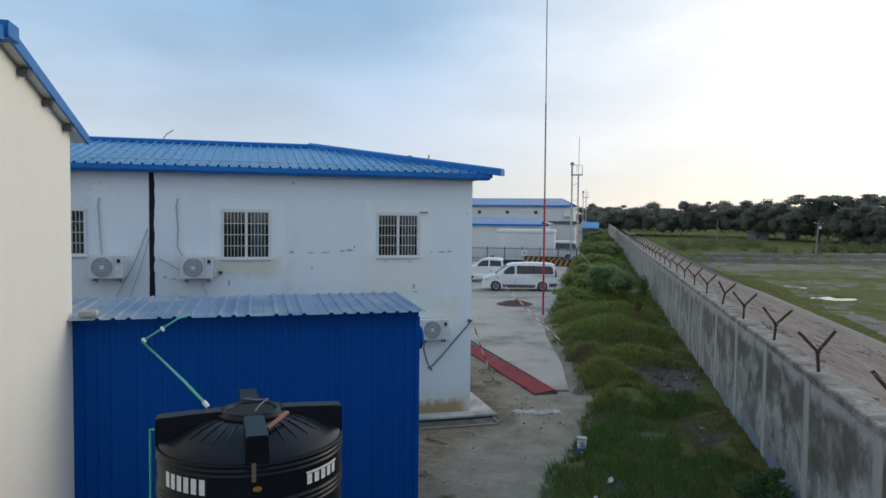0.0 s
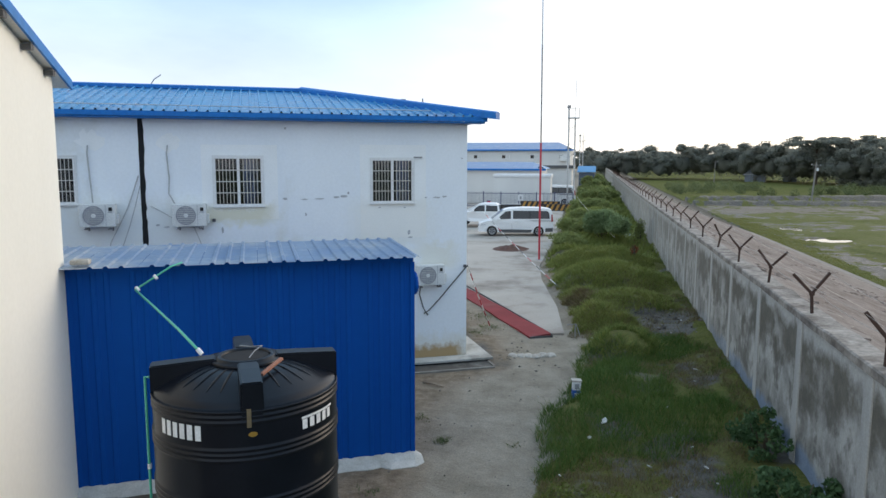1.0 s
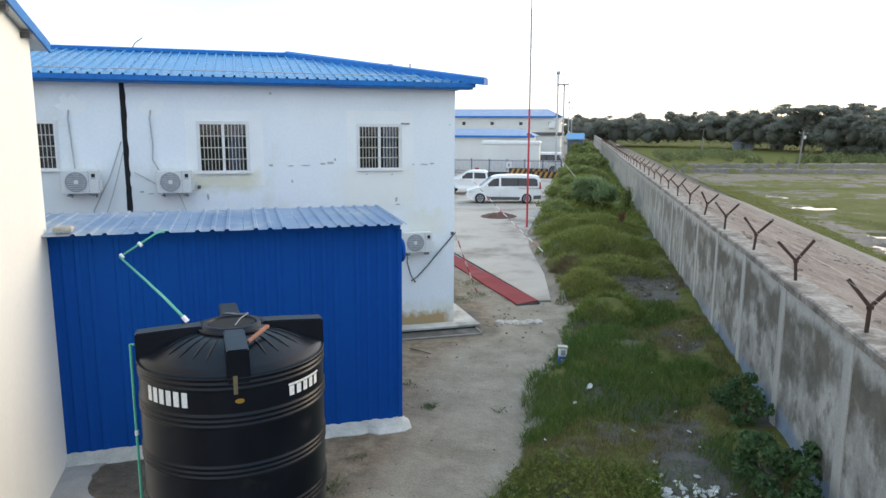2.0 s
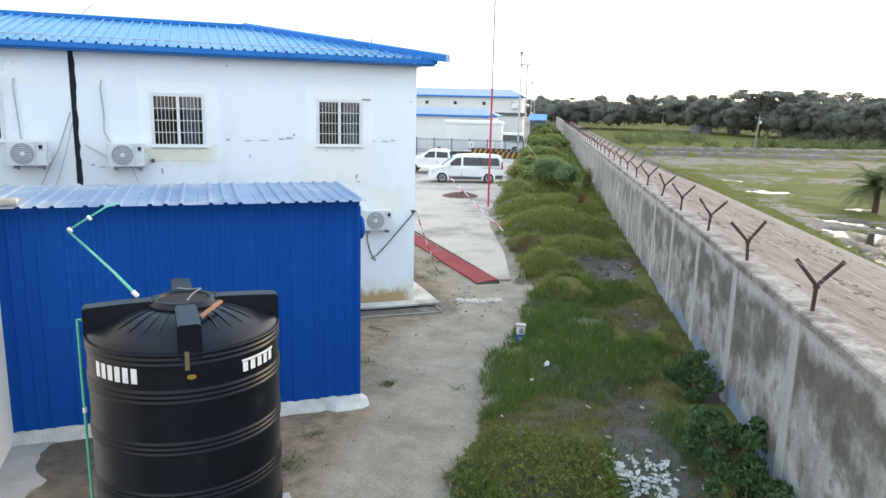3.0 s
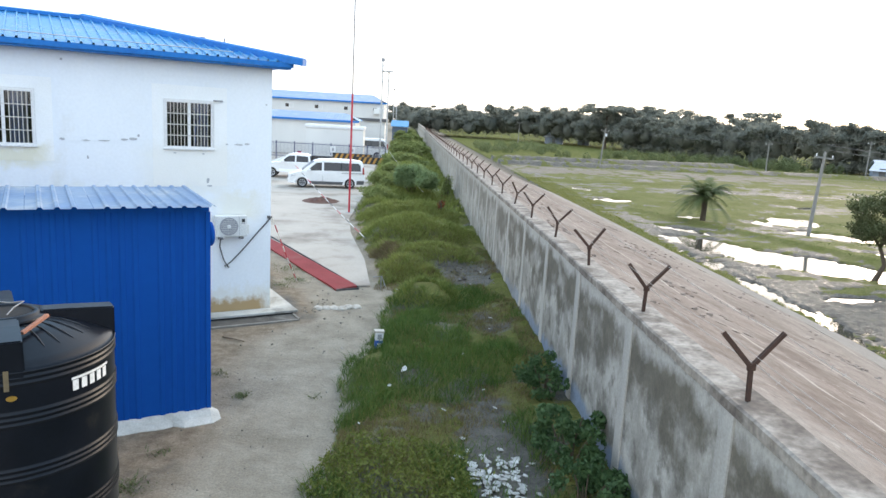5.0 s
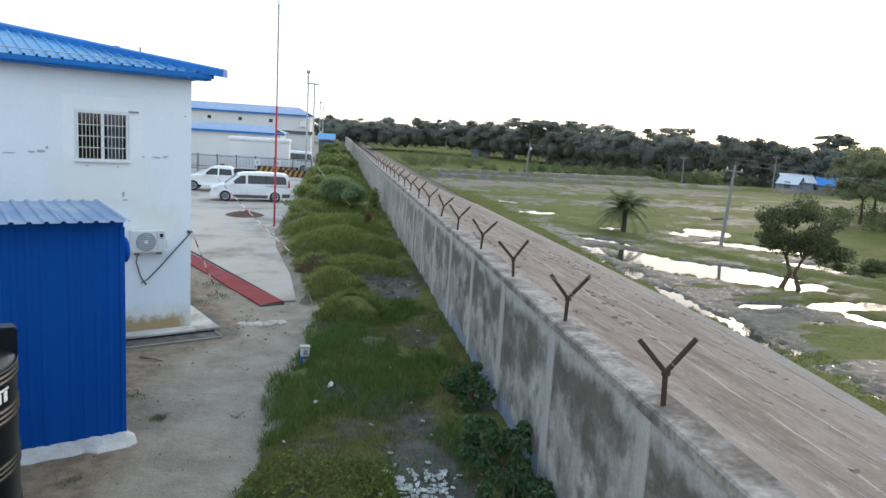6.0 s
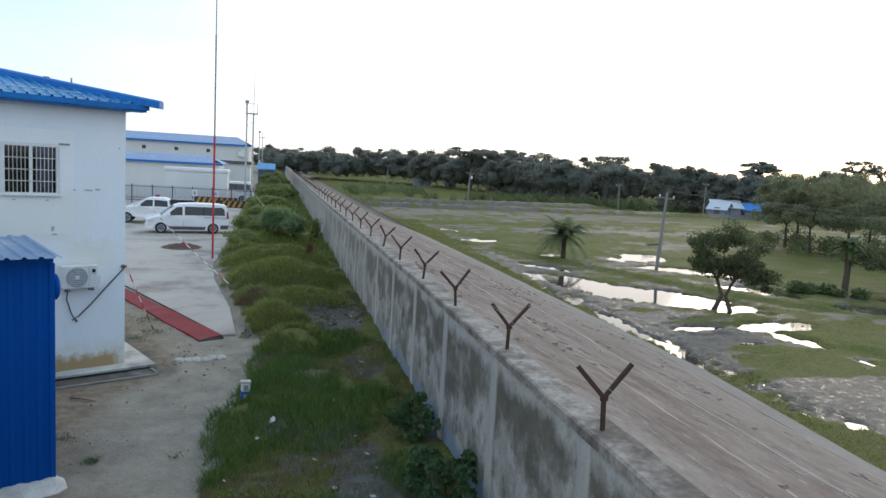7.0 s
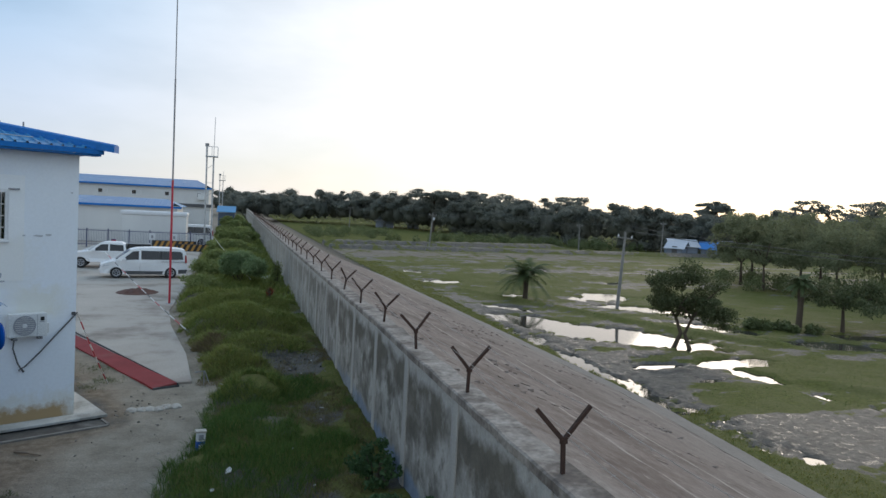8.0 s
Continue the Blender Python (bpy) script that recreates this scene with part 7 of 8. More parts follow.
# ---- vegetation ----
rng = np.random.default_rng(77)


def blades(rng, xy, zs, height, width, lean=0.5):
    """Bent grass blades, two quads each."""
    n = len(xy)
    h = height * rng.uniform(0.55, 1.25, n)
    a = rng.uniform(0, 2 * np.pi, n)
    l = lean * h * rng.uniform(0.2, 1.3, n)
    b = rng.uniform(0, 2 * np.pi, n)
    w = width * rng.uniform(0.7, 1.3, n)
    side = np.stack([np.cos(b) * w, np.sin(b) * w, 0 * w], 1)
    base = np.stack([xy[:, 0], xy[:, 1], zs - 0.03], 1)
    mid = base + np.stack([np.cos(a) * l * 0.35, np.sin(a) * l * 0.35, h * 0.62], 1)
    tip = base + np.stack([np.cos(a) * l, np.sin(a) * l, h], 1)
    v = np.stack([base - side, base + side, mid + side * 0.8, mid - side * 0.8, tip + side * 0.12, tip - side * 0.12], 1).reshape(-1, 3)
    k = np.arange(n)[:, None] * 6
    f = np.concatenate([k + np.array([[0, 1, 2, 3]]), k + np.array([[3, 2, 4, 5]])])
    return v, f


def verge_points(rng, count, y0, y1, keep):
    x = rng.uniform(-5.0, 2.68, count)
    y = rng.uniform(y0, y1, count)
    ok = np.array([keep(a, b) for a, b in zip(x, y)])
    return np.stack([x[ok], y[ok]], 1)


def grass_here(x, y):
    e = float(verge_edge(y)) + 0.35 * nz(x, y, 0.9, 7.0)
    if x < e + 0.1:
        return False
    if ((x - 1.55) / 0.95) ** 2 + ((y - 22.4) / 1.6) ** 2 < 0.9 + 1.3 * nz(x, y, 1.1):
        return random.random() < 0.22
    if ((x - 1.2) / 0.55) ** 2 + ((y - 9.4) / 1.3) ** 2 < 1 + 0.6 * nz(x, y, 1.3):
        return random.random() < 0.12
    return nz(x, y, 0.55, 2.0) + 0.5 * nz(x, y, 1.6, 9.0) > -0.55 + (0.5 if x > 2.0 else 0)


def grass_patch(name, count, y0, y1, height, width, mat, label, keep=grass_here, lean=0.6):
    pts = verge_points(rng, count, y0, y1, keep)
    zs = np.array([ground_at(a, b)[0] for a, b in pts])
    v, f = blades(rng, pts, zs, height, width, lean)
    return tagged(new(name, raw_mesh(name, v, f, mat)), label, "grass", kind="stuff")


def near_yellow(x, y):
    return grass_here(x, y) and ((x + 0.5) / 1.35) ** 2 + ((y - 8.7) / 1.15) ** 2 < 1.1 + 0.6 * nz(x, y, 1.5)


# brown blades here stand for the shading on one hummock's slope
def brown_shade_spot(x, y):
    return ((x + 1.15) / 0.55) ** 2 + ((y - 25.2) / 0.65) ** 2 < 1 + 1.2 * nz(x, y, 1.5, 14.0)


def yellow_hummock(x, y):
    near = ((x + 0.8) / 1.2) ** 2 + ((y - 22.0) / 1.5) ** 2
    far = ((x + 0.3) / 2.0) ** 2 + ((y - 33.6) / 1.5) ** 2
    return grass_here(x, y) and mound_height(x, y) > 0.05 and random.random() < 0.25 + 0.75 * (min(near, far) < 1.2)


def brown_hummock(x, y):
    return grass_here(x, y) and brown_shade_spot(x, y)


def hummock(x, y):
    return grass_here(x, y) and mound_height(x, y) > 0.05 and (not brown_shade_spot(x, y) or random.random() < 0.4)


def lush_zone(x, y):
    v = 0.8 * nz(x, y, 0.42, 5.0) + 0.4 * nz(x, y, 1.2, 6.0) - 0.25
    for a, b, rx, ry, k in LUSH_SPOTS:
        d = ((x - a) / rx) ** 2 + ((y - b) / ry) ** 2
        if d < 4:
            v += k * math.exp(-d)
    return v


def lush(x, y):
    return grass_here(x, y) and lush_zone(x, y) > 0.0


def short_green(x, y):
    return grass_here(x, y) and -0.35 < lush_zone(x, y) < 0.35


def dead(x, y):
    return grass_here(x, y) and lush_zone(x, y) < -0.02


grass_patch("lush_grass", 110000, 5.0, 24.0, 0.22, 0.005, GRASS, "lush tall green grass along the sandy track", lush, 0.9)
grass_patch("verge_grass", 90000, 5.0, 40.0, 0.13, 0.005, GRASS, "short green grass in the verge", short_green, 0.8)
grass_patch("dead_grass", 120000, 5.0, 28.0, 0.11, 0.005, DEAD_GRASS, "brown dead grass between the green tufts", dead, 0.9)
grass_patch("dry_grass", 40000, 5.0, 40.0, 0.12, 0.005, GRASS_DRY, "olive and yellow grass between the tufts")
pts = verge_points(rng, 52000, 6.0, 11.5, near_yellow)
zs = np.array([ground_at(a, b)[0] for a, b in pts]) + rng.uniform(0.0, 1.0, len(pts)) ** 0.7 * np.array([0.17 + 0.10 * nz(a, b, 3.0, 12.0) for a, b in pts])
v, f = leaf_quads(rng, np.column_stack([pts, zs]), 0.035, 1.8)
tagged(new("yellow_weeds", raw_mesh("yellow_weeds", v, f, YELLOW_WEED)), "yellow-green weeds in the grass verge", "weeds", kind="stuff")
grass_patch("hummock_grass", 150000, 18.0, 48.0, 0.21, 0.008, HUMMOCK_GRASS, "long soft green grass over the hummocks", hummock, 1.3)
grass_patch("hummock_dry_grass", 60000, 18.0, 48.0, 0.20, 0.008, GRASS_DRY, "yellowish soft grass over the hummocks", yellow_hummock, 1.3)
grass_patch("brown_hummock_grass", 60000, 23.5, 27.5, 0.22, 0.008, DEAD_GRASS, "brown grass for the shading on the side of a hummock", brown_hummock, 1.4)
grass_patch("far_verge_grass", 40000, 36.0, 160.0, 0.40, 0.03, HUMMOCK_GRASS, "tall rough grass along the far verge", grass_here, 0.8)
grass_patch("near_verge_grass", 6000, -6.0, 5.0, 0.13, 0.006, GRASS, "rough green grass along the wall", grass_here, 0.9)
tufts = np.concatenate([np.column_stack([rng.normal(a, r * 0.45, n), rng.normal(b, r * 0.45, n)]) for a, b, r, n in
                        ((-3.2, 11.93, 0.16, 170), (-3.95, 13.0, 0.30, 110), (-3.85, 9.75, 0.18, 60), (-3.92, 8.75, 0.28, 200), (-3.75, 21.0, 0.5, 300), (-4.2, 22.6, 0.8, 420), (-4.1, 20.2, 0.5, 160), (-1.9, 12.0, 0.15, 40))])
v, f = blades(rng, tufts, np.array([ground_at(a, b)[0] for a, b in tufts]), 0.075, 0.008, 1.3)
tagged(new("track_tufts", raw_mesh("track_tufts", v, f, SCRUB_LEAF)), "small green weed tufts on the sandy track", "grass", kind="stuff")


def bush(x, y, r, h, leaves, size, mat, label, seed, name="bush", stretch=3.0):
    """A low shrub: stems and loose leaf clumps."""
    rg = np.random.default_rng(seed)
    z = ground_at(x, y)[0]
    open_form = 0.62 if name == "weed_shrub" else 1.0
    bu = thing(name, pose(x, y, z), label, "bush", "bushes along the verge")
    for k in range(6):
        a = rg.uniform(0, 6.28)
        rr = r * rg.uniform(0.2, 0.7)
        bm = tube(bmesh.new(), [(0.1 * math.cos(a), 0.1 * math.sin(a), -0.05), (rr * 0.6 * math.cos(a), rr * 0.6 * math.sin(a), h * 0.5 * open_form), (rr * math.cos(a), rr * math.sin(a), h * 0.85 * open_form)], [0.03 * open_form, 0.02 * open_form, 0.008], 5, False)
        part("stem", bm, BARK, bu)
    clumps = []
    for k in range(16):
        a, q = rg.uniform(0, 6.28), r * math.sqrt(rg.uniform(0, 1)) * (0.75 + 0.4 * (1 - open_form))
        zz = h * rg.uniform(0.25, 0.80) * (1 - 0.45 * (q / r) ** 2)
        clumps.append((q * math.cos(a), q * math.sin(a), zz, open_form * r * rg.uniform(0.25, 0.45), open_form * r * rg.uniform(0.25, 0.45), open_form * h * rg.uniform(0.16, 0.28)))
    pts = in_clumps(rg, clumps, leaves // 16, 0.3)
    pts[:, 2] = np.maximum(pts[:, 2], 0.03)
    v, f = leaf_quads(rg, pts, size, stretch)
    ob = new("foliage", raw_mesh("foliage", v, f, mat))
    ob.parent = bu
    return bu


bush(-0.35, 42.2, 1.75, 2.0, 16000, 0.05, FEATHERY, "large feathery green bush in the verge", 1, "bush", 6.0)
bush(-1.9, 45.0, 1.5, 1.4, 6000, 0.06, BUSH, "low green bush beside the feathery bush", 2)
bush(-2.3, 39.0, 1.2, 0.8, 5000, 0.06, BUSH, "low green bush by the yard edge", 3)
bush(-0.9, 56.0, 2.0, 1.7, 8000, 0.09, BUSH, "rounded green bush along the wall", 4)
bush(-1.0, 67.0, 2.3, 1.9, 8000, 0.10, BUSH, "rounded green bush along the wall", 5)
bush(-1.2, 84.0, 2.6, 2.5, 8000, 0.13, BUSH, "rounded green bush along the far wall", 6)
bush(-1.2, 104.0, 2.6, 2.8, 7000, 0.16, BUSH, "dark green bush along the far wall", 7)
bush(-1.4, 128.0, 2.8, 3.3, 6000, 0.2, BUSH, "dark green bush along the far wall", 8)
bush(1.9, 45.5, 0.4, 1.7, 800, 0.06, BUSH, "thin green sapling against the wall", 9)
bush(2.25, 12.2, 0.62, 1.0, 1500, 0.058, WEED, "broad-leaved weed against the wall", 10, "weed_shrub", 1.5)
bush(2.15, 9.5, 0.75, 1.05, 2700, 0.058, WEED, "broad-leaved weed shrub against the wall", 11, "weed_shrub", 1.5)
bush(2.1, 8.2, 0.62, 0.8, 1900, 0.058, WEED, "broad-leaved weed shrub against the wall", 12, "weed_shrub", 1.5)
bush(1.1, 34.0, 0.25, 0.6, 90, 0.07, RED_PLANT, "small red-brown dying weed", 14, "red_weed", 2.0)
bush(1.6, 44.6, 0.35, 0.35, 90, 0.08, RED_PLANT, "small red-brown dying weed", 15, "red_weed", 2.0)

# litter: broken tiles by the wall foot and scattered scraps
tile_me = []
for k in range(5):
    pts = [(0.07 * rng.uniform(0.6, 1.2) * math.cos(t), 0.05 * rng.uniform(0.6, 1.2) * math.sin(t)) for t in (0.2, 1.3, 2.4, 3.6, 4.7, 5.6)]
    tile_me.append(mesh_of("tile_shard", prism(pts, 0, 0.012), LITTER))
pile = thing("rubble_patch", pose(1.12, 9.2, 0), "scatter of broken white tile shards on bare soil", "rubble")
for k in range(130):
    x, y = float(rng.normal(0, 0.27)), float(rng.normal(0, 0.38))
    ob = new("tile_shard", tile_me[k % 5])
    ob.parent = pile
    z = ground_at(1.12 + x, 9.2 + y)[0]
    s = float(rng.uniform(0.45, 1.45))
    ob.matrix_local = pose(x, y, z + 0.005 + 0.02 * float(rng.uniform(0, 1)), float(rng.normal(0, 12)), float(rng.normal(0, 12)), float(rng.uniform(0, 360))) @ Matrix.Diagonal((s, s, 1, 1))
for k, (x, y, s) in enumerate(((0.41, 11.35, 1.6), (1.8, 17.0, 1.5), (-0.31, 12.97, 2.0), (-0.57, 12.35, 1.6), (1.32, 11.56, 0.9), (1.4, 10.9, 0.7), (1.2, 12.4, 0.7), (1.7, 16.2, 0.8), (0.9, 13.9, 0.6), (-1.0, 10.6, 0.6), (1.9, 24.0, 1.2), (2.0, 22.0, 1.0), (-0.6, 19.6, 1.5), (1.6, 20.8, 1.0), (-3.2, 21.4, 0.9), (-2.9, 21.0, 0.7), (-1.7, 14.8, 0.5), (-2.6, 7.4, 0.5))):
    ob = new("litter_scrap", tile_me[k % 5])
    ob.matrix_world = pose(x, y, ground_at(x, y)[0] + 0.08 * (x > -1.4), float(rng.normal(0, 10)), float(rng.normal(0, 14)), float(rng.uniform(0, 360))) @ Matrix.Diagonal((s * 0.8, s * 0.6, 1.2, 1))
    tagged(ob, "pale scrap of litter lying in the grass", "litter", "litter along the verge")
tagged(part("dead_branch", tubed([(-4.4, 15.2, 0.02), (-4.15, 15.02, 0.05), (-3.85, 14.9, 0.03)], [0.02, 0.018, 0.01], 6), STICK), "dry crooked branch lying on the soil", "branch")
slab_w = part("concrete_slab", boxed(-0.45, 0.45, -0.35, 0.35, -0.05, 0.10, 0.02), PALE_CONCRETE)
slab_w.matrix_world = pose(1.35, 34.2, 0.12)
tagged(slab_w, "pale concrete pit cover beside the wall", "slab")
slab_w2 = part("concrete_slab", boxed(-0.7, 0.5, -1.2, 1.0, -0.05, 0.10, 0.02), PALE_CONCRETE)
slab_w2.matrix_world = pose(1.7, 49.0, 0.14)
tagged(slab_w2, "pale concrete pit cover beside the wall", "slab")
pebbles = bmesh.new()
for k in range(170):
    x, y = (float(rng.normal(-2.9, 0.7)), float(rng.normal(18.2, 1.3))) if k < 90 else (float(rng.uniform(-3.8, -1.7)), float(rng.uniform(7, 17)))
    if x > float(verge_edge(y)) or (x < -3.0 and y > 17.2):
        continue
    s = float(rng.uniform(0.008, 0.032)) * (1.0 if k < 90 else 0.6)
    box(pebbles, -s, s, -s * 0.7, s * 0.7, -s * 0.5, s * 0.5, 0, pose(x, y, ground_at(x, y)[0] + s * 0.1, float(rng.uniform(0, 90)), float(rng.uniform(0, 90)), float(rng.uniform(0, 90))))
tagged(part("track_pebbles", pebbles, material("dark_pebble", (0.12, 0.10, 0.085), (0.24, 0.22, 0.19), 0.9, per_piece=0.4)), "small dark stones scattered on the sandy track", "pebbles", kind="stuff")
stones = bmesh.new()
for k in range(46):
    x, y = float(rng.normal(1.5, 0.6)), float(rng.normal(22.6, 1.3))
    if x > 2.6:
        continue
    s = float(rng.uniform(0.012, 0.06))
    m = pose(x, y, ground_at(x, y)[0] + s * 0.2, float(rng.uniform(0, 90)), float(rng.uniform(0, 90)), float(rng.uniform(0, 90)))
    box(stones, -s, s, -s * 0.8, s * 0.8, -s * 0.6, s * 0.6, 0, m)
tagged(part("rubble_stones", stones, material("dark_rubble_stone", (0.10, 0.09, 0.08), (0.20, 0.185, 0.17), 0.9, per_piece=0.3)), "loose grey rubble stones on bare soil", "rubble", kind="stuff")


def crown_tree(x, y, h, trunk_h, crown_r, crown_h, leaves, size, seed, label, mat=TREE_LEAF, lean=0.0, clumps=22, group="trees round the field", lobes=(), turn=0.0, base=FIELD_Z, flat=1.0, girth=0.035):
    """A tree: tapered trunk, limbs and a crown of leaf clumps with gaps."""
    rg = np.random.default_rng(seed)
    tr = thing("tree", pose(x, y, base - 0.05, 0, 0, turn), label, "tree", group)
    bm = bmesh.new()
    stems = [(-0.5, 0.9), (0.5, 0.8)] if lobes else [(0.0, 1.0)]
    ends = []
    for dx, k in stems:
        p0 = Vector((dx * 0.8, 0, -0.1))
        p1 = Vector((dx * 0.18 + lean * 0.4, 0.05, trunk_h * (0.5 if lobes else 0.55)))
        p2 = Vector(((dx * 0.75 if lobes else 0.0) + lean, 0.1 - 0.3 * dx, trunk_h))
        r0 = girth * h * k
        tube(bm, [p0, p1, p2], [r0, r0 * 0.75, r0 * 0.55], 8, False)
        for j in range(5):
            a = rg.uniform(0, 6.28)
            q = crown_r * rg.uniform(0.4, 0.85)
            e = Vector((p2.x + q * math.cos(a), p2.y + q * math.sin(a), trunk_h + crown_h * rg.uniform(0.25, 0.85)))
            mid = p2.lerp(e, 0.5) + Vector((0, 0, crown_h * 0.08))
            tube(bm, [p2, mid, e], [r0 * 0.45, r0 * 0.28, r0 * 0.1], 6, False)
            ends.append(e)
    part("trunk", bm, BARK, tr)
    cl = []
    for k in range(clumps):
        if lobes:
            lx, ly, lz, lr, lh = lobes[k % len(lobes)]
            g = Vector(rg.normal(0, 1, 3)).normalized() * rg.uniform(0.25, 0.95)
            c = Vector((lx + lr * g.x, ly + lr * g.y, lz + lh * g.z))
        elif k < len(ends):
            c = ends[k]
        else:
            a, q = rg.uniform(0, 6.28), crown_r * math.sqrt(rg.uniform(0, 1)) * 0.9
            c = Vector((lean + q * math.cos(a), q * math.sin(a), trunk_h + crown_h * (rg.uniform(0.1, 0.95)) * (1 - 0.4 * (q / crown_r) ** 2)))
        s = crown_r * rg.uniform(0.13, 0.32) * (1.15 if lobes else 1.0)
        cl.append((c.x, c.y, c.z, s, s, s * rg.uniform(0.5, 0.8) * flat))
    v, f = leaf_quads(rg, in_clumps(rg, cl, leaves // clumps, 0.25), size, 2.0)
    ob = new("crown", raw_mesh("crown", v, f, mat))
    ob.parent = tr
    return tr


def leaf_cores(rg, clumps, k=0.72):
    """Ragged inner masses that close the crowns behind their loose leaves."""
    cube = bmesh.new()
    bmesh.ops.create_cube(cube, size=2.0)
    bmesh.ops.subdivide_edges(cube, edges=cube.edges, cuts=1, use_grid_fill=True)
    cube.verts.ensure_lookup_table()
    base = np.array([v.co.normalized() for v in cube.verts])
    quads = np.array([[v.index for v in f.verts] for f in cube.faces])
    cube.free()
    vs, fs = [], []
    for x, y, z, rx, ry, rz in clumps:
        q = base * (k * rg.uniform(0.5, 1.15, (len(base), 1)))
        vs.append(q * np.array([[rx, ry, rz]]) + np.array([[x, y, z]]))
        fs.append(quads + len(base) * (len(vs) - 1))
    return np.concatenate(vs), np.concatenate(fs)


def palm(x, y, h, fr, seed, label):
    rg = np.random.default_rng(seed)
    pa = thing("palm_tree", pose(x, y, FIELD_Z - 0.05), label, "palm", "palms in the field")
    part("trunk", tubed([(0, 0, -0.1), (0.03, 0, h * 0.5), (0.0, 0.02, h)], [0.20, 0.17, 0.22], 10), BARK, pa)
    for k in range(44):
        a = 2 * math.pi * k / 44 + rg.uniform(-0.15, 0.15)
        rise = rg.uniform(-0.25, 1.45)
        pts = []
        for s in np.linspace(0, 1, 9):
            q = fr * s * (0.75 if rise > 0.8 else 1.0)
            pts.append(np.array([q * math.cos(a), q * math.sin(a), h + fr * (rise * s * 0.85 - 0.62 * s * s)]))
        vs, fs = [], []
        side = np.array([-math.sin(a), math.cos(a), 0])
        for i in range(1, 9):
            for sg in (-1, 1):
                for half in (0, 0.25, 0.5, 0.75):
                    p = pts[i - 1] * (1 - half) + pts[i] * half
                    d = (pts[i] - pts[i - 1])
                    d = d / np.linalg.norm(d)
                    ll = fr * 0.26 * (1 - 0.5 * i / 8)
                    tip = p + side * sg * ll * 0.8 + d * ll * 0.55 + np.array([0, 0, -ll * 0.25])
                    w = d * 0.026
                    b0 = len(vs)
                    vs += [p - w, p + w, tip + w * 0.3, tip - w * 0.3]
                    fs.append((b0, b0 + 1, b0 + 2, b0 + 3))
        ob = new("frond", raw_mesh("frond", np.array(vs), np.array(fs), PALM_LEAF))
        ob.parent = pa
    return pa


palm(19.3, 46.0, 1.9, 2.15, 41, "short shaggy date palm in the wet field")
palm(32.1, 34.1, 2.9, 1.05, 42, "slim palm beside the leafy trees")
# two leafy lobes over crossing stems, the lower one drooping to the side: x, y, z, radius, half height
crown_tree(20.6, 29.2, 5.2, 1.5, 2.0, 2.4, 15000, 0.075, 51, "leafy tree with split trunk standing in a pool", clumps=72, girth=0.028, turn=-35,
           lobes=((-0.75, 0.0, 3.25, 1.3, 1.25), (-1.15, 0.3, 2.35, 1.0, 0.8), (0.95, 0.0, 2.6, 1.1, 1.1), (1.5, -0.2, 1.75, 0.8, 0.8), (0.1, 0.2, 3.5, 0.9, 0.8), (0.3, 0.6, 2.2, 1.0, 0.7)))
crown_tree(34.5, 33.2, 4.0, 1.5, 3.1, 1.7, 7000, 0.10, 52, "dark low spreading tree at the pool edge", clumps=30)
crown_tree(41.0, 33.0, 4.4, 1.6, 3.3, 2.0, 7000, 0.11, 53, "dark low spreading tree at the pool edge", clumps=30)
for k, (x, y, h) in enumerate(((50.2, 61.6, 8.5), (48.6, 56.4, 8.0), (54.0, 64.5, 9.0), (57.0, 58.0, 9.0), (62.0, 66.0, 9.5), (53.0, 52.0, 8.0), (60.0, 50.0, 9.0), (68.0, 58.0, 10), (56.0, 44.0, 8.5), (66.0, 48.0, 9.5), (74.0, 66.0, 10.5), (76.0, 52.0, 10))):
    crown_tree(x, y, h, 2.4, 3.2 if k < 2 else 4.3, h - 3.0, 7600, 0.15, 60 + k, "grove tree with slim dark trunk and loose crown", HAZED_GROVE_LEAF, clumps=40, group="grove beyond the pools", girth=0.02)
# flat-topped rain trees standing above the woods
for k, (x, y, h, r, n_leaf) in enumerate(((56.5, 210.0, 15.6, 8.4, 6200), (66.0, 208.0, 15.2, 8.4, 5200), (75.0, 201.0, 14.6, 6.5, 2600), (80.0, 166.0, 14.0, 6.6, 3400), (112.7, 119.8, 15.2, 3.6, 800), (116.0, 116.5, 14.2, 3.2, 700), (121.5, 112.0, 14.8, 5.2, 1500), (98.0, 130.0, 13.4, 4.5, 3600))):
    crown_tree(x, y, h, h * 0.62, r, h * 0.26, n_leaf, 0.34, 90 + k, "tall flat-topped tree above the far woods", HAZED_WOODS_LEAF, clumps=34, group="tall trees above the woods", flat=0.42)

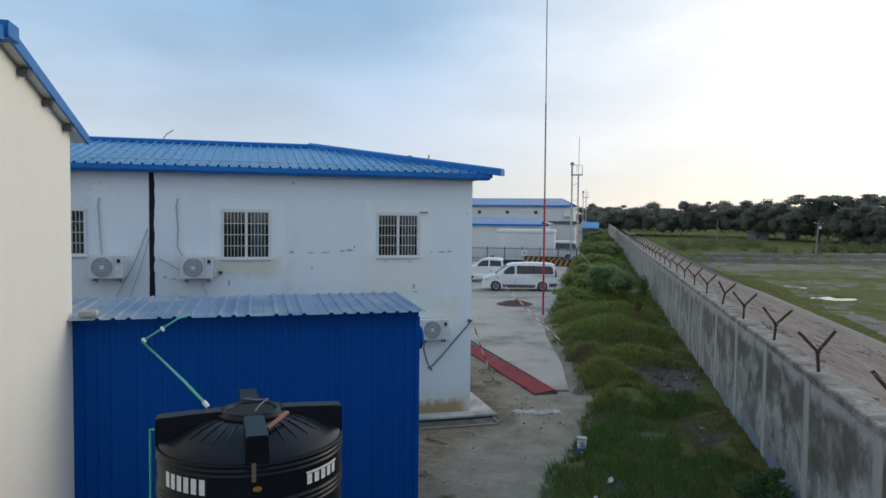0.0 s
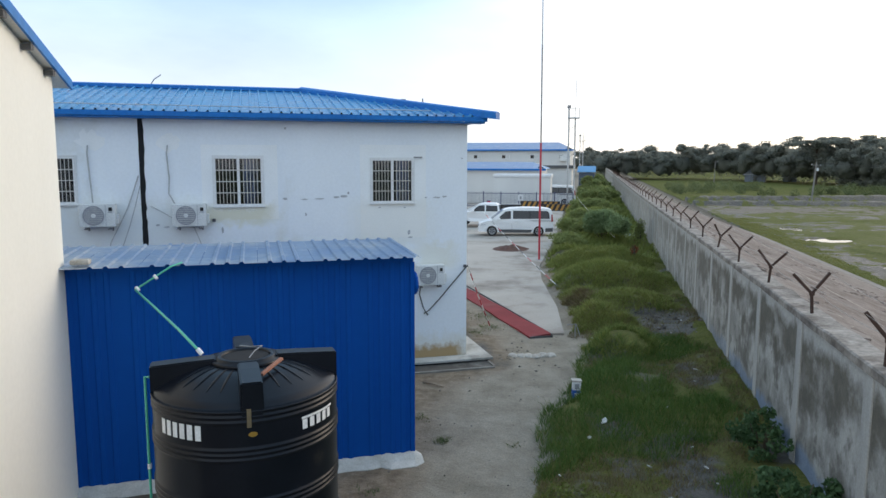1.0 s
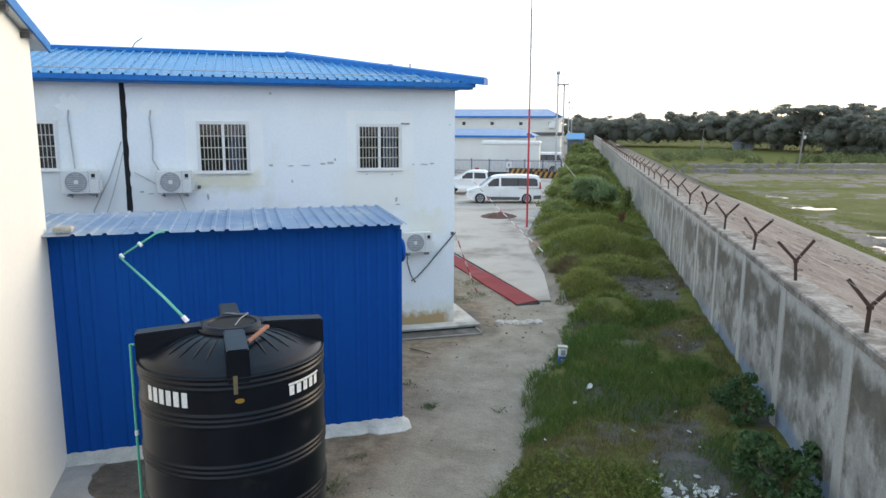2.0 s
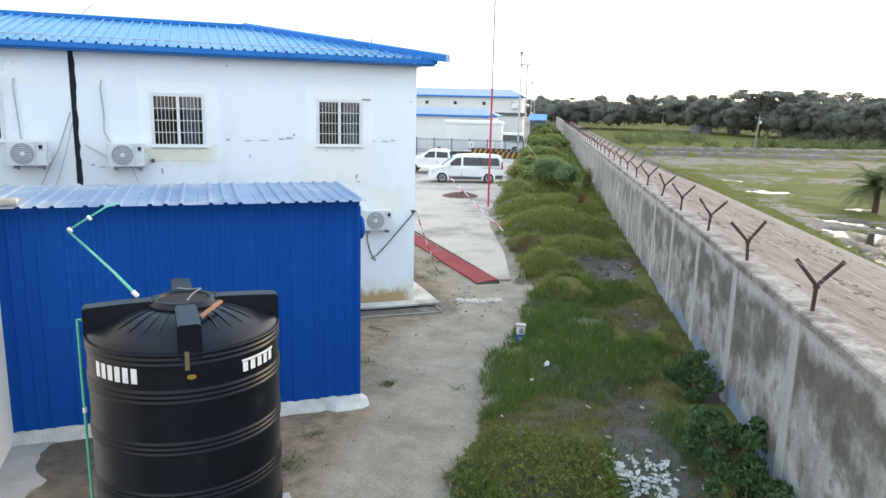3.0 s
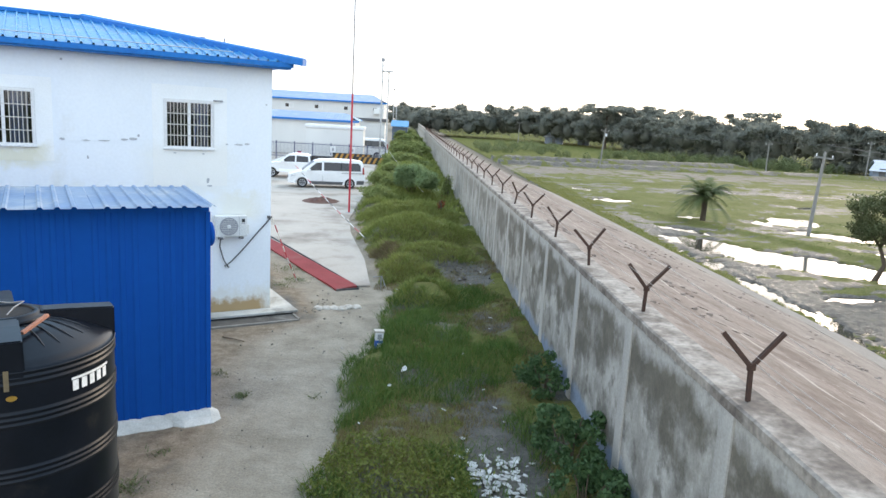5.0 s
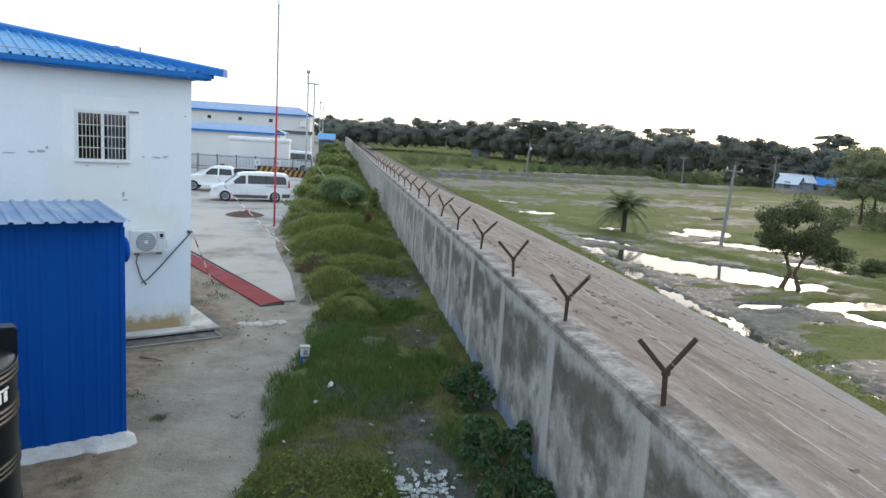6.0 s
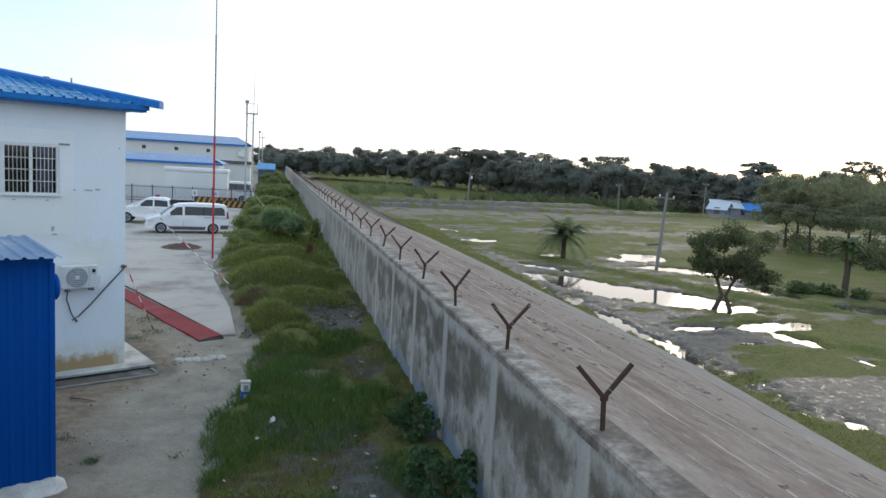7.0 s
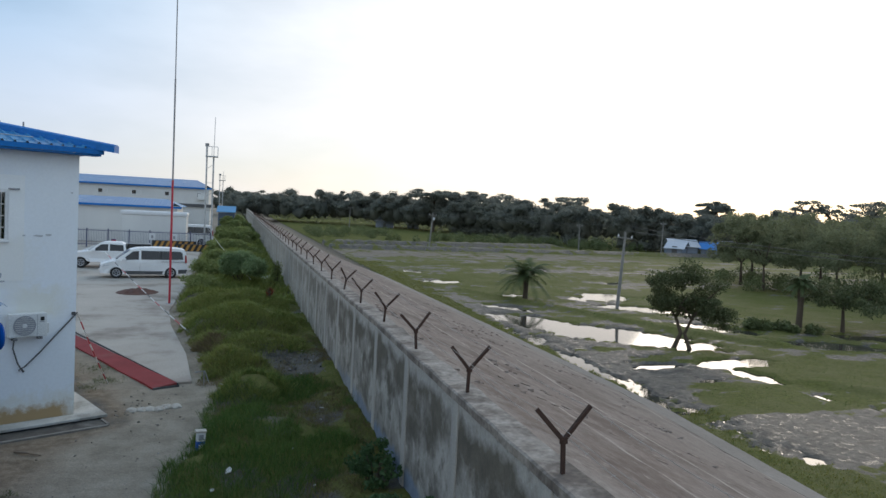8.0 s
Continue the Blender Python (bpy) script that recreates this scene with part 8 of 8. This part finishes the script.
# far woods: rounded crowns of many lobes packed along the far edge of the fields
rg = np.random.default_rng(123)
WOOD_LINE = ((-200, 330), (-60, 300), (-8, 270), (6, 258), (19, 252), (38, 246), (48, 232), (53, 208), (61, 190), (68, 164), (76, 140), (88, 126), (115, 103), (150, 75), (185, 40))
px, py = [a for a, _ in WOOD_LINE], [b for _, b in WOOD_LINE]
runs = np.cumsum([0.0] + [math.hypot(px[i + 1] - px[i], py[i + 1] - py[i]) for i in range(len(px) - 1)])
cl = []
for k in range(400):
    s = rg.uniform(0, runs[-1]) if k % 3 == 0 else rg.uniform(runs[2], runs[-2])
    x, y = float(np.interp(s, runs, px)), float(np.interp(s, runs, py))
    d = math.hypot(x, y)
    back = rg.uniform(0, 1) ** 1.3 * 42
    x, y = x * (1 + back / d), y * (1 + back / d)
    tall = (4.8 + 0.0275 * d + rg.normal() * 1.1) * (0.9 if x < 24 else 1.0)
    r = rg.uniform(2.4, 4.6) * (0.75 + 0.002 * d)
    cl.append((x, y, FIELD_Z + tall * 0.45, r * 0.9, r * 0.9, tall * 0.40))
    if back < 16 and x > 62:
        cl.append((x + rg.normal(), y + rg.normal() - 1.5, FIELD_Z + 1.3, rg.uniform(1.6, 2.8), 1.6, rg.uniform(1.2, 2.2)))
    for j in range(7):
        a, q = rg.uniform(0, 6.28), r * math.sqrt(rg.uniform(0, 1))
        u = r * rg.uniform(0.30, 0.55)
        top = tall * (0.98 - 0.42 * (q / r) ** 2 * rg.uniform(0.4, 1.2))
        cl.append((x + q * math.cos(a), y + q * math.sin(a), FIELD_Z + top - u * 0.6, u, u, u * rg.uniform(0.5, 0.75)))
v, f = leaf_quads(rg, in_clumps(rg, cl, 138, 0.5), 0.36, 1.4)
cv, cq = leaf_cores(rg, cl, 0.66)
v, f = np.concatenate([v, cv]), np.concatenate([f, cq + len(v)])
tagged(new("far_woods", raw_mesh("far_woods", v, f, HAZED_WOODS_LEAF)), "haze-paled grey-green belt of mixed woods beyond the fields", "woods", kind="stuff")
# scrub along the far bank
cl = []
for k in range(44):
    x = rg.uniform(24, 100)
    y = 112 + 0.36 * (x - 12) + rg.uniform(1, 8) if x < 60 else 131 - 0.1 * (x - 60) + rg.uniform(-3, 3)
    r = rg.uniform(0.5, 1.2)
    cl.append((x, y, FIELD_Z + 0.9 * r, r * 0.8, r * 0.8, 1.1 * r))
for k in range(56):
    u = rg.uniform(0, 1)
    x, y = 35 + 40 * u, 148 - 14 * u + rg.normal() * 1.5
    r = rg.uniform(1.0, 1.6)
    cl.append((x, y, FIELD_Z + 0.75 * r, r, r, 0.9 * r))
for k in range(40):
    x, y = rg.uniform(14, 36), rg.uniform(138, 176)
    r = rg.uniform(0.8, 1.9)
    cl.append((x, y, FIELD_Z + 0.6 * r, r, r, 0.8 * r))
for k in range(50):
    x, y = rg.uniform(46, 80), rg.uniform(44, 72)
    r = rg.uniform(0.7, 1.5)
    cl.append((x, y, FIELD_Z + 0.6 * r, r, r, 0.7 * r))
for k in range(9):
    x = rg.uniform(28, 34)
    y = 34.4 - 0.3 * (x - 28) + rg.normal() * 0.5
    r = rg.uniform(0.3, 0.7)
    cl.append((x, y, FIELD_Z + 0.5 * r, r, r, 0.6 * r))
v, f = leaf_quads(rg, in_clumps(rg, cl, 260, 0.3), 0.17, 1.6)
tagged(new("field_scrub", raw_mesh("field_scrub", v, f, FAR_SCRUB)), "low green scrub along the far field bank", "scrub", kind="stuff")


# field grass tufts
def field_keep(n, x0, x1, y0, y1):
    x, y = rg.uniform(x0, x1, n), rg.uniform(y0, y1, n)
    info = [ground_at(a, b) for a, b in zip(x, y)]
    ok = np.array([i[2] > 0.55 and i[0] > WATER_Z + 0.02 for i in info])
    return np.stack([x[ok], y[ok]], 1), np.array([i[0] for i in info])[ok]


pts, zs = field_keep(60000, 12.6, 36, 10, 50)
v, f = blades(rg, pts, zs, 0.045, 0.014, 1.0)
tagged(new("field_grass", raw_mesh("field_grass", v, f, GRASS)), "short wet grass between the pools", "grass", kind="stuff")
pts, zs = field_keep(30000, 12.2, 14.6, 8, 80)
v, f = blades(rg, pts, zs, 0.08, 0.012, 1.0)
tagged(new("toe_grass", raw_mesh("toe_grass", v, f, GRASS_DRY)), "yellow-green grass strip along the bank toe", "grass", kind="stuff")

# ---- bricks of the pitched bank ----
rg = np.random.default_rng(9)
brick_shapes = [mesh_of("brick", boxed(-0.10, 0.10, -0.05, 0.05, -0.03, 0.012 + 0.004 * k, 0.006), PITCH_BRICK) for k in range(3)]
bv, bfc, count = [], [], 0
cube = np.array([(-1, -1, -1), (1, -1, -1), (1, 1, -1), (-1, 1, -1), (-1, -1, 1), (1, -1, 1), (1, 1, 1), (-1, 1, 1)], float) * (0.085, 0.048, 0.02)
cf = np.array([(4, 5, 6, 7), (0, 1, 5, 4), (1, 2, 6, 5), (2, 3, 7, 6), (3, 0, 4, 7)])
for r_i in range(250):
    y = 2.6 + r_i * 0.125
    for c_i in range(32):
        x = 3.22 + c_i * 0.255 + (0.127 if r_i % 2 else 0) + float(rg.normal(0, 0.05))
        if nz(x, y, 0.5, 4.0) + 0.3 * float(rg.normal()) < 0.66:
            continue
        toe = float(np.interp(y, [a for a, _ in TOE], [b for _, b in TOE]))
        if x > 3.05 + 0.85 * (toe - 3.05):
            continue
        slope = math.degrees(math.atan((FIELD_Z + 0.1 - WALL_TOP) / (toe - 3.05)))
        z = bank_z(x, y) + 0.025 * nz(x, y, 0.8, 3.0) + float(rg.uniform(-0.020, -0.010))
        m = pose(x + wall_bend(y)[0], y, z, float(rg.normal(0, 2)), -slope + float(rg.normal(0, 2)), float(rg.normal(0, 16)) + (90 if rg.uniform() < 0.3 else 0))
        if y < 12.5 and x < 5.6 and count < 300:
            ob = new("brick", brick_shapes[count % 3])
            ob.parent = bank
            ob.matrix_local = m
            count += 1
        else:
            mm = np.array(m)
            bv.append(cube @ mm[:3, :3].T + mm[:3, 3])
            bfc.append(cf + 8 * (len(bv) - 1))
ob = new("brick_field", raw_mesh("brick_field", np.concatenate(bv), np.concatenate(bfc), PITCH_BRICK))
ob.parent = bank
tagged(ob, "worn pitching bricks", kind="stuff")
